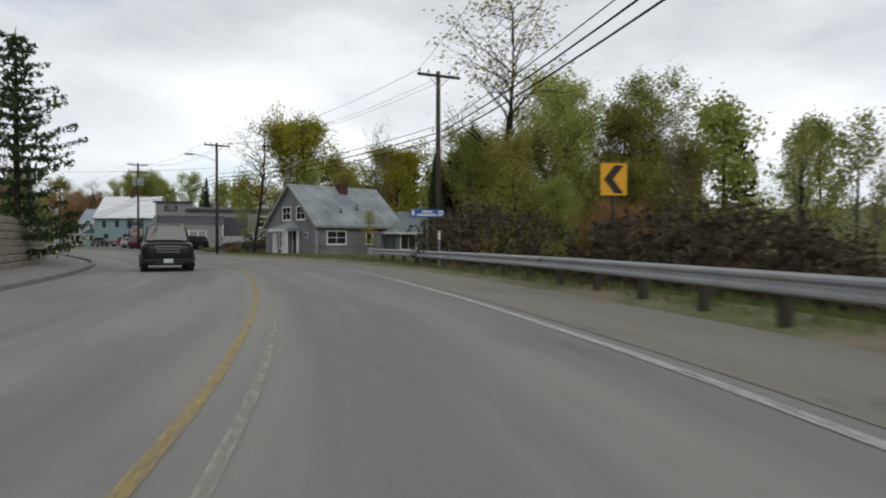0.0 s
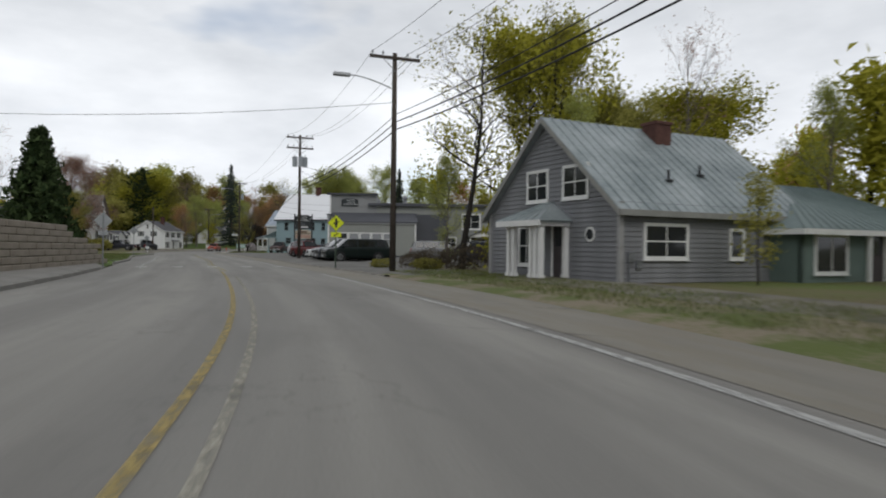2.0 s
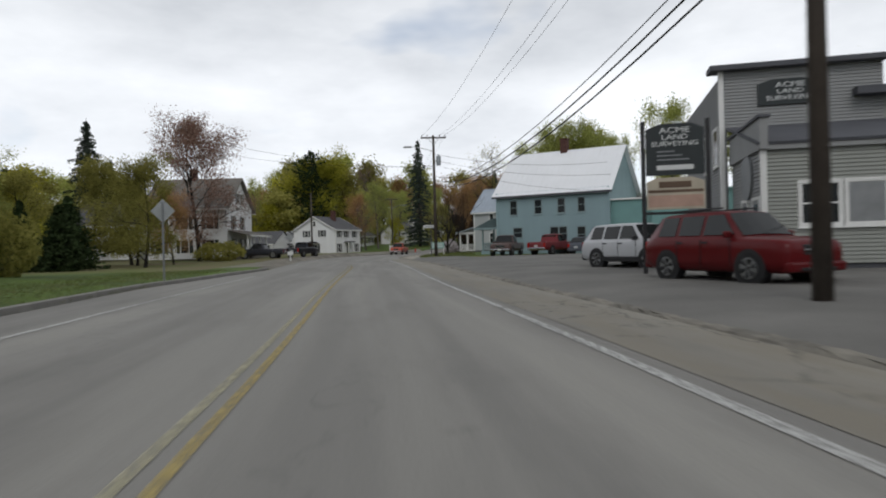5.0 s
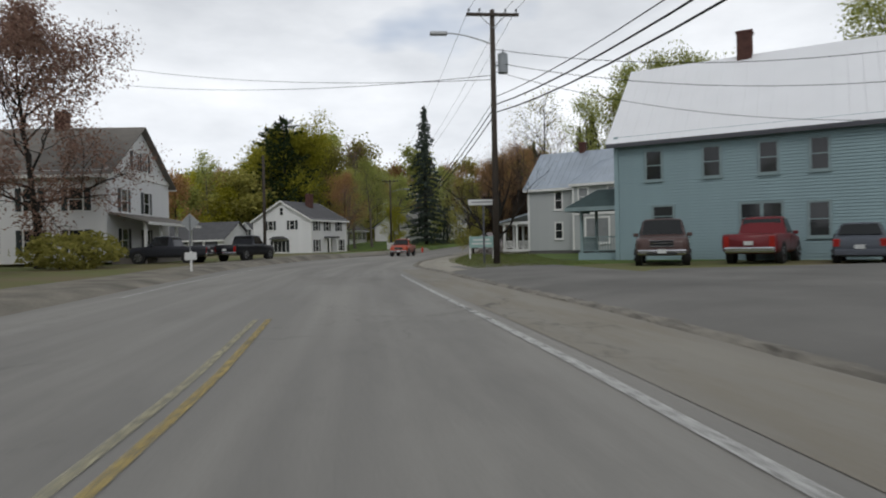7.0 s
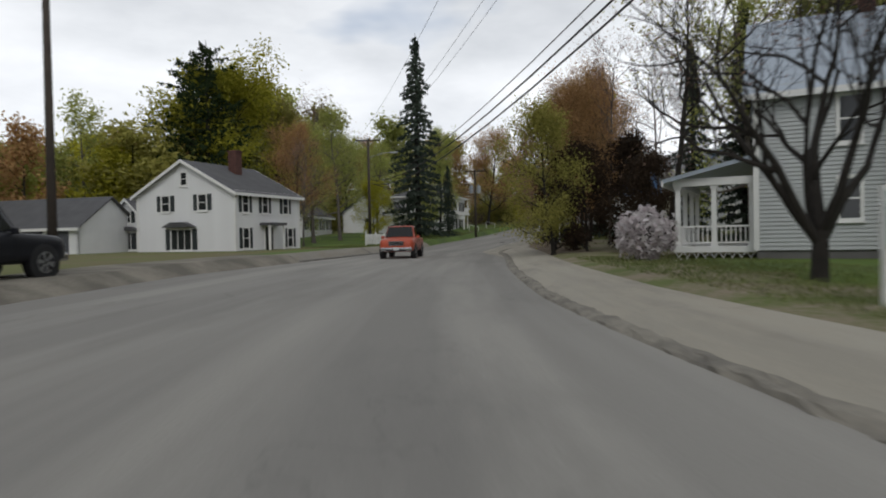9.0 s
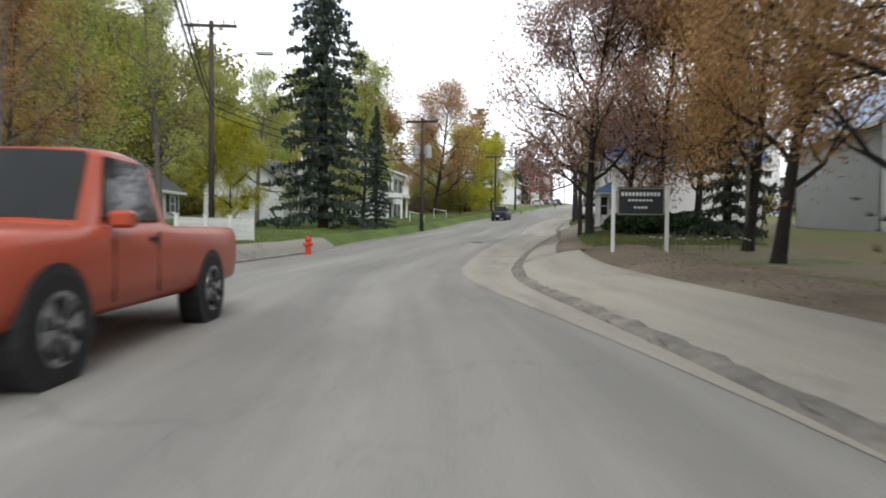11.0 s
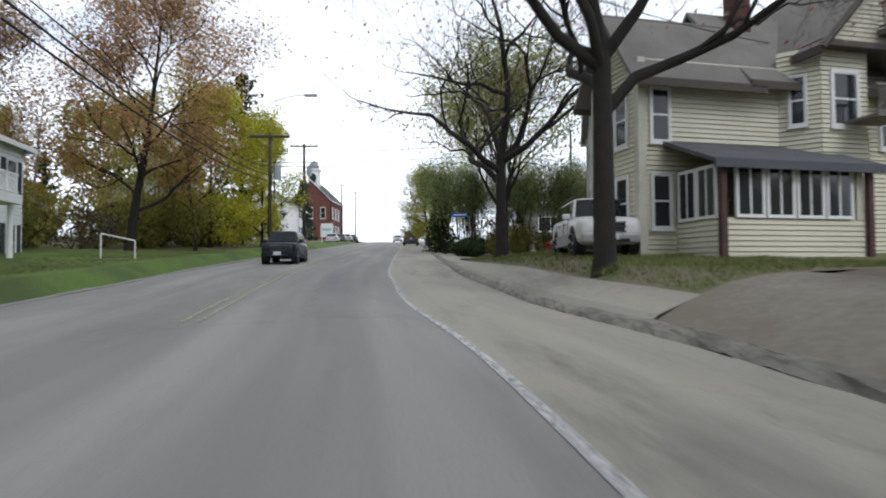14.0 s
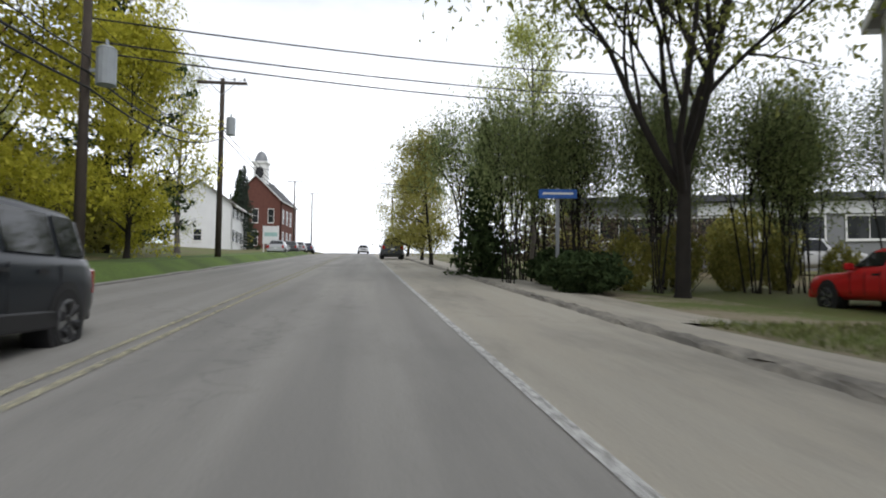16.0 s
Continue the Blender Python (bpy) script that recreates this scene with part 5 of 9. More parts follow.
PROTO = {
    "green": crown_proto(3, 14, 0.12, 0.40, LEAF_GREEN, 0.105, 17000, 0.36, BARK, "tall maple with fresh light-green spring leaves", 17),
    "yellow": crown_proto(5, 12, 0.10, 0.48, LEAF_YELLOW, 0.12, 24000, 0.36, BARK, "round maple in full yellow-green spring leaf", 20),
    "olive": crown_proto(8, 13, 0.05, 0.40, LEAF_OLIVE, 0.115, 16000, 0.42, BARK, "woodland tree with dull olive young leaves", 17),
    "sparse": crown_proto(11, 14, 0.2, 0.30, LEAF_GREEN, 0.085, 9000, 0.35, BARK_PALE, "thin tree with sparse pale green leaves", 15),
    "orange": crown_proto(13, 12, 0.16, 0.44, LEAF_ORANGE, 0.062, 38000, 0.42, BARK, "broad maple covered in orange-brown buds", 18, 2, 0.017, 0.5),
    "pink": crown_proto(17, 12, 0.16, 0.48, LEAF_PINK, 0.08, 26000, 0.34, BARK, "spreading tree with reddish spring buds", 18, 2, 0.018, 0.4),
    "bare": crown_proto(19, 13, 0.22, 0.38, LEAF_PINK, 0.07, 1200, 0.2, BARK_PALE, "leafless tree with fine grey branches", 16, 3, 0.012, 0.7, 1.6, kids=2),
    "bare_tall": crown_proto(23, 15, 0.35, 0.24, LEAF_OLIVE, 0.09, 1500, 0.3, BARK, "tall slender tree still nearly leafless", 16, 3, 0.011, 1.1, 2.4, kids=2),
    "bare_broad": tree_proto(29, 13, 0.30, 1.0, 5, LEAF_PINK, 0.06, 1800, 0.2, BARK, "broad old shade tree with bare spreading limbs", 0.019, 0.035, kids=2, wild=0.27),
    "bare_low": tree_proto(93, 9, 0.14, 0.75, 4, LEAF_PINK, 0.05, 900, 0.15, BARK, "spreading leafless lawn tree with a short dark trunk", 0.024, 0.10, kids=2, wild=0.18),
    "broad_green": tree_proto(97, 14, 0.26, 0.8, 3, LEAF_GREEN, 0.105, 20000, 0.5, BARK, "broad forked tree with airy light-green spring leaves", 0.017, 0.10, kids=3, wild=0.2),
    "dark": crown_proto(31, 8, 0.05, 0.40, LEAF_DARK, 0.10, 14000, 0.34, BARK, "dense dark purple-leaved ornamental tree"),
    "young": crown_proto(33, 4, 0.22, 0.28, LEAF_OLIVE, 0.075, 1100, 0.2, BARK, "small young tree with thin new leaves", 12, 1, 0.012, 0.9, 2.0),
    "stems": tree_proto(37, 11, 0.42, 0.42, 2, LEAF_SHADE, 0.095, 6500, 0.30, BARK, "clump of thin dark-stemmed saplings", 0.012, stems=6),
    "spruce": conifer_proto(41, 22, 4.2, NEEDLE_BLUE, "tall dark spruce with drooping boughs", 0.05, 0.7, 0.3, 130, 0.5, None, 0.165),
    "pine": conifer_proto(43, 15, 4.4, NEEDLE, "dark full-grown pine", 0.06, 0.8, -0.12, 100, 0.6, None, 0.15, 0.5),
    "cedar": conifer_proto(47, 9, 2.9, NEEDLE, "dense dark evergreen cedar", 0.0, 0.30, 0.1, 34, 0.3, None, 0.2),
    "juniper": bush_proto(53, 1.6, 1.6, NEEDLE, 2600, 0.13, "dark green evergreen shrub in a bed"),
    "shrub": bush_proto(59, 1.4, 1.3, LEAF_OLIVE, 1800, 0.10, "loose olive-green shrub in spring leaf"),
    "brush": bush_proto(61, 2.6, 2.2, LEAF_DEAD, 2600, 0.085, "tangle of dull brown leafless brush"),
    "thicket": bush_proto(62, 2.6, 3.4, LEAF_OLIVE, 2200, 0.18, "woodland undergrowth of olive-green scrub"),
    "magnolia": bush_proto(67, 1.0, 1.7, LEAF_WHITE, 1500, 0.10, "small magnolia in white blossom", "magnolia"),
    "far_green": crown_proto(71, 14, 0.03, 0.36, LEAF_GREEN, 0.24, 4200, 0.6, BARK, "tall woodland tree with fresh light-green leaves", 12, 1, sides=3),
    "far_yellow": crown_proto(72, 12, 0.03, 0.40, LEAF_YELLOW, 0.24, 4200, 0.6, BARK, "woodland tree in yellow-green spring leaf", 12, 1, sides=3),
    "far_olive": crown_proto(73, 13, 0.02, 0.38, LEAF_OLIVE, 0.25, 4200, 0.65, BARK, "woodland tree with dull olive young leaves", 12, 1, sides=3),
    "far_sparse": crown_proto(74, 14, 0.12, 0.30, LEAF_GREEN, 0.18, 2800, 0.5, BARK_PALE, "thin woodland tree with sparse pale leaves", 12, 1, sides=3),
    "far_orange": crown_proto(75, 12, 0.04, 0.38, LEAF_ORANGE, 0.20, 4000, 0.55, BARK, "woodland maple with orange-brown buds", 12, 1, sides=3),
    "far_bare": crown_proto(76, 13, 0.2, 0.36, LEAF_PINK, 0.12, 700, 0.35, BARK_PALE, "leafless woodland tree with grey branches", 12, 2, 0.012, 0.7, 1.6, kids=2, sides=3),
    "far_pine": conifer_proto(77, 15, 4.0, NEEDLE, "dark woodland pine above the other trees", 0.06, 1.1, -0.08, 24, 0.55, None, 0.42, 0.5),
}
USED = set()


def plant(kind, x, y, height, turn=0.0, wide=1.0, z=None, group="", label=""):
    """A tree of a kind at a place, with its own height, width and turn."""
    if "far_" + kind in PROTO and np.hypot(LINE[:, 0] - x, LINE[:, 1] - y).min() > 34:
        kind = "far_" + kind
    p = PROTO[kind]
    k = height / p["tall"]
    m = Matrix.Translation((x, y, at(x, y) if z is None else z)) @ Matrix.Rotation(turn, 4, "Z") @ Matrix.Diagonal((k * wide, k * wide, k, 1))
    if kind not in USED:
        USED.add(kind)
        p.matrix_basis = m
        t = p
        t.name = p.name
    else:
        t = copy_thing_at(p, m)
    return tagged(t, label, "", group)


def copy_thing_at(p, m):
    keep = p.matrix_basis.copy()
    p.matrix_basis = Matrix()
    t = copy_thing(p, m)
    p.matrix_basis = keep
    return t


# near trees, right of the first bend
plant("bare_tall", 2.8, 38.5, 17, 0.3, 1.4, label="tall forked tree with bare upper limbs")
plant("green", 7.5, 47, 13, 1.0)
plant("olive", 5.0, 41.5, 8.5, 2.0, 1.2)
plant("olive", 9.5, 36, 7.5, 4.0, 1.2)
plant("green", 13.5, 44, 13, 2.6)
plant("bare", 13.0, 37.5, 10.5, 0.5, 0.55)
plant("bare_tall", 17.5, 33.0, 9.5, 1.5, 1.2)
plant("bare", 21.0, 32.0, 9.0, 2.5, 0.9)
plant("sparse", 25.0, 40.0, 11, 3.5)
plant("orange", 9.0, 33.5, 5.5, 3.1, 1.2)
plant("dark", 0.5, 44.6, 7.2, 0.4, 0.9, label="dense dark purple tree beside the low annex")
plant("cedar", -0.5, 38.8, 6.5, 0.4, 0.45, label="narrow dark evergreen beside the pole")
plant("yellow", 3.0, 52, 10, 3.5)
plant("olive", 12, 56, 12, 0.9)
plant("green", 22, 52, 13, 1.9)
for k, (bx, by) in enumerate([(9, 22), (11, 26), (14, 19), (16, 25), (8, 17.5), (12, 14), (19, 20), (22, 27), (10, 9), (15, 8), (26, 17), (7, 28), (6.5, 31), (17, 30), (29, 26), (21, 12)]):
    plant("brush", bx, by, 2.3 + 0.5 * math.sin(k * 2.1), k * 1.7, 1.2, group="riverside brush")
for k, (bx, by, bh) in enumerate([(1.6, 41.0, 8.5), (4.0, 37.0, 8.0), (7.2, 40.5, 11.5), (10.8, 41.5, 11.0), (6.0, 34.5, 6.0), (15.5, 40.0, 9.0)]):
    plant("olive" if k % 2 else "green", bx, by, bh, k * 1.3, 0.9, group="riverside trees")
# round the grey house
plant("yellow", -15.8, 70.9, 15.0, 0.0, 1.0, label="large round maple in yellow-green leaf behind the house")
plant("bare_tall", -19.3, 67.0, 14.0, 1.0, 1.3, label="tall slender bare tree beside the driveway")
plant("bare", -7.5, 73, 15.0, 2.0, 0.7)
plant("yellow", -6.0, 86, 14.0, 4.0, 1.35)
plant("yellow", 3.5, 80, 13.0, 2.2, 1.3)
plant("green", 5.5, 68, 10.5, 2.2, 0.9)
plant("sparse", -0.5, 72, 10.5, 1.2, 0.8)
plant("yellow", -11.5, 79, 9.5, 5.0, 0.8)
plant("young", -6.3, 55.6, 3.7, 0.3, 0.9, label="small young tree in front of the grey wall")
plant("shrub", -23.8, 66.8, 0.5, 0.2, 1.3)
plant("brush", -22.0, 67.0, 0.9, 1.2, 0.9)
plant("shrub", -20.4, 64.6, 0.6, 2.2, 1.3)
for k, (bx, by, bh, kind) in enumerate(((-11.0, 70.0, 10.0, "olive"), (-9.6, 66.4, 8.5, "olive"), (-20.2, 67.4, 6.5, "sparse"), (-12.6, 65.8, 9.0, "sparse"))):
    plant(kind, bx, by, bh, k * 1.1, 0.8, group="trees behind the house")
for k, (bx, by) in enumerate(((-20.6, 65.6), (-18.6, 65.2), (-16.6, 65.0), (-14.6, 64.6), (-12.6, 64.4), (-15.6, 66.8), (-11.2, 65.8))):
    plant("brush", bx, by, 1.1 + 0.25 * math.sin(k * 2.0), k * 1.9, 0.9, group="brush by the lot")
for k, (bx, by) in enumerate(((-16.2, 68.6), (-14.3, 69.0), (-13.6, 67.4))):
    plant("bare_tall", bx, by, 12.5 + k, k * 2.2, 0.9, group="trees behind the house", label="tall dark-trunked tree with thin new leaves")
# left side of the first bend
plant("pine", -17.2, 26.6, 9.6, 0.4, 1.0, label="dark pine beside the retaining wall")
plant("pine", -25.5, 33.0, 9.5, 1.4, 0.8)
plant("bare", -21.5, 32.0, 7.5, 1.2, 0.7)
plant("cedar", -45.5, 63.8, 8.2, 0.4, 1.25, label="broad dark evergreen behind the block wall")
plant("cedar", -48.5, 67.0, 9.0, 1.4, 1.0)
plant("cedar", -52.0, 70.0, 9.6, 2.4, 1.0)
plant("cedar", -56.0, 73.2, 9.8, 3.4, 1.0)
plant("sparse", -50.0, 52.0, 12.0, 3.0, 1.0)
plant("bare", -63.0, 74.5, 11.5, 0.9, 0.9)
plant("shrub", -59.3, 77.6, 1.2, 0.1, 1.1)
plant("shrub", -56.4, 74.6, 1.2, 0.9, 1.2)
# behind the lawn
plant("pink", -101.5, 121.5, 16.2, 0.4, 1.0, label="spreading tree with reddish buds on the lawn")
plant("spruce", -131.0, 125.8, 20.0, 0.4, 1.3)
plant("pine", -134.0, 131.0, 15.0, 1.4, 0.7)
plant("pine", -119.0, 110.0, 11.0, 2.4, 0.9)
plant("olive", -104.0, 104.0, 9.0, 3.0, 1.3)
plant("olive", -99.0, 112.0, 9.0, 1.0, 1.1)
plant("yellow", -117.0, 111.0, 11.0, 1.0, 1.1)
plant("green", -92.0, 95.0, 10.0, 0.3, 1.1)
plant("cedar", -88.0, 97.0, 5.0, 0.3, 1.1)
plant("shrub", -98.0, 121.5, 2.0, 0.3, 1.2)
for kind, bx, by, bh, bw in (("olive", -85.5, 104.6, 8.5, 1.0), ("cedar", -88.5, 100.5, 5.5, 1.5), ("olive", -92.0, 104.0, 9.0, 1.0), ("olive", -95.0, 110.0, 8.0, 1.0), ("cedar", -84.0, 97.5, 4.5, 1.5), ("orange", -92.5, 112.0, 7.0, 0.9),
                          ("thicket", -64.8, 84.4, 1.9, 0.6), ("thicket", -66.4, 83.4, 2.2, 0.7), ("juniper", -63.2, 83.2, 0.8, 1.0), ("thicket", -69.0, 87.6, 2.6, 0.7)):
    plant(kind, bx, by, bh, bx * 0.7, bw)
# round the teal building and the pale house
plant("green", -58.0, 152.0, 17.0, 0.3, 0.8)
plant("green", -50.0, 149.0, 15.0, 2.3, 0.8)
plant("spruce", -46.0, 128.0, 13.5, 0.3, 0.8)
plant("green", -41.0, 131.0, 13.5, 0.7, 0.8)
plant("green", -71.0, 165.0, 17.0, 1.3, 0.75)
plant("green", -66.0, 158.0, 14.5, 2.9, 0.75)
plant("yellow", -71.0, 156.5, 11.5, 4.9, 0.65)
plant("bare_tall", -88.0, 163.0, 16.5, 1.1, 1.1)
plant("bare", -93.0, 170.5, 14.5, 0.1, 0.8)
plant("bare_low", -81.5, 141.2, 9.0, 0.6, 0.85, label="spreading bare shade tree on the front lawn")
plant("magnolia", -86.5, 150.0, 1.75, 0.3, 1.0)
plant("spruce", -20.0, 128.0, 15.5, 1.3, 0.8)
plant("green", -2.0, 120.0, 15.0, 1.3, 0.9)
plant("yellow", 8.0, 117.0, 15.0, 2.3, 0.9)
plant("pine", -6.0, 128.0, 18.0, 2.3, 0.7)
plant("green", -31.0, 134.0, 12.0, 0.3, 0.9)
plant("olive", -12.0, 96.0, 9.0, 2.0, 1.0)
plant("yellow", -9.0, 90.0, 9.0, 2.0, 0.9)
for bx, by, bh, kind in ((-78.6, 166.5, 18.5, "green"), (-74.5, 167.0, 19.0, "green"), (-84.5, 171.0, 17.0, "sparse"), (-80.0, 172.0, 17.5, "olive"), (-75.5, 170.5, 18.0, "yellow"), (-90.5, 174.5, 15.0, "bare")):
    plant(kind, bx, by, bh, bx, 0.85)
# beyond the white house
plant("spruce", -121.0, 192.8, 23.5, 0.2, 0.95, label="very tall dark spruce standing alone by the road")
plant("orange", -95.5, 172.0, 12.5, 0.3, 0.8)
plant("orange", -96.0, 176.0, 12.5, 1.3, 0.8)
plant("orange", -94.0, 166.0, 10.5, 2.3, 0.9)
for bx, by, bh in ((-93.8, 162.0, 5.5), (-91.6, 160.5, 5.8), (-90.0, 164.5, 6.5), (-88.6, 160.6, 5.0)):
    plant("dark", bx, by, bh, bx, 0.85, label="small dark reddish tree coming into bud")
plant("spruce", -85.0, 172.0, 15.5, 0.3, 0.8)
plant("spruce", -89.0, 179.0, 15.0, 1.9, 0.8)
plant("bare", -90.0, 182.0, 13.0, 1.0, 0.8)
plant("olive", -92.5, 158.0, 7.5, 0.5, 0.9)
plant("pink", -101.9, 184.3, 12.5, 4.0, 0.95, label="dark-trunked tree hung with reddish buds")
plant("orange", -100.75, 186.2, 12.5, 0.7, 0.8)
plant("spruce", -96.5, 182.0, 14.0, 3.7, 0.7)
plant("pink", -99.25, 185.95, 13.5, 2.7, 0.8)
plant("orange", -97.7, 185.3, 13.0, 1.7, 0.85)
plant("bare", -96.0, 176.0, 11.0, 2.7, 0.6)
plant("yellow", -121.5, 184.5, 6.6, 0.4, 0.8, label="small tree in bright yellow-green leaf")
plant("bare", -118.6, 170.0, 9.5, 0.9, 0.9)
plant("sparse", -122.5, 176.0, 12.0, 2.9, 1.0)
plant("sparse", -124.0, 182.0, 14.0, 3.9, 0.9)
plant("orange", -121.0, 171.5, 11.0, 1.9, 0.8)
plant("green", -122.5, 200.5, 13.5, 2.2, 0.75)
plant("spruce", -118.5, 195.5, 8.5, 1.2, 0.9, label="dark spruce on the lawn")
plant("green", -127.0, 204.5, 12.0, 0.2, 0.7)
plant("sparse", -129.0, 196.0, 12.0, 0.8, 0.9)
plant("orange", -128.5, 228.0, 16.0, 0.3, 1.1, label="big maple thick with orange-brown buds")
plant("yellow", -128.8, 239.0, 12.2, 1.3, 0.9, label="tree in bright yellow-green leaf by the roadside")
plant("yellow", -127.5, 246.0, 11.0, 3.3, 0.75)
plant("pine", -131.5, 252.0, 16.0, 0.3, 1.0)
plant("orange", -133.0, 222.0, 15.0, 4.3, 1.0)
plant("sparse", -131.0, 260.0, 13.0, 2.3, 0.8)
plant("olive", -137.0, 245.0, 12.0, 2.0, 1.0)
plant("spruce", -137.5, 295.0, 10.0, 0.4, 1.0)
plant("cedar", -139.5, 300.0, 10.0, 0.2, 0.8)
plant("green", -141.0, 205.0, 14.0, 2.0, 1.0)
plant("green", -143.0, 216.0, 13.0, 1.0, 1.0)
plant("bare_broad", -107.25, 206.9, 13.5, 0.5, 0.8, label="old roadside tree with a thick dark trunk and bare limbs")
plant("bare_broad", -109.0, 217.4, 12.0, 2.6, 0.85, label="old roadside tree with bare spreading limbs")
plant("broad_green", -108.3, 235.2, 14.5, 0.6, 0.8)
plant("stems", -111.5, 243.0, 7.5, 0.2, 0.8, group="roadside saplings")
plant("stems", -110.3, 238.5, 6.5, 1.2, 0.8, group="roadside saplings")
plant("stems", -107.0, 240.0, 7.5, 2.2, 0.9, group="roadside saplings")
plant("stems", -105.2, 237.5, 7.0, 3.2, 0.8, group="roadside saplings")
plant("stems", -103.0, 240.5, 7.5, 4.2, 0.8, group="roadside saplings")
plant("stems", -113.5, 250.0, 8.5, 5.2, 0.9, group="roadside saplings")
plant("stems", -101.0, 238.0, 7.0, 0.8, 0.8, group="roadside saplings")
for k in range(9):
    plant("stems", -112.4 + k * 1.25 + 0.4 * math.sin(k * 2.3), 239.0 + 2.2 * math.sin(k * 1.7), 6.4 + 1.4 * math.sin(k * 3.1), k * 1.9, 0.62, group="roadside saplings")
for k, (bx, by, bh) in enumerate(((-108.8, 238.0, 1.7), (-107.2, 238.6, 1.9), (-105.6, 238.4, 1.6), (-103.8, 239.2, 1.7), (-102.0, 239.0, 1.4))):
    plant("thicket", bx, by, bh, k * 2.1, 0.55, label="dark scrubby bush below the saplings")
plant("cedar", -112.8, 243.0, 6.0, 0.8, 0.75)
plant("olive", -115.0, 258.0, 8.0, 0.8, 1.0)
plant("olive", -116.0, 272.0, 8.0, 1.8, 1.1)
plant("olive", -118.0, 288.0, 9.0, 2.8, 1.1)
plant("juniper", -110.6, 236.0, 1.1, 1.8, 1.0)
plant("juniper", -110.4, 239.5, 1.2, 2.8, 1.0)
plant("juniper", -98.2, 184.6, 0.9, 0.8, 1.3)
plant("juniper", -99.0, 186.6, 0.8, 1.8, 1.2)
plant("juniper", -99.8, 183.0, 0.9, 2.8, 1.4)
# the wooded hillsides behind, tree after tree
rng_hill = random.Random(5)
kinds = ["olive", "green", "olive", "yellow", "sparse", "orange", "olive", "pine", "green", "bare"]


def grove(count, s0, s1, d0, d1, h0, h1, pick=kinds):
    for _ in range(count):
        s, d = rng_hill.uniform(s0, s1), rng_hill.uniform(d0, d1)
        px, py = where(s, d)
        plant(rng_hill.choice(pick), float(px), float(py), rng_hill.uniform(h0, h1), rng_hill.uniform(0, 6.2), rng_hill.uniform(0.8, 1.15), group="hillside woods")


grove(16, 10, 100, -110, -62, 11, 17)
grove(14, 195, 250, -70, -38, 11, 15)
grove(30, 50, 150, 64, 105, 11, 17)
grove(14, 140, 200, 34, 75, 11, 16, ["bare", "orange", "sparse", "spruce", "olive"])
grove(10, -40, 45, 34, 75, 7, 11, ["bare", "sparse", "olive", "orange"])
grove(12, -30, 50, -52, -26, 8, 13, ["pine", "olive", "green"])
grove(16, 260, 380, 16, 60, 7, 11, ["olive", "sparse", "stems"])
grove(18, 260, 380, -60, -20, 8, 13, ["olive", "green", "pine"])
HOUSES = [(-116, 165, 14), (-131, 160, 12), (-129, 188, 9), (-131, 202, 8), (-129, 213, 9), (-140, 233, 10), (-142, 266, 10), (-110, 127, 12), (-116, 130, 10), (-138, 291, 9), (-68, 86, 16), (-80, 100, 14)]


def wood(count, x0, x1, y0, y1, h0, h1, pick=kinds, gap=20):
    """Woods over a stretch of land, clear of road and houses."""
    done = 0
    while done < count:
        x, y = rng_hill.uniform(x0, x1), rng_hill.uniform(y0, y1)
        if np.hypot(LINE[:, 0] - x, LINE[:, 1] - y).min() < gap or any((x - a) ** 2 + (y - b) ** 2 < c * c for a, b, c in HOUSES):
            continue
        low_side = 0.58 if x < -118 and y < 120.4 - (x + 76.8) * 0.86 else 1.0
        plant(rng_hill.choice(pick), x, y, rng_hill.uniform(h0, h1) * low_side, rng_hill.uniform(0, 6.2), rng_hill.uniform(0.9, 1.25) * (1.15 if low_side < 1 else 1), group="hillside woods")
        done += 1


wood(30, -162, -134, 150, 198, 16, 21)
wood(70, -225, -158, 110, 300, 19, 27)
wood(40, -150, -92, 58, 108, 11, 17, ["olive", "green", "pine", "olive", "yellow", "pine"], 30)
wood(40, -215, -140, 60, 130, 17, 23)
wood(40, -165, -134, 140, 225, 3, 4.5, ["thicket"])
wood(26, -150, -92, 58, 110, 2.5, 4, ["thicket"], 30)
grove(40, -15, 36, 9.5, 26, 2.4, 3.6, ["brush"])
# undergrowth along the feet of the woods
grove(20, -10, 70, -56, -26, 2.0, 3.6, ["thicket"])
grove(26, 60, 200, 58, 90, 2.5, 4.5, ["thicket"])
grove(16, 232, 330, 9, 26, 1.6, 3.2, ["thicket", "brush"])
grove(14, 240, 340, -30, -14, 1.5, 3.0, ["thicket"])
for k in range(14):
    plant("thicket" if k % 3 else "brush", -128.5 - rng_hill.uniform(0, 5), 221 + k * 2.3, 2.0 + rng_hill.uniform(0, 1.6), k, 0.8)
plant("olive", -126.9, 232.5, 8.5, 1.0, 0.8)
plant("sparse", -110.5, 246.0, 11.5, 2.0, 0.9)
for kind_left in set(PROTO) - USED:
    for o in [PROTO[kind_left], *PROTO[kind_left].children_recursive]:
        bpy.data.objects.remove(o)

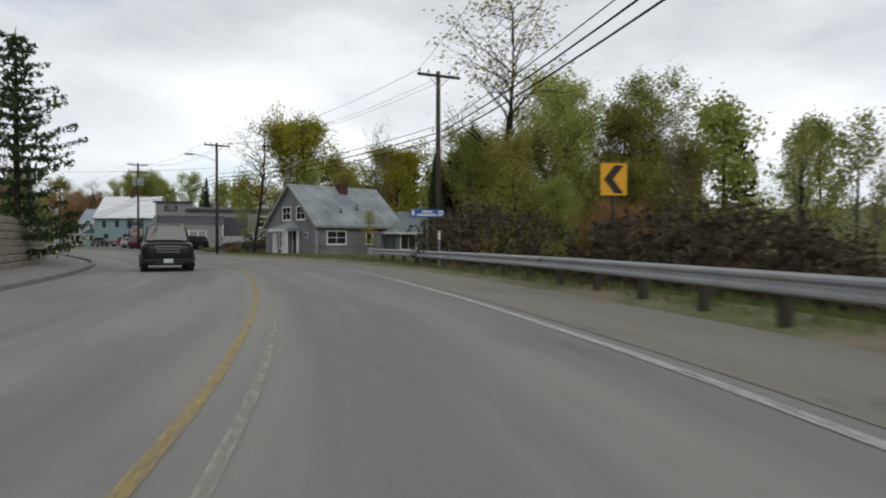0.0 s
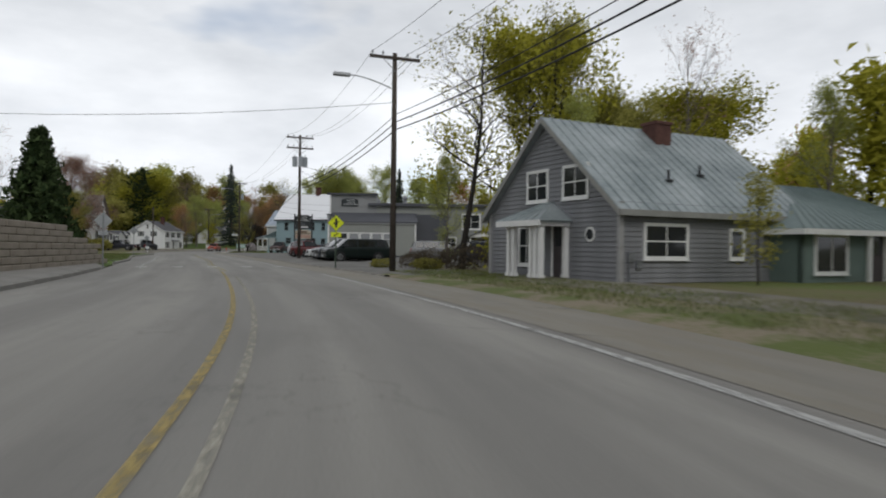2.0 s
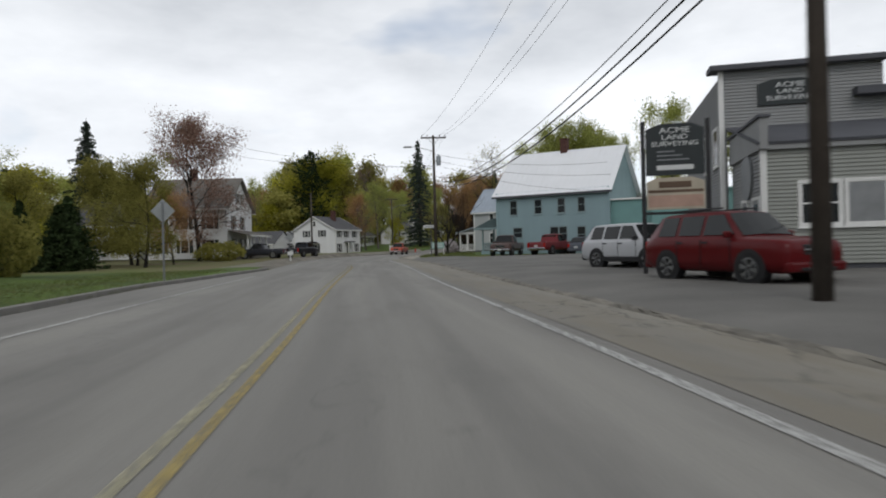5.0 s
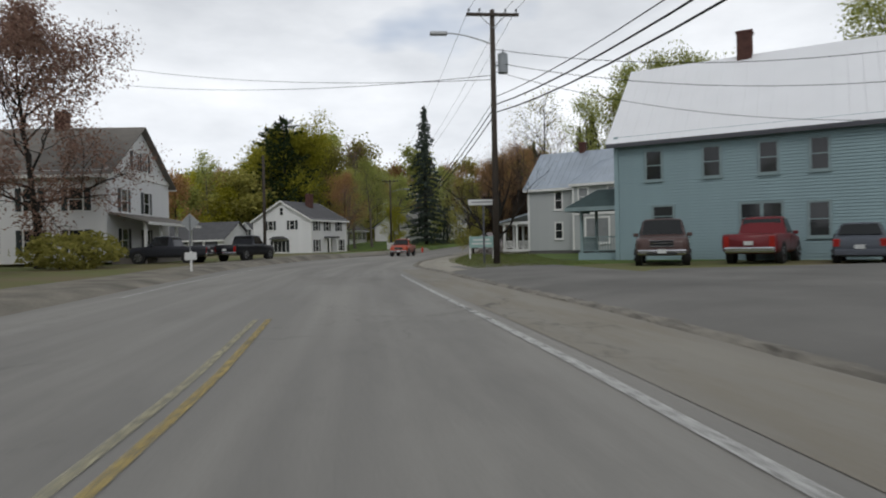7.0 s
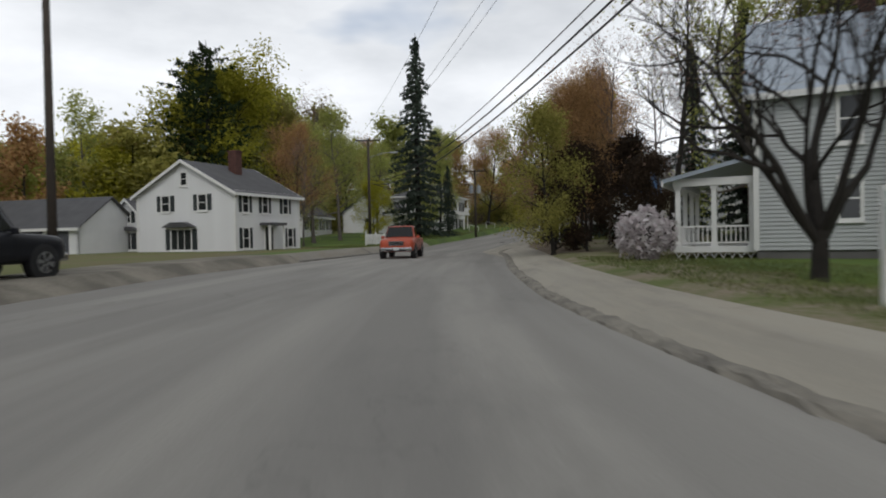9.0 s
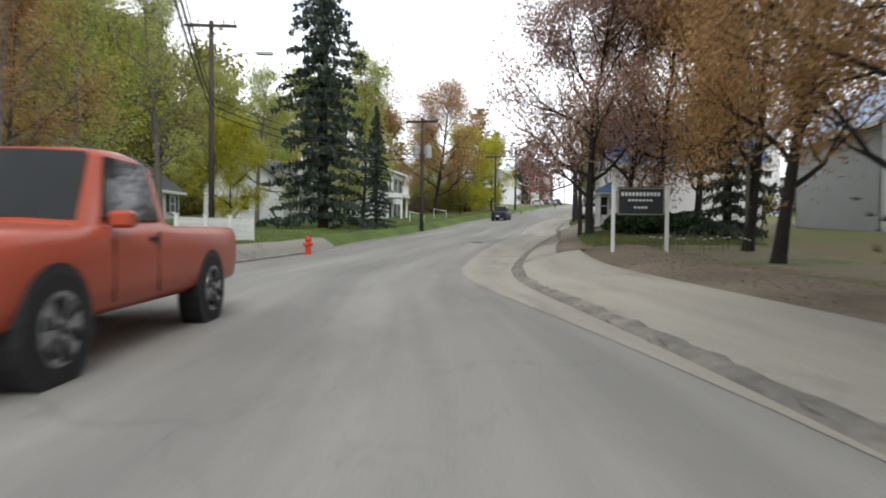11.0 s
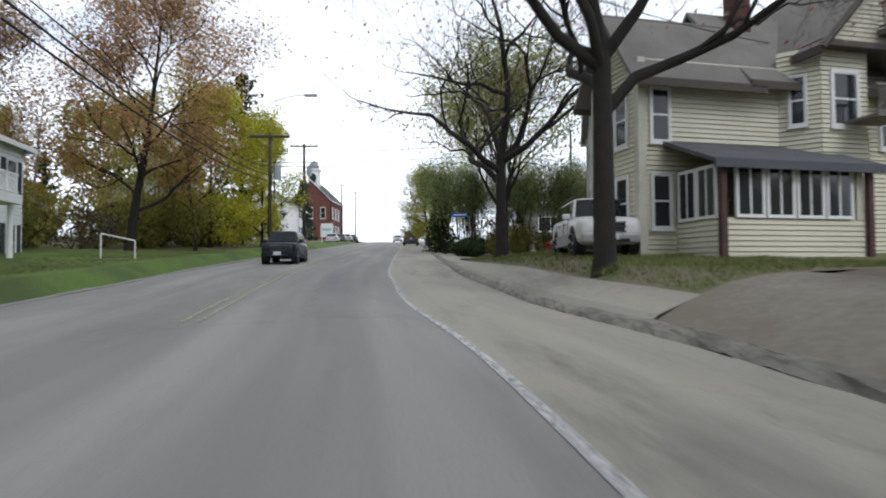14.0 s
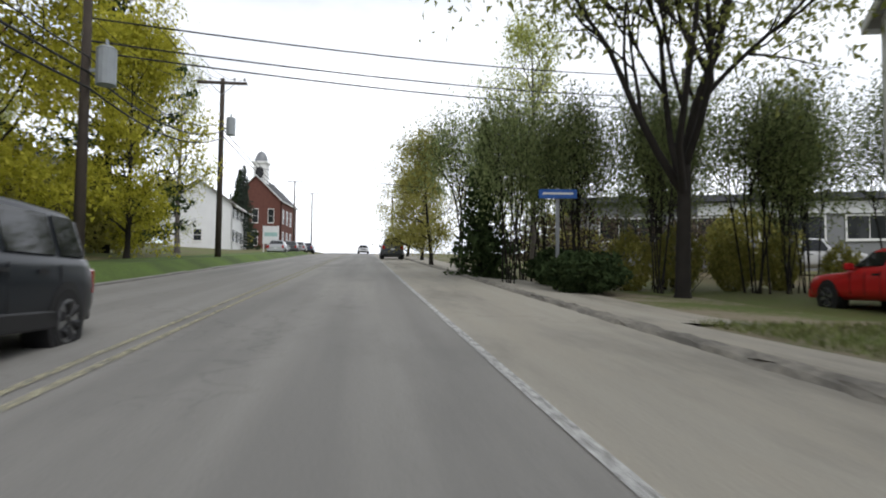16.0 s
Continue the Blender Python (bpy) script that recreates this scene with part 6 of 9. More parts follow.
# ---- paints of the buildings ----
GREY_SIDING = mat("grey_stained_siding", (0.255, 0.26, 0.27), 0.9, 0.3, 0.9, 0.004, second=(0.16, 0.162, 0.17), fine=14.0)
GREEN_WALL = mat("faded_green_wall", (0.16, 0.215, 0.195), 0.85, 0.25, 1.0)
METAL_ROOF = mat("weathered_metal_roof", (0.44, 0.48, 0.49), 0.42, 0.35, 0.7, metal=0.35, second=(0.19, 0.23, 0.235), fine=6.0)
ROOF_GREEN = mat("green_roof_sheet", (0.20, 0.255, 0.25), 0.55, 0.3, 0.6, metal=0.2, fine=6.0)
ACME_SIDING = mat("sage_vinyl_siding", (0.30, 0.31, 0.285), 0.7, 0.12, 1.0)
ACME_UPPER = mat("pale_grey_siding", (0.28, 0.285, 0.285), 0.7, 0.12, 1.0)
DARK_FASCIA = mat("dark_grey_fascia", (0.085, 0.088, 0.10), 0.7, 0.2, 1.0)
SHINGLE = mat("dark_asphalt_shingle", (0.10, 0.10, 0.105), 0.9, 0.3, 1.2, 0.01, island=0.25, fine=20.0)
SHINGLE_BROWN = mat("brown_grey_shingle", (0.20, 0.185, 0.165), 0.9, 0.3, 1.2, 0.01, fine=20.0)
TEAL_SIDING = mat("pale_teal_siding", (0.27, 0.375, 0.40), 0.75, 0.15, 0.8)
TEAL_PLAIN = mat("green_teal_wall", (0.19, 0.35, 0.34), 0.75, 0.15, 0.8)
WHITE_ROOF = mat("white_metal_roof", (0.82, 0.83, 0.85), 0.35, 0.06, 0.6)
PALE_SIDING = mat("pale_grey_white_siding", (0.46, 0.48, 0.48), 0.75, 0.12, 0.8)
WHITE_SIDING = mat("white_clapboard", (0.78, 0.785, 0.785), 0.7, 0.12, 0.8)
CREAM_SIDING = mat("cream_yellow_clapboard", (0.63, 0.60, 0.47), 0.75, 0.14, 0.8)
BLUE_ROOF = mat("blue_metal_roof", (0.09, 0.19, 0.36), 0.35, 0.25, 0.8, metal=0.2)
PALE_ROOF = mat("blue_grey_metal_roof", (0.44, 0.50, 0.57), 0.35, 0.25, 0.6, metal=0.4, fine=5.0)
SHUTTER = mat("black_green_shutter", (0.02, 0.028, 0.028), 0.6)
DARK_DOOR = mat("dark_door", (0.05, 0.04, 0.042), 0.6)
WHITE_DOOR = mat("white_door", (0.62, 0.62, 0.60), 0.6)
STONE = mat("grey_granite", (0.165, 0.158, 0.143), 0.9, 0.35, 1.2, 0.02, island=0.2)
BLOCK = mat("tan_wall_block", (0.27, 0.235, 0.19), 0.9, 0.3, 1.6, 0.02, island=0.2)
SIGN_DARK = mat("dark_green_sign", (0.025, 0.032, 0.034), 0.5)
SIGN_CREAM = mat("cream_sign_board", (0.52, 0.46, 0.36), 0.7)
SIGN_WHITE = mat("white_sign_face", (0.66, 0.67, 0.66), 0.55, 0.1)
SIGN_BLUE = mat("blue_sign_face", (0.03, 0.12, 0.42), 0.5)
SIGN_YELLOW = mat("fluorescent_yellow_green", (0.72, 0.80, 0.02), 0.5, 0.08)
SIGN_ORANGE = mat("amber_sign_face", (0.80, 0.40, 0.01), 0.5, 0.08)
SIGN_BACK = mat("bare_aluminium_sign_back", (0.34, 0.355, 0.36), 0.5, 0.2, metal=0.4)
SIGN_TEAL = mat("pale_teal_sign", (0.33, 0.50, 0.47), 0.6)
HYDRANT_RED = mat("hydrant_red", (0.55, 0.05, 0.02), 0.45, 0.2)
FOUNDATION = mat("grey_foundation", (0.16, 0.155, 0.15), 0.9, 0.3, 1.0)
DECK = mat("weathered_deck", (0.20, 0.18, 0.16), 0.9, 0.3, 2.0)


def base_wall(house, pts, z0, z1, material=None):
    """A foundation strip under walls."""
    for a, b in zip(pts, pts[1:]):
        L = math.hypot(b[0] - a[0], b[1] - a[1])
        f = part("foundation", boxes((0, L, 0.03, 0.22, z0, z1)), material or FOUNDATION, house)
        f.matrix_basis = wall_frame(a, b)


def grey_house():
    """Grey gabled house with a metal roof, a small porch and a low green annex."""
    ox, oy = -16.13, 60.39
    h = thing("house", "grey clapboard house with a weathered metal roof and white porch", "house", heading(ox, oy, 0, 0.69, -0.724))
    W, D, ze, zr = 8.1, 9.0, 2.75, 6.15
    fl, fr, br, bl = (0, 0), (W, 0), (W, D), (0, D)
    wall(h, fl, fr, -0.1, ze, GREY_SIDING, 0.17, (W / 2, zr - 0.12))
    wall(h, fr, br, -0.1, ze, GREY_SIDING, 0.17)
    wall(h, br, bl, -0.1, ze, GREY_SIDING, 0.0, (W / 2, zr - 0.12))
    wall(h, bl, fl, -0.1, ze, GREY_SIDING, 0.17)
    corner_boards(h, [fl, fr, br], -0.1, ze, mat("grey_trim", (0.36, 0.36, 0.35), 0.8))
    gable_roof(h, 0, W, 0, D, ze, zr, METAL_ROOF, "y", 0.32, 0.42, DARK_TRIM)
    window(h, fl, fr, 2.85, 4.1, 3.05, 4.12, lites=(2, 2))
    window(h, fl, fr, 5.15, 6.45, 3.05, 4.12, lites=(2, 2))
    window(h, fr, br, 1.05, 2.9, 0.95, 2.0, lites=(2, 2))
    window(h, fr, br, 5.1, 5.7, 0.95, 1.9, lites=(1, 1))
    door(h, fl, fr, 4.55, 5.35, 0.15, 2.1, DARK_DOOR)
    window(h, fl, fr, 2.3, 3.3, 0.6, 2.0, lites=(2, 2))
    # eight-sided window
    o = bmesh.new()
    bmesh.ops.create_cone(o, cap_ends=True, segments=8, radius1=0.27, radius2=0.27, depth=0.08, matrix=pose(6.65, -0.03, 1.70, 90, 0, 0) @ pose(0, 0, 0, 0, 0, 22.5))
    ow = part("octagon_window", o, TRIM, h, "eight-sided white window frame")
    o = bmesh.new()
    bmesh.ops.create_cone(o, cap_ends=True, segments=8, radius1=0.19, radius2=0.19, depth=0.02, matrix=pose(6.65, -0.075, 1.70, 90, 0, 0) @ pose(0, 0, 0, 0, 0, 22.5))
    part("pane", o, GLASS, ow)
    # porch
    part("porch_floor", boxes((3.05, 5.45, -1.32, 0, -0.1, 0.15)), DECK, h)
    posts(h, [(3.3, -1.18), (3.64, -1.18), (4.78, -1.18), (5.06, -1.18), (5.36, -1.18), (5.36, -0.12)], 0.15, 2.08, 0.08, TRIM)
    part("porch_beam", boxes((3.15, 5.5, -1.28, -1.10, 2.0, 2.2), (3.15, 3.3, -1.10, 0, 2.0, 2.2), (5.35, 5.5, -1.10, 0, 2.0, 2.2)), TRIM, h)
    slope(h, (2.78, -1.45, 2.2), (5.66, -1.45, 2.2), (3.95, -0.02, 2.93), (4.5, -0.02, 2.93), METAL_ROOF, 0.42, fascia=TRIM)
    slope(h, (2.78, -0.02, 2.2), (2.78, -1.45, 2.2), (3.95, -0.02, 2.93), (3.95, -0.02, 2.93), METAL_ROOF)
    slope(h, (5.66, -1.45, 2.2), (5.66, -0.02, 2.2), (4.5, -0.02, 2.93), (4.5, -0.02, 2.93), METAL_ROOF)
    chimney(h, W / 2 + 0.5, 5.0, 5.0, 6.35, 0.8)
    for y, z in ((3.2, 1.1), (5.2, 1.5)):
        v = bmesh.new()
        x = W - z
        zz = ze + (zr - ze) * (W - x) / (W / 2)
        rod(v, (x, y, zz - 0.1), (x, y, zz + 0.42), 0.045)
        box(v, x - 0.12, x + 0.12, y - 0.12, y + 0.12, zz - 0.05, zz + 0.06)
        part("roof_vent", v, BLACK, h)
    mt = boxes((W, W + 0.14, 0.25, 0.5, 0.75, 1.1), (W, W + 0.12, 0.62, 0.85, 0.55, 0.85), (W, W + 0.1, 0.3, 0.36, 0.1, 0.8))
    part("meter_box", soften(mt, 0.015), STEEL_GREY, h, "grey electricity meters")
    # low green annex
    a0, a1, b0, b1 = 2.4, W + 1.3, 7.2, 17.0
    p, q, r, s = (a0, b0), (a1, b0), (a1, b1), (a0, b1)
    wall(h, p, q, -0.2, 2.0, GREEN_WALL)
    wall(h, q, r, -0.2, 2.0, GREEN_WALL, 0.0)
    wall(h, r, s, -0.2, 2.0, GREEN_WALL)
    hip_roof(h, a0, a1, b0, b1, 2.0, 4.0, ROOF_GREEN, 0.4, 0.5, TRIM)
    window(h, q, r, 0.75, 2.5, 0.45, 1.75, lites=(2, 1))
    door(h, q, r, 3.9, 4.8, 0.0, 1.9, DARK_DOOR)
    window(h, q, r, 5.2, 6.4, 0.45, 1.75, lites=(1, 1))
    posts(h, [(a1 + 0.3, b0 + 3.5), (a1 + 0.3, b0 + 5.0), (a1 + 0.3, b0 + 6.6)], -0.2, 1.95, 0.06, TRIM)
    return h


DARK_TRIM = mat("weathered_trim", (0.30, 0.30, 0.28), 0.8)
grey_house()


def shop_row():
    """Sage-sided office row with a low shop front, a false front behind it and a long two-storey wing."""
    c, s = 0.943, 0.334
    h = thing("office_building", "sage-grey clapboard office row with a low shop front and long wing", "building", heading(-41.93, 96.12, 0, c, s))
    # low front block: x 0..9.2
    W, D = 9.25, 4.4
    fl, fr, br, bl = (0, 0), (W, 0), (W, D), (0, D)
    z0, z1 = 0.35, 3.75
    base_wall(h, [bl, fl, fr, br], -0.2, z0 + 0.02, DARK_FASCIA)
    wall(h, fl, fr, z0, z1, ACME_SIDING, 0.115)
    wall(h, fr, br, z0, z1, ACME_SIDING, 0.115)
    wall(h, bl, fl, z0, z1, ACME_UPPER, 0.115)
    corner_boards(h, [fl, fr], z0, z1, TRIM)
    part("fascia", boxes((-0.15, W + 0.15, -0.15, 0.06, 3.72, 3.95)), ACME_UPPER, h)
    slope(h, (-0.2, -0.2, 3.95), (W + 0.2, -0.2, 3.95), (-0.2, 4.4, 5.15), (W + 0.2, 4.4, 5.15), DARK_FASCIA, 0.0)
    for i in range(5):
        x = 1.0 + i * 1.215
        window(h, fl, fr, x, x + 0.98, 1.52, 2.70, lites=(1, 2) if i in (0, 4) else (1, 1), glass=GLASS_CURT if i else GLASS, casing=0.10)
    # false front, set back
    oy = 4.4
    part("side_parapet", boxes((-0.12, 0.1, -0.22, oy, 3.75, 4.66)), ACME_UPPER, h)
    part("parapet_cap", boxes((-0.2, 0.16, -0.28, oy, 4.66, 4.74)), DARK_FASCIA, h)
    A, B = (-0.35, oy), (4.85, oy)
    wall(h, A, B, 5.0, 7.15, ACME_UPPER, 0.115)
    wall(h, (-0.35, oy + 9), A, 0.3, 7.0, ACME_UPPER, 0.115)
    part("parapet_cap", boxes((-0.75, 4.95, oy - 0.35, oy + 0.5, 7.15, 7.33)), DARK_FASCIA, h)
    corner_boards(h, [A], 0.3, 7.15, TRIM)
    wall(h, B, (4.85, oy + 9), 4.8, 7.1, ACME_UPPER)
    # long wing
    P, Q = (4.85, oy), (33.0, oy)
    wall(h, P, Q, 0.3, 6.0, ACME_SIDING, 0.125)
    wall(h, Q, (33.0, oy + 9), 0.3, 6.0, ACME_SIDING)
    part("eave_band", boxes((3.9, 33.3, oy - 0.5, oy + 0.1, 5.95, 6.22)), DARK_FASCIA, h)
    slope(h, (3.9, oy - 0.5, 6.2), (33.3, oy - 0.5, 6.2), (3.9, oy + 9, 6.9), (33.3, oy + 9, 6.9), SHINGLE, 0.0)
    # solid dark box; its tone stands for the shade inside the stair recess
    part("lean_to", boxes((9.3, 12.9, oy - 2.2, oy, 0.0, 4.9)), DARK_FASCIA, h, "solid dark box standing in for the shaded stair recess")
    for u0, u1, za, zb in ((14.0, 15.9, 3.5, 5.05), (19.7, 21.6, 3.5, 5.05), (24.4, 26.3, 3.5, 5.05), (29.0, 30.8, 3.5, 5.05)):
        window(h, P, Q, u0 - 4.2, u1 - 4.2, za, zb, lites=(2, 2), casing=0.14)
    for u0, u1, za, zb in ((19.7, 21.6, 0.9, 2.35), (24.6, 26.4, 0.9, 2.35), (12.1, 13.2, 1.4, 2.4)):
        window(h, P, Q, u0 - 4.2, u1 - 4.2, za, zb, lites=(2, 2), casing=0.14)
    # gabled door hood
    door(h, P, Q, 11.5, 12.6, 0.2, 2.3, DARK_DOOR)
    hood = boxes((15.35, 15.5, oy - 1.6, oy - 1.45, 0.1, 2.5), (18.1, 18.25, oy - 1.6, oy - 1.45, 0.1, 2.5))
    part("hood_post", hood, TRIM, h)
    for sgn in (-1, 1):
        slope(h, (16.8 + sgn * 1.75, oy - 1.9 if sgn > 0 else oy, 2.55), (16.8 + sgn * 1.75, oy if sgn > 0 else oy - 1.9, 2.55), (16.8, oy - 1.9 if sgn > 0 else oy, 3.25), (16.8, oy if sgn > 0 else oy - 1.9, 3.25), SHINGLE, 0.0, name="hood_roof")
    part("hood_gable", prism(bmesh.new(), [(15.2, 2.5), (18.4, 2.5), (16.8, 3.15)], oy - 1.75, oy - 1.65), TRIM, h)
    # wall sign
    sg = part("wall_sign", prism(bmesh.new(), [(0.0, 0), (1.9, 0), (1.9, 0.75), (1.45, 0.9), (0.45, 0.9), (0.0, 0.75)], -0.08, 0.0), SIGN_DARK, h, "dark sign board with white letters")
    sg.matrix_basis = Matrix.Translation((0.86, oy - 0.03, 5.84))
    for k, (tx, z, wd, sz) in enumerate((("ACME", 0.68, 0.95, 0.26), ("LAND", 0.45, 0.85, 0.22), ("SURVEYING", 0.22, 1.55, 0.24))):
        words("letters", tx, sz, SIGN_WHITE, sg, pose(1.05, -0.085, z, 90), wd)
    # round plaque and doors on the road-side wall
    e0, e1 = (-0.35, oy + 9), A
    door(h, bl, fl, 1.7, 2.5, 0.4, 2.3, ACME_UPPER)
    door(h, bl, fl, 3.25, 4.05, 0.4, 2.3, ACME_UPPER)
    pl = bmesh.new()
    bmesh.ops.create_cone(pl, cap_ends=True, segments=20, radius1=0.75, radius2=0.75, depth=0.08, matrix=pose(-0.06, 1.9, 3.1, 0, 90, 0))
    part("round_plaque", pl, STEEL_GREY, h, "round dark metal wall plaque")
    window(h, e0, e1, 5.4, 6.2, 3.9, 5.2, lites=(1, 2))
    window(h, e0, e1, 7.6, 8.4, 3.9, 5.2, lites=(1, 2))
    vn = bmesh.new()
    rod(vn, (8.0, oy + 3, 6.3), (8.0, oy + 3, 6.9), 0.22, 0.22, 12)
    bmesh.ops.create_uvsphere(vn, u_segments=12, v_segments=8, radius=0.32, matrix=Matrix.Translation((8.0, oy + 3, 7.05)))
    part("roof_ventilator", vn, STEEL_GREY, h)
    return h


shop_row()


def pylon_sign():
    s = thing("pylon_sign", "tall two-post shop sign with dark and cream boards", "sign", heading(-44.85, 94.3, 0.1, 0.943, 0.334))
    for x in (-0.08, 1.72):
        part("post", boxes((x - 0.06, x + 0.06, -0.06, 0.06, -0.2, 4.55)), BLACK, s)
    a = part("upper_board", prism(bmesh.new(), [(0, 2.95), (1.62, 2.95), (1.62, 4.3), (1.25, 4.45), (0.4, 4.45), (0, 4.3)], -0.05, 0.05), SIGN_DARK, s)
    for tx, z, wd, sz in (("ACME", 4.25, 0.85, 0.24), ("LAND", 4.05, 0.72, 0.2), ("SURVEYING", 3.86, 1.3, 0.2)):
        words("letters", tx, sz, SIGN_WHITE, a, pose(0.81, -0.056, z, 90), wd)
    part("number_bar", boxes((0.3, 1.32, -0.058, -0.052, 3.10, 3.24)), SIGN_WHITE, a)
    for k in range(3):
        part("text_bar", boxes((0.3, 1.2 - 0.2 * k, -0.058, -0.052, 3.38 + k * 0.12, 3.42 + k * 0.12)), STEEL_GREY, a)
    b = part("lower_board", prism(bmesh.new(), [(0, 1.95), (1.62, 1.95), (1.62, 2.75), (1.3, 2.88), (0.3, 2.88), (0, 2.75)], -0.05, 0.05), SIGN_CREAM, s)
    part("name_scroll", soften(boxes((0.35, 1.25, -0.058, -0.052, 2.58, 2.76)), 0.002), BROWN_BAR, b)
    part("text_bar", boxes((0.05, 1.57, -0.058, -0.052, 2.44, 2.52)), BROWN_BAR, b)
    part("text_bar", boxes((0.05, 1.57, -0.058, -0.052, 2.02, 2.36)), mat("pink_board", (0.50, 0.33, 0.26), 0.7), b)
    part("cross_rail", boxes((-0.08, 1.72, -0.03, 0.03, 1.8, 1.88)), BLACK, s)
    return s


BROWN_BAR = mat("brown_lettering", (0.14, 0.09, 0.06), 0.7)
pylon_sign()


def teal_building():
    """Long pale teal building with a bright white metal roof."""
    h = thing("house", "long pale teal clapboard building with a bright white metal roof", "building", heading(-70.4, 133.2, 0, 1, 0.03))
    W, D, ze, zr = 11.3, 9.8, 6.25, 10.6
    fl, fr, br, bl = (0, 0), (W, 0), (W, D), (0, D)
    wall(h, fl, fr, 0.15, ze, TEAL_SIDING, 0.14)
    wall(h, fr, br, 0.15, ze, TEAL_SIDING, 0, (D / 2, zr - 0.15))
    wall(h, br, bl, 0.15, ze, TEAL_SIDING)
    wall(h, bl, fl, 0.15, ze, TEAL_SIDING, 0.14, (D / 2, zr - 0.15))
    corner_boards(h, [fl, fr], 0.15, ze, TEAL_SIDING, 0.16)
    gable_roof(h, 0, W, 0, D, ze, zr, WHITE_ROOF, "x", 0.4, 0.6, DARK_FASCIA)
    for u0, u1 in ((1.45, 2.15), (4.05, 4.75), (6.4, 7.1), (8.4, 9.05)):
        window(h, fl, fr, u0, u1, 4.05, 5.4, frame_mat=TEAL_TRIM)
    for u0, u1, za, zb in ((1.75, 2.65, 1.8, 2.75), (5.6, 6.4, 1.4, 2.7), (6.5, 7.25, 1.4, 2.7), (8.3, 9.05, 1.2, 2.65)):
        window(h, fl, fr, u0, u1, za, zb, frame_mat=TEAL_TRIM)
    window(h, bl, fl, 4.2, 4.8, 7.4, 8.5)
    window(h, bl, fl, 7.1, 7.7, 3.9, 5.2)
    window(h, bl, fl, 3.0, 3.6, 3.9, 5.2)
    chimney(h, 5.4, D / 2, 9.9, 11.8, 0.7)
    # small covered entry at the corner
    part("porch_floor", boxes((-2.2, 0, 0.5, 3.4, 0.0, 0.55)), TEAL_SIDING, h)
    posts(h, [(-2.05, 0.65), (-2.05, 3.2)], 0.55, 2.9, 0.07, TEAL_TRIM)
    balusters(h, (-2.1, 0.6), (-0.1, 0.6), 0.65, 1.4, TEAL_TRIM)
    balusters(h, (-2.1, 3.2), (-2.1, 0.7), 0.65, 1.4, TEAL_TRIM)
    slope(h, (-2.7, 0.0, 2.9), (0.1, 0.0, 2.9), (-1.6, 2.0, 3.9), (0.1, 2.0, 3.9), SHINGLE_GREEN, 0.0, fascia=TEAL_TRIM)
    slope(h, (-2.7, 4.0, 2.9), (-2.7, 0.0, 2.9), (-1.6, 2.0, 3.9), (-1.6, 2.0, 3.9), SHINGLE_GREEN, 0.0, fascia=TEAL_TRIM)
    slope(h, (0.1, 4.0, 2.9), (-2.7, 4.0, 2.9), (0.1, 2.0, 3.9), (-1.6, 2.0, 3.9), SHINGLE_GREEN, 0.0)
    door(h, bl, fl, 4.7, 5.6, 0.6, 2.6, WHITE_DOOR)
    # lower sheds on the far side
    part("shed_wall", boxes((11.3, 15.2, 0.6, 7.0, 0.1, 4.95)), TEAL_PLAIN, h)
    part("shed_roof", boxes((11.2, 15.4, 0.4, 7.2, 4.95, 5.1)), TRIM, h)
    part("shed_wall", boxes((15.2, 22.0, -0.4, 7.0, 0.1, 5.3)), TEAL_PLAIN, h)
    part("shed_roof", boxes((15.1, 22.2, -0.6, 7.2, 5.3, 5.45)), TEAL_PLAIN, h)
    return h


TEAL_TRIM = mat("teal_trim", (0.25, 0.33, 0.34), 0.7)
SHINGLE_GREEN = mat("dark_green_shingle", (0.045, 0.075, 0.075), 0.85, 0.3, 2.0, fine=15.0)
teal_building()


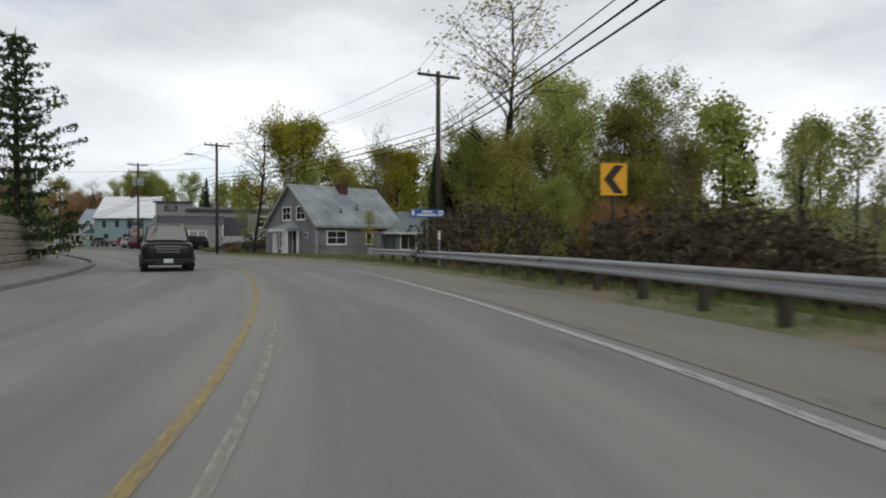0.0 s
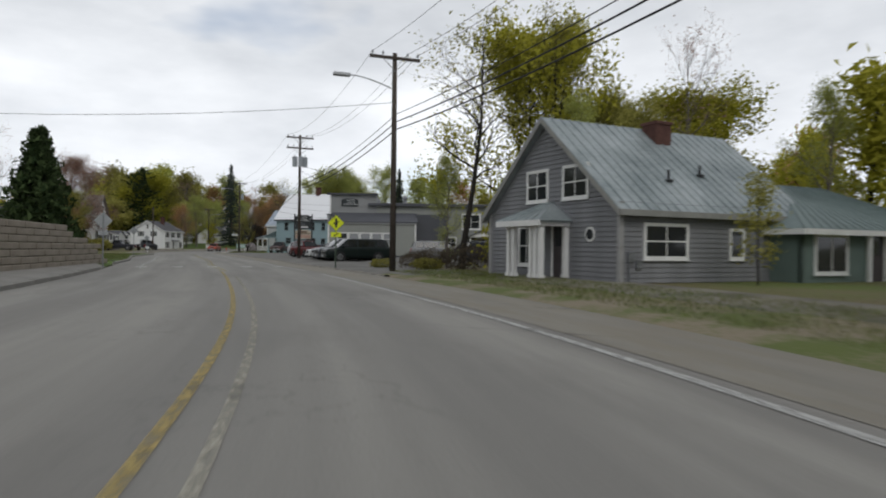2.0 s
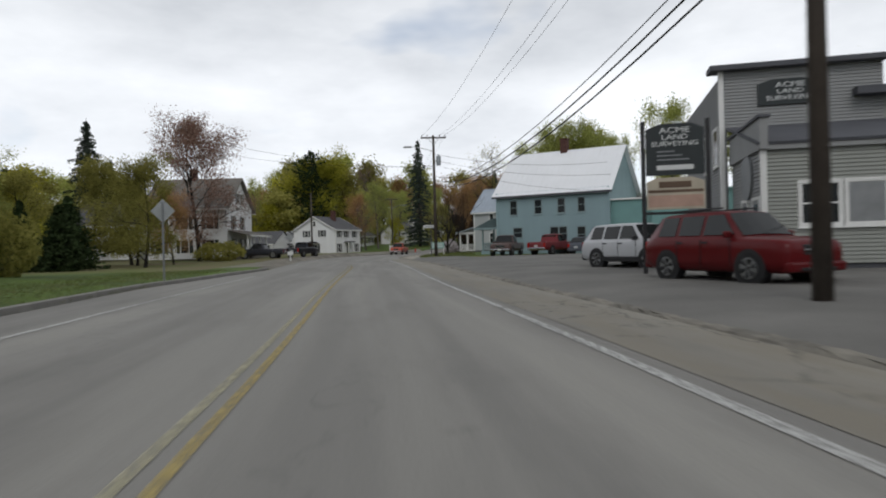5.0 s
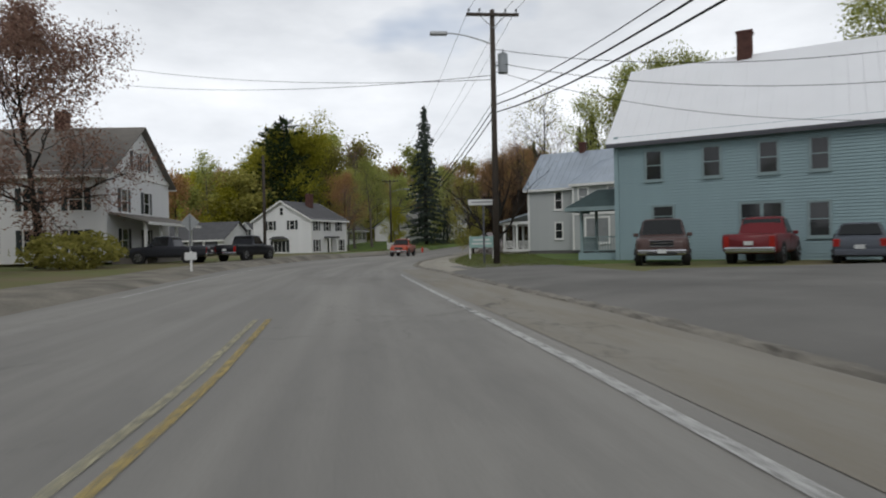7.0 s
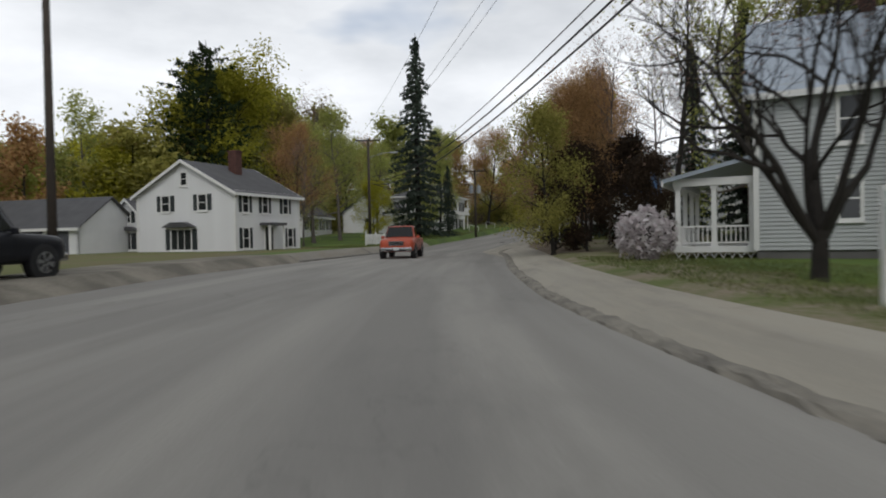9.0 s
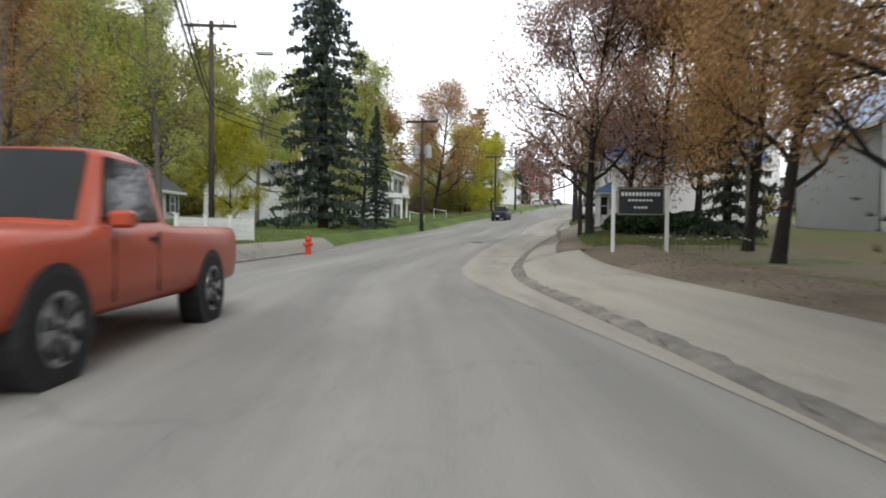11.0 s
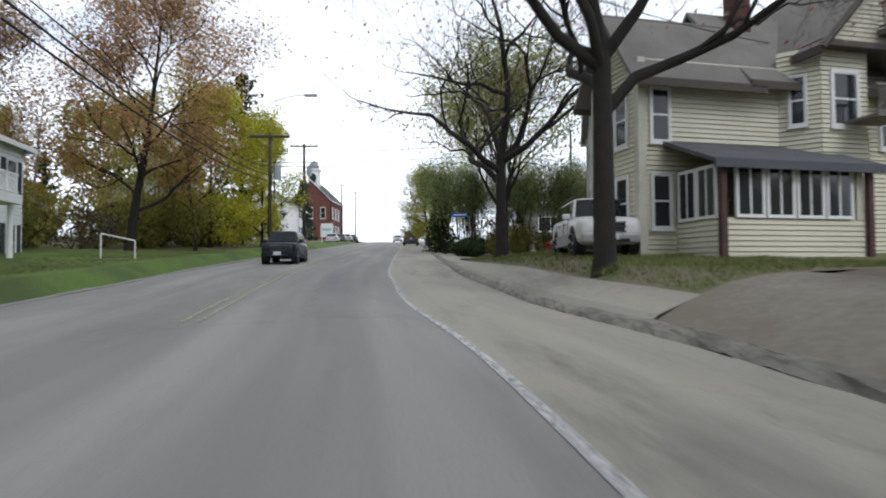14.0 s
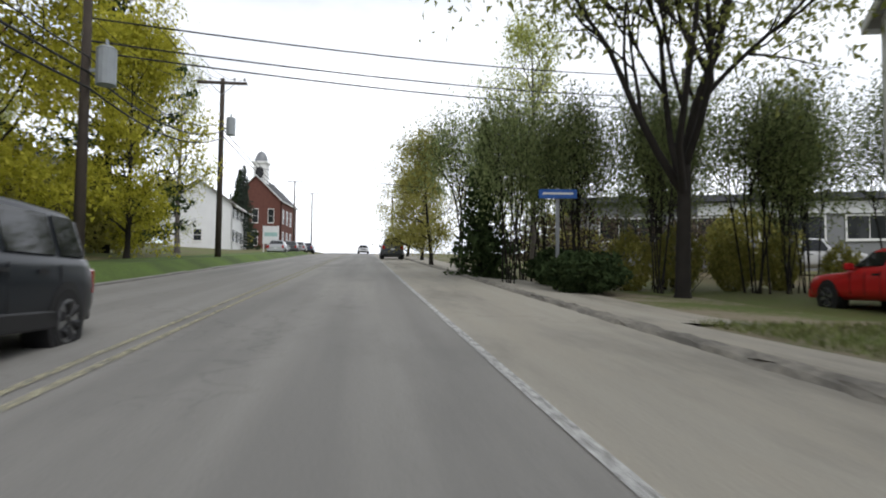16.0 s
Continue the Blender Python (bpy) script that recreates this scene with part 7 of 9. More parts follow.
def pale_house():
    """Pale two-storey house with a metal roof, a bay and a white corner porch."""
    h = thing("house", "pale grey-white clapboard house with a bluish metal roof and porch", "house", heading(-83.1, 150.64, 0.1, 1, 0.03))
    W, D, ze, zr = 8.3, 7.5, 5.65, 8.7
    fl, fr, br, bl = (0, 0), (W, 0), (W, D), (0, D)
    base_wall(h, [bl, fl, fr, br], -0.1, 0.42)
    wall(h, fl, fr, 0.4, ze, PALE_SIDING, 0.13)
    wall(h, fr, br, 0.4, ze, PALE_SIDING, 0.0, (D / 2, zr - 0.1))
    wall(h, br, bl, 0.4, ze, PALE_SIDING)
    wall(h, bl, fl, 0.4, ze, PALE_SIDING, 0.13, (D / 2, zr - 0.1))
    corner_boards(h, [fl, fr], 0.4, ze, TRIM)
    gable_roof(h, 0, W, 0, D, ze, zr, PALE_ROOF, "x", 0.35, 0.5, TRIM)
    # two-storey bay
    p, q, r, s = (4.05, 0.0), (4.05, -0.75), (8.0, -0.75), (8.0, 0.0)
    wall(h, p, q, 0.4, ze, PALE_SIDING, 0.13)
    wall(h, q, r, 0.4, ze, PALE_SIDING, 0.13)
    wall(h, r, s, 0.4, ze, PALE_SIDING, 0.13)
    corner_boards(h, [q, r], 0.4, ze, TRIM)
    slope(h, (3.75, -1.05, 5.55), (8.3, -1.05, 5.55), (5.4, 2.4, 7.65), (6.7, 2.4, 7.65), PALE_ROOF, 0.5, fascia=TRIM)
    slope(h, (3.75, 0.2, 5.55), (3.75, -1.05, 5.55), (5.4, 2.4, 7.65), (5.4, 2.4, 7.65), PALE_ROOF, 0.0)
    part("belt_board", boxes((3.95, 8.1, -0.85, 0.0, 3.12, 3.32)), TRIM, h)
    window(h, q, r, 0.45, 1.15, 3.85, 5.2, glass=GLASS_CURT)
    window(h, q, r, 2.75, 3.5, 3.85, 5.2, glass=GLASS_CURT)
    window(h, q, r, 1.0, 2.75, 1.0, 2.85, lites=(2, 1), glass=GLASS_CURT, casing=0.12)
    window(h, fl, fr, 2.3, 2.85, 3.7, 5.1)
    window(h, fl, fr, 2.3, 2.85, 1.35, 2.6)
    window(h, bl, fl, 2.0, 2.7, 3.7, 5.1)
    window(h, bl, fl, 4.9, 5.6, 3.7, 5.1)
    chimney(h, 3.4, D / 2, 8.0, 9.4, 0.5)
    # porch along the end
    part("porch_floor", boxes((-2.6, 0, 0.3, 6.5, 0.35, 0.55)), TRIM, h)
    lat = bmesh.new()
    for i in range(9):
        rod(lat, (-2.55 + i * 0.28, 0.32, 0.0), (-2.3 + i * 0.28, 0.32, 0.36), 0.012, None, 4)
        rod(lat, (-2.3 + i * 0.28, 0.33, 0.0), (-2.55 + i * 0.28, 0.33, 0.36), 0.012, None, 4)
    part("lattice", lat, TRIM, h)
    posts(h, [(-2.45, 0.45), (-1.3, 0.45), (-0.15, 0.45), (-2.45, 2.4), (-2.45, 4.4), (-2.45, 6.3)], 0.55, 2.6, 0.08, TRIM)
    balusters(h, (-2.4, 0.45), (-0.2, 0.45), 0.65, 1.25, TRIM)
    balusters(h, (-2.45, 6.3), (-2.45, 0.5), 0.65, 1.25, TRIM)
    part("porch_beam", boxes((-2.6, 0.0, 0.3, 0.55, 2.6, 2.85), (-2.6, -2.35, 0.55, 6.5, 2.6, 2.85)), TRIM, h)
    slope(h, (-2.9, 6.7, 2.8), (-2.9, 0.0, 2.8), (0.05, 6.7, 3.5), (0.05, 0.0, 3.5), PALE_ROOF, 0.5, fascia=TRIM)
    # lower wing behind towards the teal building
    wing = [(8.3, 2.0), (12.5, 2.0)]
    wall(h, wing[0], wing[1], 0.3, 4.2, PALE_SIDING, 0.15)
    slope(h, (8.2, 1.7, 4.2), (12.6, 1.7, 4.2), (8.2, 5.0, 5.8), (12.6, 5.0, 5.8), PALE_ROOF, 0.5)
    window(h, wing[0], wing[1], 1.3, 2.0, 2.2, 3.3)
    return h


pale_house()


def white_house():
    """White two-storey house with black shutters, a side wing and a long barn."""
    h = thing("house", "white clapboard house with black shutters and a dark roof", "house", heading(-124.4, 158.72, 0.05, 0.992, 0.124))
    W, D, ze, zr = 8.7, 7.5, 4.6, 6.9
    fl, fr, br, bl = (0, 0), (W, 0), (W, D), (0, D)
    wall(h, fl, fr, 0.0, ze, WHITE_SIDING, 0.15, (W / 2, zr - 0.1))
    wall(h, fr, br, 0.0, ze, WHITE_SIDING, 0.15)
    wall(h, br, bl, 0.0, ze, WHITE_SIDING, 0, (W / 2, zr - 0.1))
    wall(h, bl, fl, 0.0, ze, WHITE_SIDING)
    corner_boards(h, [fl, fr, br], 0, ze, TRIM)
    gable_roof(h, 0, W, 0, D, ze, zr, SHINGLE, "y", 0.35, 0.0, TRIM)
    window(h, fl, fr, 2.3, 3.0, 3.3, 4.4, shutters=SHUTTER)
    window(h, fl, fr, 5.6, 6.3, 3.3, 4.4, shutters=SHUTTER)
    window(h, fl, fr, 3.1, 4.9, 0.55, 2.0, lites=(3, 1), shutters=SHUTTER)
    part("window_hood", prism(bmesh.new(), [(2.6, 2.15), (5.4, 2.15), (4.6, 2.5), (3.4, 2.5)], -0.5, 0.0), SHINGLE, h)
    window(h, fl, fr, 4.1, 4.6, 5.1, 6.0, glass=GLASS)
    for u0, za, zb in ((0.75, 3.1, 4.3), (2.95, 3.1, 4.3), (5.45, 3.1, 4.3), (0.75, 0.6, 2.0), (6.0, 0.6, 2.0)):
        window(h, fr, br, u0, u0 + 0.6, za, zb, shutters=SHUTTER)
    door(h, fr, br, 3.2, 4.1, 0.05, 2.1, SHUTTER)
    part("door_hood", boxes((W, W + 0.9, 2.6, 4.7, 2.2, 2.4)), SHINGLE, h)
    posts(h, [(W + 0.75, 2.8), (W + 0.75, 4.5)], 0.0, 2.2, 0.07, TRIM)
    chimney(h, W / 2 + 1.2, 4.0, 5.6, 7.9, 0.7)
    # side wing with its own small gable
    a, b = (-4.6, 1.2), (0, 1.2)
    wall(h, a, b, 0.0, 2.5, WHITE_SIDING, 0.15, (2.3, 4.4))
    gable_roof(h, -4.6, 0.0, 1.2, 7.0, 2.5, 4.5, SHINGLE, "y", 0.3, 0.0, TRIM)
    window(h, a, b, 1.9, 2.6, 2.65, 3.5, shutters=SHUTTER)
    window(h, a, b, 1.4, 3.2, 0.6, 1.9, lites=(3, 1), shutters=SHUTTER)
    part("window_hood", prism(bmesh.new(), [(-3.5, 2.05), (-1.1, 2.05), (-1.7, 2.35), (-2.9, 2.35)], 0.75, 1.2), SHINGLE, h)
    chimney(h, -0.3, 4.0, 3.0, 5.2, 0.6)
    return h


white_house()


def barn():
    b = thing("barn", "long low white barn with a dark roof", "barn", heading(-137.5, 152.0, 0.1, 0.97, 0.24))
    wall(b, (0, 0), (12.2, 0), 0, 2.4, WHITE_SIDING)
    wall(b, (0, 6), (0, 0), 0, 2.4, WHITE_SIDING, 0.0, (3, 4.4))
    wall(b, (12.2, 0), (12.2, 6), 0, 2.4, WHITE_SIDING, 0.0, (3, 4.4))
    gable_roof(b, 0, 12.2, 0, 6, 2.4, 4.5, SHINGLE, "x", 0.3, 0, TRIM)
    window(b, (0, 0), (12.2, 0), 1.0, 1.6, 0.9, 1.9)
    for i in range(4):
        part("barn_door", boxes((3.0 + i * 2.2, 4.8 + i * 2.2, -0.05, 0.0, 0.05, 2.1)), DARK_FASCIA, b)
    return b


barn()


def tall_white_house():
    """Tall gabled white house with green shutters and a front veranda."""
    h = thing("house", "tall white gabled house with dark shutters and a veranda", "house", heading(-110.8, 121.1, 0.2, 0.83, 0.56))
    W, D, ze, zr = 9.6, 11.0, 6.4, 10.2
    fl, fr, br, bl = (0, 0), (W, 0), (W, D), (0, D)
    wall(h, fl, fr, 0.2, ze, WHITE_SIDING, 0.15)
    wall(h, fr, br, 0.2, ze, WHITE_SIDING, 0.15, (D / 2, zr - 0.1))
    wall(h, bl, fl, 0.2, ze, WHITE_SIDING, 0.0, (D / 2, zr - 0.1))
    wall(h, br, bl, 0.2, ze, WHITE_SIDING)
    gable_roof(h, 0, W, 0, D, ze, zr, SHINGLE_BROWN, "x", 0.5, 0, TRIM)
    part("belt_board", boxes((W, W + 0.12, 0, D, 6.25, 6.6)), TRIM, h)
    for z in (0.9, 3.7):
        window(h, fr, br, 2.2, 3.1, z, z + 1.6, shutters=SHUTTER)
        window(h, fr, br, 6.0, 6.9, z, z + 1.6, shutters=SHUTTER)
    window(h, fr, br, 4.3, 5.2, 6.9, 8.2, shutters=SHUTTER)
    window(h, fr, br, 5.8, 6.7, 6.9, 8.2, shutters=SHUTTER)
    for u in (1.2, 4.2, 7.2):
        window(h, fl, fr, u, u + 0.9, 3.7, 5.2, shutters=SHUTTER)
        window(h, fl, fr, u, u + 0.9, 0.9, 2.4, shutters=SHUTTER)
    chimney(h, 4.0, D / 2, 9.0, 11.4, 0.8)
    part("porch_floor", boxes((W, W + 2.4, 0.6, D - 0.5, 0.0, 0.6)), DECK, h)
    posts(h, [(W + 2.2, y) for y in (0.9, 3.6, 6.6, 9.8)], 0.6, 2.9, 0.09, TRIM)
    balusters(h, (W + 2.2, 0.9), (W + 2.2, D - 1.2), 0.7, 1.35, TRIM, 0.18)
    slope(h, (W + 2.7, 0.2, 2.9), (W + 2.7, D - 0.2, 2.9), (W, 0.2, 3.6), (W, D - 0.2, 3.6), SHINGLE_BROWN, 0, fascia=TRIM)
    return h


tall_white_house()


def turret_house():
    """Old white house with a small tower roof, half hidden by trees."""
    h = thing("house", "old white house with a pointed tower roof behind trees", "house", heading(-112.5, 119.5, 0.5, 0.83, 0.56))
    wall(h, (-9, 6), (-1, 6), 0, 4.6, WHITE_SIDING)
    wall(h, (-1, 6), (-1, 14), 0, 4.6, WHITE_SIDING, 0, (4, 7.4))
    gable_roof(h, -9, -1, 6, 14, 4.6, 7.6, SHINGLE, "x", 0.4, 0, TRIM)
    for u in (1, 3.6, 6.2):
        window(h, (-9, 6), (-1, 6), u, u + 0.8, 1.0, 2.4, shutters=SHUTTER)
        window(h, (-9, 6), (-1, 6), u, u + 0.8, 3.0, 4.2, shutters=SHUTTER)
    return h


turret_house()

# ---- houses up the hill ----
def blue_roof_house():
    """White gable-fronted house with a blue metal roof, a bay and a long open porch."""
    h = thing("house", "white clapboard house with a blue metal roof and open porch", "house", heading(-103.49, 197.18, 0, 0.31, -0.951))
    W, D, z0, ze, zr = 3.8, 8.0, 1.4, 5.3, 7.45
    fl, fr, br, bl = (0, 0), (W, 0), (W, D), (0, D)
    base_wall(h, [fl, fr, br], 0.6, z0 + 0.02, FOUNDATION)
    wall(h, fl, fr, z0, ze, WHITE_SIDING, 0.1, (W / 2, zr - 0.1))
    wall(h, fr, br, z0, ze, WHITE_SIDING, 0.1)
    wall(h, bl, fl, z0, ze, WHITE_SIDING)
    wall(h, br, bl, z0, ze, WHITE_SIDING, 0, (W / 2, zr - 0.1))
    corner_boards(h, [fl, fr], z0, ze, TRIM, 0.14)
    gable_roof(h, 0, W, 0, D, ze, zr, BLUE_ROOF, "y", 0.28, 0.4, TRIM)
    window(h, fl, fr, 2.65, 3.1, 4.1, 5.2, casing=0.08)
    window(h, fl, fr, 0.9, 1.35, 4.0, 5.1, casing=0.08)
    window(h, fl, fr, 1.45, 1.9, 4.0, 5.1, casing=0.08)
    window(h, fl, fr, 1.7, 2.05, 5.8, 6.5, casing=0.06)
    window(h, fr, br, 1.0, 1.48, 2.75, 3.1, lites=(1, 2), casing=0.06)
    window(h, fr, br, 4.2, 4.8, 4.2, 5.0, lites=(1, 2))
    window(h, fr, br, 6.2, 6.8, 2.2, 3.3, lites=(1, 2))
    # bay and door hood under a small blue roof
    p, q, r, s = (0.72, 0.0), (1.05, -0.55), (2.08, -0.55), (2.5, 0.0)
    for a, b in ((p, q), (q, r), (r, s)):
        wall(h, a, b, 1.25, 3.35, WHITE, 0.0)
    part("bay_ledge", boxes((1.0, 2.13, -0.62, -0.50, 2.0, 2.06)), WHITE, h)
    for x in (1.07, 1.56, 2.06):
        part("bay_column", boxes((x - 0.05, x + 0.05, -0.63, -0.52, 2.06, 3.35)), WHITE, h)
    window(h, q, r, 0.09, 0.44, 2.12, 3.2, casing=0.03, frame_mat=WHITE, glass=GLASS_CURT)
    window(h, q, r, 0.58, 0.93, 2.12, 3.2, casing=0.03, frame_mat=WHITE, glass=GLASS_CURT)
    window(h, r, s, 0.12, 0.58, 2.12, 3.2, casing=0.05, frame_mat=WHITE)
    door(h, fl, fr, 2.62, 3.28, 1.5, 3.2, WHITE_DOOR)
    posts(h, [(2.56, -0.78), (3.45, -0.78)], 1.45, 3.35, 0.06, WHITE)
    part("hood_beam", boxes((2.4, 3.6, -0.9, -0.72, 3.3, 3.42), (3.46, 3.6, -0.72, 0.0, 3.3, 3.42)), WHITE, h)
    part("door_step", boxes((2.3, 3.7, -1.0, 0, 0.9, 1.45), (2.0, 3.5, -1.5, -1.0, 0.9, 1.15)), STONE, h)
    slope(h, (0.45, -0.9, 3.38), (2.35, -0.9, 3.38), (0.95, 0.0, 3.86), (2.2, 0.0, 3.86), BLUE_ROOF, 0.3, fascia=WHITE)
    slope(h, (0.45, 0.0, 3.38), (0.45, -0.9, 3.38), (0.95, 0.0, 3.86), (0.95, 0.0, 3.86), BLUE_ROOF)
    slope(h, (2.3, -1.0, 3.42), (3.65, -1.0, 3.42), (2.75, 0.0, 4.0), (3.1, 0.0, 4.0), BLUE_ROOF, 0.3, fascia=WHITE)
    slope(h, (3.65, -1.0, 3.42), (3.65, 0.0, 3.42), (3.1, 0.0, 4.0), (3.1, 0.0, 4.0), BLUE_ROOF)
    slope(h, (2.3, 0.0, 3.42), (2.3, -1.0, 3.42), (2.75, 0.0, 4.0), (2.75, 0.0, 4.0), BLUE_ROOF)
    # open porch wing
    part("porch_floor", boxes((-3.75, -0.1, 0.0, 2.2, 1.25, 1.68)), WHITE_SIDING, h)
    for k in range(3):
        part("board", boxes((-3.75, -0.1, -0.03, 0.0, 1.2 + k * 0.15, 1.335 + k * 0.15)), WHITE_SIDING, h)
    posts(h, [(-3.65, 0.1), (-2.5, 0.1), (-1.7, 0.1), (-0.9, 0.1)], 1.68, 3.15, 0.05, TRIM)
    part("porch_wall", boxes((-3.75, -0.1, 2.2, 2.35, 1.3, 4.2)), WHITE_SIDING, h)
    part("knee_wall", boxes((-3.7, -0.15, 0.04, 0.12, 1.68, 2.1)), TRIM, h)
    window(h, (-3.75, 2.2), (-0.1, 2.2), 0.5, 1.1, 2.1, 3.1)
    door(h, (-3.75, 2.2), (-0.1, 2.2), 1.9, 2.6, 1.7, 3.1, WHITE_DOOR)
    slope(h, (-4.0, -0.3, 3.15), (0.05, -0.3, 3.25), (-4.0, 2.3, 4.15), (0.05, 2.3, 4.25), BLUE_ROOF, 0.35, fascia=TRIM)
    planter = thing("planter", "low dark planter tub by the porch", "planter", heading(-104.6, 199.2, at(-104.6, 199.2), 0.31, -0.951))
    part("tub", soften(boxes((-0.5, 0.5, -0.2, 0.2, 0, 0.42)), 0.03), DARK_FASCIA, planter)
    return h


blue_roof_house()


def cream_house():
    """Cream house with brown roof, corner bay, glazed porch and outside stair."""
    h = thing("house", "cream-yellow clapboard house with a glazed porch and outside stair", "house", heading(-105.0, 210.25, 0, 0.951, 0.31))
    W, D, z0, ze = 9.2, 4.2, 2.1, 7.0
    N, E = 2.6, 2.2                      # the narrower end towards the road
    x0 = -0.86
    fl, fr, br, bl = (x0, 0), (W, 0), (W, D), (x0, E)
    CREAM_TRIM = mat("cream_trim", (0.62, 0.60, 0.5), 0.7)
    FASCIA = mat("brown_fascia", (0.09, 0.075, 0.065), 0.8)
    base_wall(h, [bl, fl, fr], 1.3, z0 + 0.02)
    wall(h, fl, fr, z0, ze, CREAM_SIDING, 0.12)
    wall(h, fr, br, z0, ze, CREAM_SIDING, 0, (D / 2, 9.0))
    wall(h, bl, fl, z0, ze, CREAM_SIDING, 0.12, (E / 2, 8.3))
    wall(h, (N, E), bl, z0, ze, CREAM_SIDING)
    wall(h, (N, D), (N, E), z0, ze, CREAM_SIDING)
    wall(h, br, (N, D), z0, ze, CREAM_SIDING)
    corner_boards(h, [fl, bl], z0, ze, CREAM_TRIM, 0.16)
    gable_roof(h, N - 0.2, W, 0, D, ze, 9.2, SHINGLE_BROWN, "x", 0.45, 0, FASCIA)
    gable_roof(h, x0, N - 0.65, 0, E, ze, 8.45, SHINGLE_BROWN, "x", 0.45, 0, FASCIA)
    for z in (2.9, 5.0):
        window(h, bl, fl, 0.45, 0.95, z, z + 1.25, casing=0.08)
        window(h, bl, fl, 1.15, 1.65, z, z + 1.25, casing=0.08)
    window(h, fl, fr, 0.3, 0.75, 5.0, 6.25, casing=0.07)
    window(h, fl, fr, 0.3, 0.75, 2.9, 4.15, casing=0.07)
    # two-storey canted bay below a broad cross gable
    b0, b1, b2, b3 = (3.1, 0.0), (3.7, -0.75), (5.1, -0.75), (5.7, 0.0)
    for a, b in ((b0, b1), (b1, b2), (b2, b3)):
        wall(h, a, b, z0, 7.4, CREAM_SIDING, 0.12)
    window(h, b1, b2, 0.35, 1.05, 5.45, 6.75, casing=0.09)
    window(h, b0, b1, 0.3, 0.62, 5.5, 6.7, casing=0.06)
    g0, g1, gp, gy = 3.75, 8.3, 10.1, -0.8
    wall(h, (g0, gy), (g1, gy), 7.45, 7.5, CREAM_SIDING, 0.12, ((g1 - g0) / 2, gp))
    part("soffit", boxes((g0 - 0.3, g1 + 0.3, gy - 0.35, 0.6, 7.3, 7.45)), FASCIA, h)
    mid = (g0 + g1) / 2
    slope(h, (g0 - 0.45, 3.4, 7.25), (g0 - 0.45, gy - 0.45, 7.25), (mid, 3.4, gp + 0.15), (mid, gy - 0.45, gp + 0.15), SHINGLE_BROWN, fascia=FASCIA)
    slope(h, (g1 + 0.45, gy - 0.45, 7.25), (g1 + 0.45, 3.4, 7.25), (mid, gy - 0.45, gp + 0.15), (mid, 3.4, gp + 0.15), SHINGLE_BROWN, fascia=FASCIA)
    for (ax, az), (bx, bz) in (((g0 - 0.45, 7.25), (mid, gp + 0.15)), ((g1 + 0.45, 7.25), (mid, gp + 0.15))):
        part("rake_board", rod(bmesh.new(), (ax, gy - 0.47, az - 0.08), (bx, gy - 0.47, bz - 0.08), 0.09, 0.09, 4), FASCIA, h)
    window(h, (g0, gy), (g1, gy), 2.0, 2.55, 8.75, 9.3, casing=0.07)
    # railed balcony, stair and landing
    part("balcony_floor", boxes((5.4, 7.8, gy - 1.0, gy, 7.75, 7.9)), DECK, h)
    balusters(h, (5.45, gy - 0.95), (7.75, gy - 0.95), 7.95, 8.6, TRIM, 0.11)
    balusters(h, (5.45, gy - 0.1), (5.45, gy - 0.9), 7.95, 8.6, DECK, 0.11)
    posts(h, [(5.5, gy - 0.9), (7.7, gy - 0.9)], 4.9, 7.75, 0.05, DECK)
    door(h, (g0, gy), (g1, gy), 2.05, 2.75, 7.55, 8.7, WHITE_DOOR)
    st = bmesh.new()
    for k in range(10):
        box(st, 7.3 - k * 0.22, 7.55 - k * 0.22, gy - 0.75, gy - 0.1, 7.55 - k * 0.19, 7.60 - k * 0.19)
    box(st, 4.3, 5.4, gy - 1.0, gy - 0.05, 5.45, 5.52)
    part("outside_stair", st, DECK, h, "weathered wooden outside stair")
    for k in range(9):
        part("stair_baluster", boxes((7.4 - k * 0.25, 7.44 - k * 0.25, gy - 0.80, gy - 0.76, 7.6 - k * 0.216, 8.3 - k * 0.216)), DECK, h)
    part("stair_rail", rod(bmesh.new(), (7.5, gy - 0.78, 8.35), (5.3, gy - 0.78, 6.45), 0.035), DECK, h)
    balusters(h, (4.3, gy - 0.95), (5.4, gy - 0.95), 5.55, 6.25, DECK, 0.11)
    window(h, fl, fr, 7.2, 7.8, 5.1, 6.3, casing=0.08)
    chimney(h, 3.3, D / 2 - 0.4, 8.3, 10.4, 0.5)
    # glazed porch
    P, Q, R = (0.1, 0.0), (0.1, -1.7), (3.9, -1.7)
    wall(h, P, Q, 2.0, 3.0, CREAM_SIDING, 0.12)
    wall(h, Q, R, 2.0, 3.0, CREAM_SIDING, 0.12)
    wall(h, R, (3.9, 0.0), 2.0, 4.3, CREAM_SIDING)
    for i in range(4):
        window(h, Q, R, 0.35 + i * 0.8, 1.0 + i * 0.8, 3.05, 4.15, lites=(2, 1), casing=0.05, sill=False)
    for i in range(2):
        window(h, P, Q, 0.2 + i * 0.72, 0.8 + i * 0.72, 3.05, 4.15, lites=(2, 1), casing=0.05, sill=False)
    base_wall(h, [P, Q, R], 1.2, 2.02, DARK_FASCIA)
    posts(h, [(0.03, -1.79), (3.97, -1.79)], 1.6, 4.25, 0.07, mat("dark_red_post", (0.09, 0.05, 0.045), 0.8))
    slope(h, (-0.3, -2.0, 4.25), (4.3, -2.0, 4.25), (-0.3, 0.0, 5.0), (4.3, 0.0, 5.0), SHINGLE, 0, fascia=DARK_FASCIA)
    return h


cream_house()


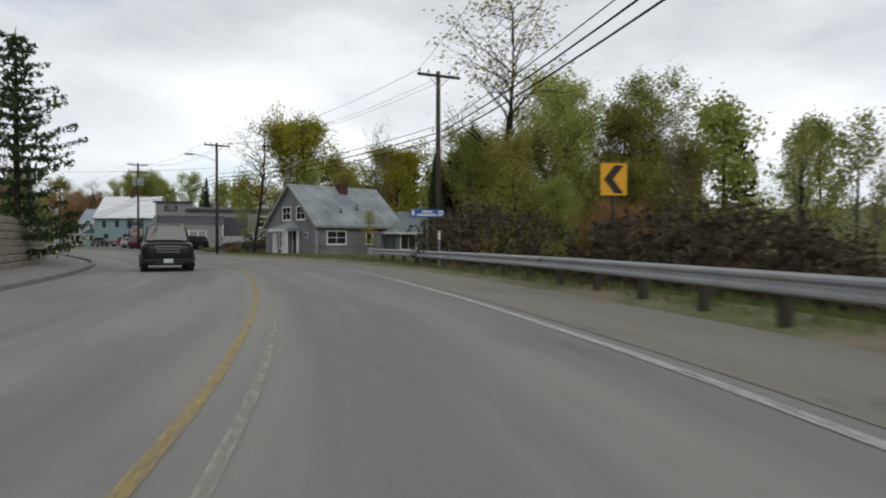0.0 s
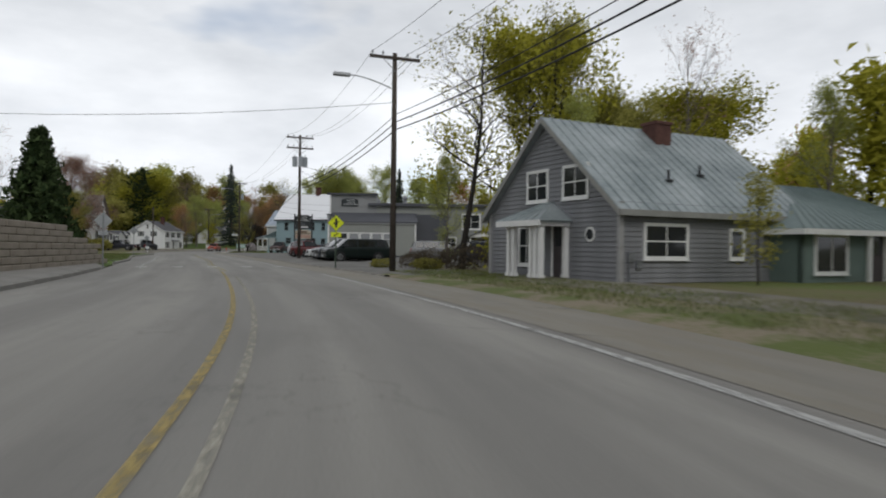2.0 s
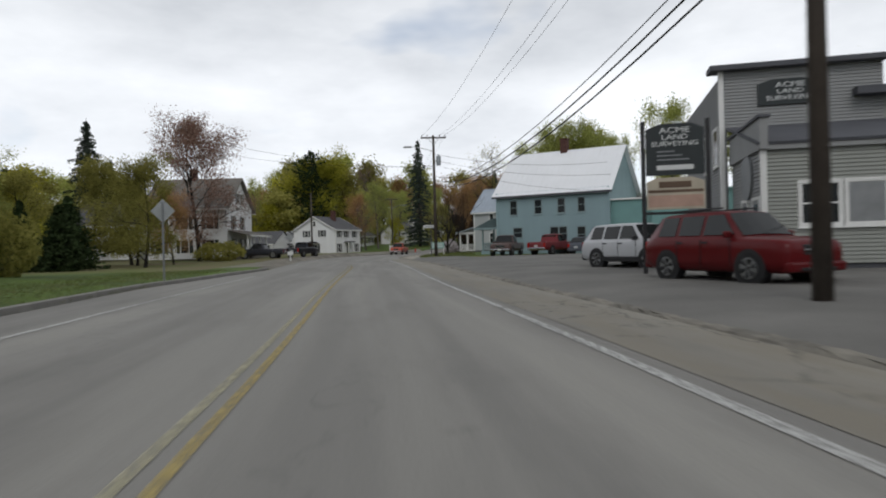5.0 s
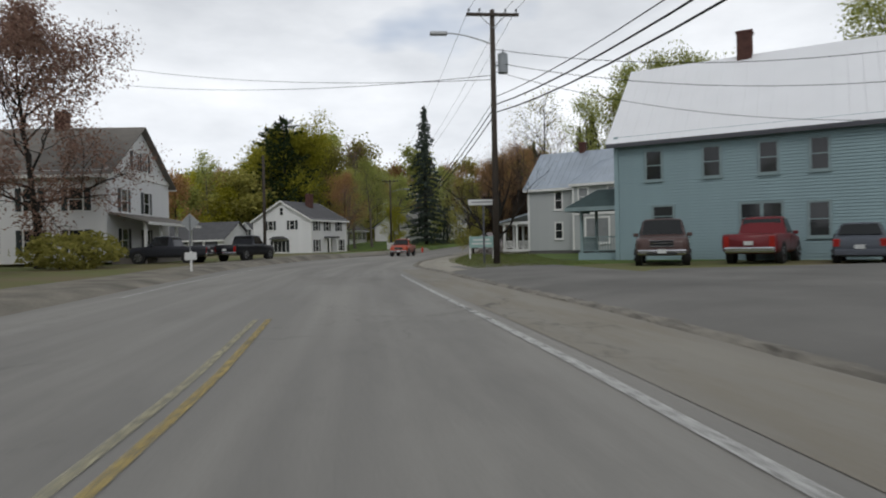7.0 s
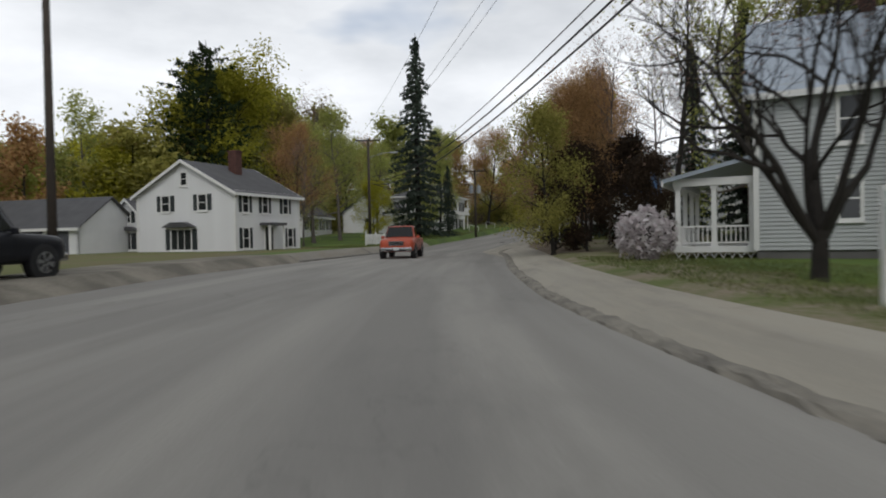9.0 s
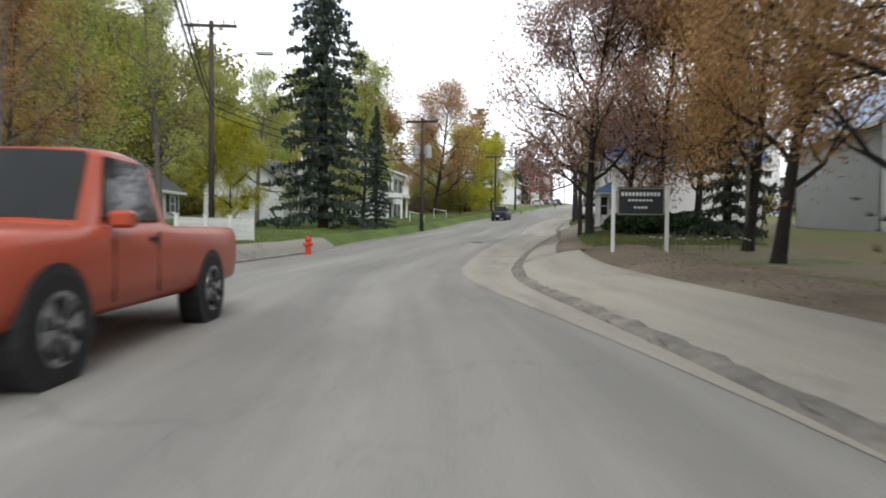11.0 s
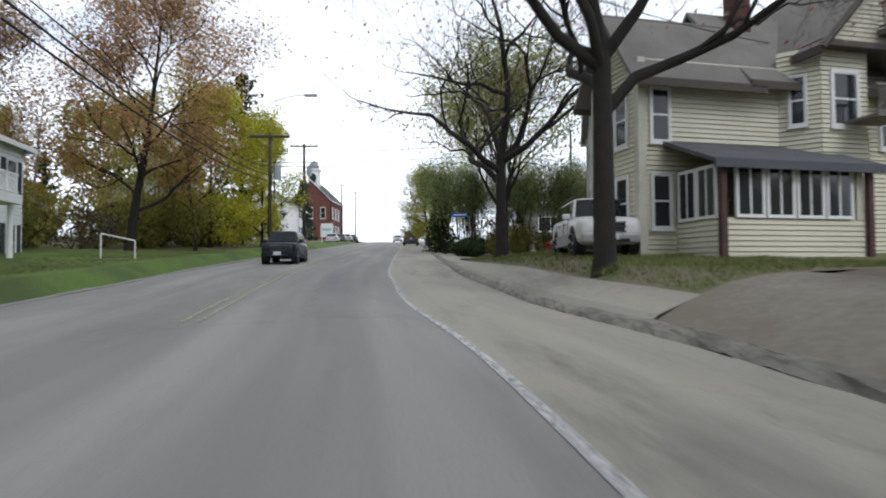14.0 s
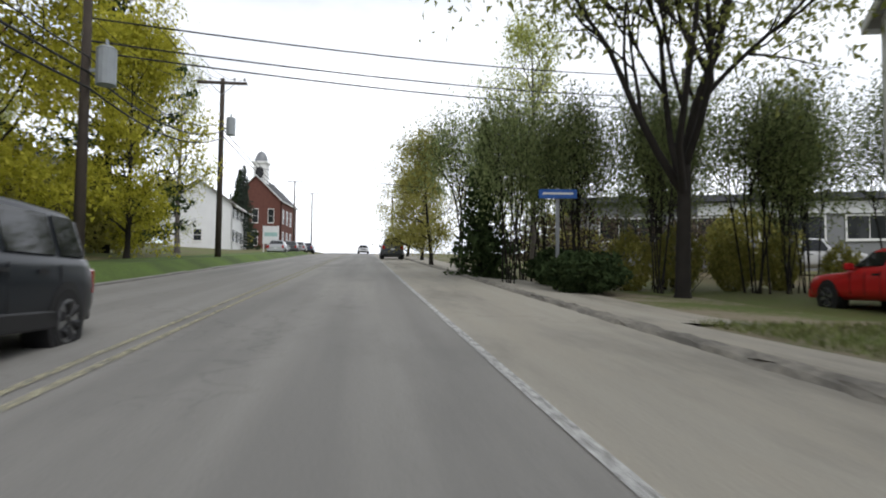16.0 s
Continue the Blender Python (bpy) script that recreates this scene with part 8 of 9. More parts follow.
def tall_flats():
    """White three-storey clapboard house beyond the drive."""
    h = thing("house", "tall white three-storey clapboard house with a grey metal roof", "house", heading(-103.2, 234.8, 0, -0.094, -0.996))
    W, D, z0, ze, zr = 8.5, 12.0, 2.6, 10.1, 12.8
    fl, fr, br, bl = (0, 0), (W, 0), (W, D), (0, D)
    wall(h, fl, fr, z0, ze, WHITE_SIDING, 0.15, (W / 2, zr - 0.15))
    wall(h, fr, br, z0, ze, WHITE_SIDING, 0.15)
    wall(h, bl, fl, z0, ze, WHITE_SIDING)
    wall(h, br, bl, z0, ze, WHITE_SIDING, 0, (W / 2, zr - 0.15))
    base_wall(h, [fl, fr, br], 2.0, z0 + 0.02)
    corner_boards(h, [fl, fr], z0, ze, TRIM, 0.16)
    gable_roof(h, 0, W, 0, D, ze, zr, mat("grey_seam_roof", (0.33, 0.335, 0.34), 0.45, 0.2, 0.8, metal=0.3), "y", 0.4, 0.45, TRIM)
    for z in (4.5, 6.7, 8.75):
        window(h, fl, fr, 1.9, 2.55, z, z + 1.25)
        window(h, fl, fr, 6.4, 7.05, z, z + 1.25)
    window(h, fl, fr, 6.8, 7.3, 2.8, 3.7)
    for u, z in ((3.4, 8.0), (3.5, 5.6), (3.6, 3.2), (5.0, 5.8), (5.1, 3.4), (8.0, 7.2)):
        window(h, fr, br, u, u + 0.45, z, z + 0.4, lites=(1, 1), casing=0.05, sill=False)
    return h


tall_flats()


def colonial():
    """White house with dark shutters and a two-tier portico above its lawn."""
    h = thing("house", "white colonial house with dark shutters and a columned portico", "house", heading(-126.5, 209.6, 0.9, -0.22, 0.975))
    W, D, z0, ze = 11.0, 8.0, 1.0, 6.3
    fl, fr, br, bl = (0, 0), (W, 0), (W, D), (0, D)
    wall(h, fl, fr, z0, ze, WHITE_SIDING, 0.16)
    wall(h, bl, fl, z0, ze, WHITE_SIDING, 0.16)
    wall(h, fr, br, z0, ze, WHITE_SIDING, 0.16)
    hip_roof(h, 0, W, 0, D, ze, 8.2, SHINGLE, 0.4, 0, TRIM)
    for u in (0.9, 3.0, 7.6, 9.6):
        for z in (1.6, 4.2):
            window(h, fl, fr, u, u + 0.75, z, z + 1.4, shutters=SHUTTER)
    for u in (2.0, 5.0):
        for z in (1.6, 4.2):
            window(h, bl, fl, u, u + 0.75, z, z + 1.4, shutters=SHUTTER)
    window(h, fl, fr, 5.2, 6.0, 4.2, 5.6)
    door(h, fl, fr, 5.1, 6.1, 1.1, 3.1, SHUTTER)
    part("portico_floor", boxes((4.3, 6.9, -1.7, 0, 0.3, 1.05)), CONCRETE, h)
    posts(h, [(4.5, -1.5), (6.7, -1.5)], 1.05, 3.5, 0.11, TRIM, False)
    part("balcony", boxes((4.2, 7.0, -1.75, 0, 3.5, 3.85)), TRIM, h)
    balusters(h, (4.3, -1.65), (6.9, -1.65), 3.9, 4.6, TRIM)
    part("dormer", boxes((5.0, 6.2, 1.2, 3.6, 6.6, 8.0)), WHITE_SIDING, h)
    slope(h, (4.7, 0.9, 7.9), (5.6, 0.9, 8.4), (4.7, 4.0, 7.9), (5.6, 4.0, 8.4), SHINGLE)
    slope(h, (6.5, 4.0, 7.9), (5.6, 4.0, 8.4), (6.5, 0.9, 7.9), (5.6, 0.9, 8.4), SHINGLE)
    window(h, (5.0, 1.2), (6.2, 1.2), 0.3, 0.9, 6.8, 7.7)
    chimney(h, 1.5, 4.0, 7.0, 9.3, 0.7)
    return h


colonial()


def cottage(x, y, dx, dy, w, d, ze, zr, label, group="", siding=None, roof=None):
    h = thing("house", label, "house", heading(x, y, at(x, y), dx, dy), group)
    fl, fr, br, bl = (0, 0), (w, 0), (w, d), (0, d)
    siding = siding or WHITE_SIDING
    wall(h, fl, fr, -0.3, ze, siding)
    wall(h, fr, br, -0.3, ze, siding, 0, (d / 2, zr - 0.1))
    wall(h, br, bl, -0.3, ze, siding)
    wall(h, bl, fl, -0.3, ze, siding, 0, (d / 2, zr - 0.1))
    gable_roof(h, 0, w, 0, d, ze, zr, roof or SHINGLE, "x", 0.4, 0, TRIM)
    n = max(2, int(w / 2.2))
    for k in range(n):
        u = (k + 0.5) * w / n - 0.4
        window(h, fl, fr, u, u + 0.8, 0.9, 2.1, shutters=SHUTTER)
        if ze > 4:
            window(h, fl, fr, u, u + 0.8, 3.4, 4.6, shutters=SHUTTER)
    window(h, fr, br, d / 2 - 0.4, d / 2 + 0.4, 0.9, 2.1)
    window(h, bl, fl, d / 2 - 0.4, d / 2 + 0.4, 0.9, 2.1)
    return h


cottage(-131.0, 184.5, -0.35, 0.94, 10.0, 7.0, 2.7, 5.2, "low white cottage with shutters behind the spruces")
cottage(-128.5, 199.0, -0.25, 0.97, 7.5, 7.0, 3.0, 5.5, "white cottage half hidden behind the lawn trees")
cottage(-139.0, 228.0, -0.2, 0.98, 14.0, 7.0, 2.8, 5.4, "long pale house seen below the roadside trees", "", PALE_SIDING)
cottage(-141.0, 262.0, -0.15, 0.99, 12.0, 8.0, 5.2, 8.0, "white two-storey house beyond the trees")
cottage(-136.5, 288.0, -0.12, 0.99, 9.0, 7.0, 5.0, 7.4, "white house with a pale porch up the hill", "", None, SHINGLE_BROWN)
cottage(-84.0, 190.0, -0.3, 0.95, 8.0, 7.0, 4.8, 7.6, "grey house with a blue roof behind the maples", "", PALE_SIDING, BLUE_ROOF)


def clock_tower_hall():
    """Red brick hall with a white clock turret."""
    h = thing("brick_hall", "red brick hall with a white domed clock turret", "building", heading(-150.3, 330.0, 8.6, 1, 0) @ Matrix.Diagonal((0.72, 0.72, 1.0, 1.0)))
    RED = mat("red_brick_wall", (0.15, 0.06, 0.045), 0.9, 0.3, 2.0, 0.01)
    wall(h, (0, 0), (12, 0), 0, 9.0, RED, 0, (6, 13.0))
    wall(h, (12, 0), (12, 16), 0, 9.0, RED)
    gable_roof(h, 0, 12, 0, 16, 9.0, 13.2, SHINGLE, "y", 0.5, 0, TRIM)
    for u in (1.5, 5.3, 9.0):
        for z in (1.2, 5.0):
            window(h, (0, 0), (12, 0), u, u + 1.3, z, z + 2.3)
            window(h, (12, 0), (12, 16), u, u + 1.3, z, z + 2.3)
    t = part("turret", soften(boxes((5.0, 8.0, 0.6, 3.6, 9.0, 15.2)), 0.1), WHITE, h)
    part("cornice", boxes((4.7, 8.3, 0.3, 3.9, 15.2, 15.6)), TRIM, h)
    dm = bmesh.new()
    bmesh.ops.create_uvsphere(dm, u_segments=16, v_segments=10, radius=1.5, matrix=Matrix.Translation((6.5, 2.1, 15.7)) @ Matrix.Diagonal((1, 1, 1.15, 1)))
    rod(dm, (6.5, 2.1, 17.2), (6.5, 2.1, 18.6), 0.08)
    part("dome", dm, STEEL_GREY, h, "grey metal dome", smooth=True)
    ck = bmesh.new()
    bmesh.ops.create_cone(ck, cap_ends=True, segments=20, radius1=1.0, radius2=1.0, depth=0.1, matrix=pose(6.5, 0.55, 13.6, 90, 0, 0))
    part("clock_face", ck, BLACK, t)
    return h


clock_tower_hall()


def long_works():
    """Long grey flat-roofed works behind the saplings."""
    h = thing("warehouse", "long grey flat-roofed warehouse behind the saplings", "building", heading(-106.0, 262.0, 3.9, 0.97, -0.25))
    wall(h, (0, 0), (46, 0), 0, 4.6, mat("grey_panel_wall", (0.25, 0.255, 0.26), 0.8, 0.2, 0.5))
    wall(h, (0, 14), (0, 0), 0, 4.6, mat("grey_end_wall", (0.28, 0.28, 0.28), 0.8, 0.2, 0.5))
    part("roof", boxes((-0.4, 46.4, -0.5, 14, 4.6, 5.0)), DARK_FASCIA, h)
    for k in range(9):
        window(h, (0, 0), (46, 0), 2 + k * 4.8, 5.6 + k * 4.8, 2.2, 3.6, lites=(3, 1))
    part("sign_band", boxes((8, 20, -0.16, -0.06, 3.75, 4.5)), SIGN_WHITE, h)
    return h


long_works()

# ---- walls, rails and fences ----
rail_off = table([(-45, 5.4), (6, 5.55), (14, 6.05), (26, 6.4), (35, 7.05)])


def guardrail():
    g = thing("guardrail", "galvanised steel guardrail on weathered posts", "guardrail", Matrix())
    prof = [(0.0, 0.44), (-0.045, 0.475), (-0.045, 0.515), (0.0, 0.56), (0.0, 0.61), (-0.045, 0.655), (-0.045, 0.695), (0.0, 0.74)]
    ss = np.arange(-45, 35.1, 1.0)
    verts, faces = [], []
    for s in ss:
        for o, z in prof:
            x, y = where(s, float(rail_off(s)) + o)
            verts.append((float(x), float(y), z))
    k = len(prof)
    for i in range(len(ss) - 1):
        for j in range(k - 1):
            a = i * k + j
            faces.append((a, a + 1, a + k + 1, a + k))
    r = raw("beam", verts, faces, STEEL, g, smooth=False)
    sol = r.modifiers.new("thickness", "SOLIDIFY")
    sol.thickness = 0.006
    s = -44.0
    while s < 35.5:
        x, y = where(s, float(rail_off(s)) + 0.17)
        z = at(x, y)
        p = part("post", soften(boxes((-0.075, 0.075, -0.075, 0.075, -0.4, 0.70 - z)), 0.01), TIMBER, g)
        p.matrix_basis = heading(float(x), float(y), z, float(np.interp(s, ALONG, TANGENT[:, 0])), float(np.interp(s, ALONG, TANGENT[:, 1])))
        s += 1.9
    x, y = where(35.2, 7.05)
    e = part("end_plate", soften(boxes((-0.02, 0.05, -0.25, 0.05, 0.40, 0.78)), 0.01), STEEL, g, "pale flared end piece")
    e.matrix_basis = heading(float(x), float(y), 0, 0.4, -0.9)
    return g


guardrail()


def block_wall():
    w = tagged(new("retaining_wall"), "stepped retaining wall of long tan blocks", "wall", kind="structure")
    wall_off = table([(-60, -8.7), (50, -8.75), (60, -9.0), (76.5, -6.95)])
    for row in range(7):
        end = (76.6, 76.6, 76.0, 76.0, 74.5, 72.0, 70.0)[row]
        s = -8.0 + (row % 2) * 0.9
        while s + 1.75 < end:
            a = where(s, float(wall_off(s)) - row * 0.035)
            b = where(s + 1.75, float(wall_off(s + 1.75)) - row * 0.035)
            L = math.hypot(b[0] - a[0], b[1] - a[1])
            ob = part("block", soften(boxes((0.012, L - 0.012, 0.0, 0.35, 0.012, 0.268)), 0.025), BLOCK, w)
            j = random.uniform(-0.012, 0.012)
            ob.matrix_basis = heading(float(a[0]), float(a[1]), 0.1 + row * 0.28, b[0] - a[0], b[1] - a[1]) @ Matrix.Translation((0, j, 0))
            s += 1.8
    return w


block_wall()


def picket_fence():
    f = thing("picket_fence", "white wooden picket fence panel with square posts", "fence", heading(-115.4, 174.5, at(-115.4, 174.5) + 0.05, -0.05, 1))
    for x in (0.0, 1.6, 3.1, 4.6):
        bm = boxes((x - 0.06, x + 0.06, -0.06, 0.06, -0.2, 1.08), (x - 0.08, x + 0.08, -0.08, 0.08, 1.08, 1.13))
        part("post", bm, WHITE, f)
    part("fence_rail", boxes((0, 4.6, 0.02, 0.06, 0.25, 0.33)), WHITE, f)
    part("fence_rail", boxes((0, 4.6, 0.02, 0.06, 0.78, 0.86)), WHITE, f)
    me = None
    for k in range(36):
        x = 0.12 + k * 0.125
        if me is None:
            bm = bmesh.new()
            prism(bm, [(-0.036, 0.08), (0.036, 0.08), (0.036, 0.95), (0, 1.0), (-0.036, 0.95)], -0.012, 0.018)
            ob = part("picket", bm, WHITE, f)
            me = ob.data
        else:
            ob = new("picket", me)
            ob.parent = f
        ob.location = (x, 0, 0)
    return f


picket_fence()


def hydrant():
    h = thing("fire_hydrant", "red fire hydrant at the pavement edge", "fire hydrant", pose(-112.3, 178.5, at(-112.3, 178.5)))
    bm = rod(bmesh.new(), (0, 0, 0), (0, 0, 0.06), 0.17, None, 14)
    rod(bm, (0, 0, 0.06), (0, 0, 0.62), 0.115, 0.105, 14)
    bmesh.ops.create_uvsphere(bm, u_segments=14, v_segments=8, radius=0.135, matrix=Matrix.Translation((0, 0, 0.64)))
    rod(bm, (0, 0, 0.75), (0, 0, 0.84), 0.035, None, 5)
    part("barrel", bm, HYDRANT_RED, h)
    for a, b in (((0.1, 0, 0.45), (0.21, 0, 0.45)), ((-0.1, 0, 0.45), (-0.21, 0, 0.45)), ((0, -0.1, 0.42), (0, -0.24, 0.42))):
        part("outlet", rod(bmesh.new(), a, b, 0.065, None, 10), HYDRANT_RED, h)
    return h


hydrant()


def stone_arch():
    """Memorial arch of pale stone on the lawn."""
    m = thing("memorial_arch", "pale stone memorial arch on twin pedestals", "monument", heading(-68.3, 85.6, at(-68.3, 85.6) - 0.05, 0.84, 0.54))
    for x in (-0.72, 0.72):
        part("pedestal", soften(boxes((x - 0.42, x + 0.42, -0.5, 0.5, 0, 0.9)), 0.04), STONE, m)
        part("pier", soften(boxes((x - 0.33, x + 0.33, -0.38, 0.38, 0.9, 2.6)), 0.02), mat("dark_granite", (0.13, 0.125, 0.12), 0.85, 0.3, 2.0), m)
    bm = bmesh.new()
    out = [(-1.05, 2.6), (-0.4, 2.6), (-0.4, 3.2)] + [(-0.4 * math.cos(a), 3.2 + 0.4 * math.sin(a)) for a in (0.5, 1.0, 1.57, 2.1, 2.6)] + [(0.4, 3.2), (0.4, 2.6), (1.05, 2.6), (1.05, 4.4), (-1.05, 4.4)]
    prism(bm, out, -0.38, 0.38)
    bmesh.ops.triangulate(bm, faces=[f for f in bm.faces if len(f.verts) > 4])
    part("arch_block", bm, STONE, m)
    part("cap_stone", soften(boxes((-1.25, 1.25, -0.55, 0.55, 4.4, 4.75)), 0.05), STONE, m)
    return m


stone_arch()

# stones and soil at the foot of the hedge
for k in range(26):
    s, d = 71.5 + random.uniform(-1, 6.5), -9.6 - random.uniform(0, 2.4)
    x, y = where(s, d)
    r = random.uniform(0.12, 0.34)
    bm = bmesh.new()
    bmesh.ops.create_icosphere(bm, subdivisions=2, radius=r)
    for v in bm.verts:
        v.co *= 1 + 0.35 * noise.noise(v.co * 4 + Vector((k, 0, 0)))
        v.co.z *= 0.7
    ob = part("rock", bm, STONE, None, "rough grey field stone in the bank")
    tagged(ob, "rough grey field stone lying in the bank", "rock", "field stones")
    ob.matrix_basis = pose(float(x), float(y), at(x, y) + r * 0.3, 0, 0, random.uniform(0, 360))

# ---- road signs ----
def right_of(s):
    return float(np.interp(s, ALONG, TANGENT[:, 1])), -float(np.interp(s, ALONG, TANGENT[:, 0]))


def crossing_sign():
    dx, dy = right_of(62)
    s = sign_post("crossing_sign", -25.8, 65.0, 0.1, "yellow-green diamond crossing sign with an arrow plate", dx, dy, 2.75, 0.035, mat("green_post", (0.05, 0.075, 0.05), 0.7))
    plate = part("diamond_plate", diamond(bmesh.new(), 0.46, 0.012, 2.38), SIGN_YELLOW, s)
    edge = bmesh.new()
    for a in range(4):
        p = [(0, -0.425), (0.425, 0), (0, 0.425), (-0.425, 0)]
        u, v = p[a], p[(a + 1) % 4]
        rod(edge, (u[0], -0.009, 2.38 + u[1]), (v[0], -0.009, 2.38 + v[1]), 0.008, None, 4)
    part("border", edge, BLACK, plate)
    sym = bmesh.new()
    prism(sym, [(-0.05, -0.26), (0.05, -0.26), (0.075, 0.0), (0.05, 0.26), (-0.05, 0.26), (-0.075, 0.0)], -0.011, -0.007)
    prism(sym, [(-0.16, -0.06), (0.16, 0.06), (0.16, 0.12), (-0.16, 0.0)], -0.0125, -0.0085)
    bmesh.ops.translate(sym, verts=sym.verts[:], vec=(0, 0, 2.38))
    part("symbol", sym, BLACK, plate)
    ap = part("arrow_plate", boxes((-0.28, 0.28, -0.006, 0.006, 1.62, 1.88)), SIGN_YELLOW, s)
    ar = bmesh.new()
    prism(ar, [(0.14, 1.82), (0.10, 1.85), (-0.06, 1.73), (-0.08, 1.77), (-0.15, 1.66), (-0.02, 1.67), (-0.03, 1.70)], -0.011, -0.007)
    part("arrow", ar, BLACK, ap)


crossing_sign()


def chevron_sign():
    dx, dy = right_of(0)
    s = sign_post("chevron_sign", 4.9, 19.1, -0.6, "amber curve sign with a black chevron", dx, dy, 3.9, 0.04, TIMBER)
    p = part("plate", soften(boxes((-0.4, 0.4, -0.006, 0.006, 3.05, 3.98)), 0.003), SIGN_ORANGE, s)
    ch = bmesh.new()
    prism(ch, [(-0.3, 3.515), (0.02, 3.92), (0.3, 3.92), (-0.02, 3.515), (0.3, 3.11), (0.02, 3.11)], -0.012, -0.007)
    bmesh.ops.triangulate(ch, faces=[f for f in ch.faces if len(f.verts) > 4])
    part("chevron", ch, BLACK, p)


chevron_sign()


def blue_guide_sign():
    dx, dy = right_of(17)
    s = sign_post("guide_sign", -0.75, 30.2, -0.3, "blue roadside guide sign on a grey post", dx, dy, 2.85, 0.04, STEEL_GREY)
    p = part("plate", boxes((-0.8, 0.8, -0.008, 0.008, 2.52, 2.9)), SIGN_BLUE, s)
    for x0, x1, z0, z1 in ((-0.28, 0.22, 2.74, 2.83), (-0.5, 0.42, 2.59, 2.69), (0.5, 0.76, 2.6, 2.7), (0.5, 0.76, 2.74, 2.84), (-0.74, -0.62, 2.62, 2.84)):
        part("text_bar", boxes((x0, x1, -0.013, -0.009, z0, z1)), SIGN_WHITE, p)
    d = thing("delineator_post", "slim grey delineator post with a white head", "road post", heading(-0.2, 27.0, at(-0.2, 27.0), dx, dy))
    part("post", boxes((-0.04, 0.04, -0.01, 0.01, -0.2, 1.4)), STEEL_GREY, d)
    part("reflector", boxes((-0.05, 0.05, -0.018, -0.012, 1.15, 1.5)), SIGN_WHITE, d)


blue_guide_sign()


def back_of_sign(x, y, top, s, plate=True):
    dx, dy = right_of(s)
    z = at(x, y)
    h = top - z
    b = sign_post("warning_sign", x, y, z, "diamond road sign seen from its bare metal back", -dx, -dy, h - 0.1, 0.03)
    part("plate", diamond(bmesh.new(), 0.44, 0.012, h - 0.44), SIGN_BACK, b)
    if plate:
        part("lower_plate", boxes((-0.24, 0.24, -0.006, 0.006, h - 1.2, h - 0.98)), SIGN_BACK, b)


back_of_sign(-36.6, 60.0, 2.85, 60)
back_of_sign(-61.3, 89.6, 3.15, 95, False)
back_of_sign(-87.0, 121.0, 2.85, 130, False)


def small_board(name, x, y, label, dx, dy, w, z0, z1, material, bars=2, posts_at=(0.0,), bar_mat=None, post_mat=None):
    z = at(x, y)
    s = thing(name, label, "sign", heading(x, y, z, dx, dy))
    for u in posts_at:
        part("post", boxes((u - 0.045, u + 0.045, 0.02, 0.11, -0.3, z1 + 0.05)), post_mat or TRIM, s)
    p = part("board", soften(boxes((-w / 2, w / 2, -0.03, 0.02, z0, z1)), 0.008), material, s)
    for k in range(bars):
        h = (z1 - z0) / (bars + 1)
        c = z0 + h * (k + 0.85)
        part("text_bar", boxes((-w * (0.4 - 0.06 * k), w * (0.4 - 0.06 * k), -0.035, -0.031, c, c + h * 0.45)), bar_mat or BLACK, p)
    return s


c30, s30 = 0.86, 0.52
small_board("street_sign", -75.7, 128.9, "white street sign board on a thin post", c30, s30, 1.25, 2.85, 3.12, SIGN_WHITE, 1, (0.1,), STEEL_GREY, DARK_FASCIA)
small_board("lawn_sign", -80.2, 137.1, "pale teal lawn sign on white posts", c30, s30, 1.5, 0.75, 1.45, SIGN_TEAL, 2, (-0.72, 0.72), SIGN_WHITE)
small_board("shop_sign", -0.6, 52.5, "white board sign in front of the annex", 0.95, 0.2, 1.7, 0.5, 1.95, SIGN_WHITE, 3, (-0.75, 0.75), STEEL_GREY)
small_board("yard_sign", -86.6, 120.7, "small white sheet sign on the verge", c30, s30, 0.55, 0.55, 0.9, SIGN_WHITE, 0, (0.0,))
name_board = small_board("name_board", -98.75, 174.9, "dark green name board with a cream rim on white posts", 0.93, 0.36, 1.3, 1.0, 1.8, SIGN_DARK, 0, (-0.75, 0.75))
for bx0, bx1, bz in ((-0.55, 0.55, 1.55), (-0.36, 0.36, 1.40), (-0.2, 0.24, 1.2)):
    for k in range(int((bx1 - bx0) / 0.1)):
        part("text_bar", boxes((bx0 + k * 0.1, bx0 + k * 0.1 + 0.07, -0.036, -0.031, bz, bz + (0.1 if bz > 1.5 else 0.055))), SIGN_WHITE, name_board)
part("rim", boxes((-0.62, 0.62, -0.036, -0.031, 1.03, 1.045), (-0.62, 0.62, -0.036, -0.031, 1.755, 1.77), (-0.635, -0.62, -0.036, -0.031, 1.03, 1.77), (0.62, 0.635, -0.036, -0.031, 1.03, 1.77)), SIGN_CREAM, name_board)
small_board("guide_sign", -111.2, 236.6, "blue and white guide sign by the saplings", 1, 0.0, 1.05, 2.55, 2.8, SIGN_BLUE, 1, (0.0,), SIGN_WHITE, STEEL_GREY)
small_board("notice_board", -108.0, 241.3, "plain white notice board on a post", 1, 0.0, 0.5, 2.4, 3.2, SIGN_WHITE, 0, (0.0,), None, STEEL_GREY)
small_board("shop_sign", -131.5, 284.5, "white shop sign board on the verge", 1, 0.1, 1.6, 0.8, 2.6, SIGN_WHITE, 1, (-0.7, 0.7), SIGN_TEAL)

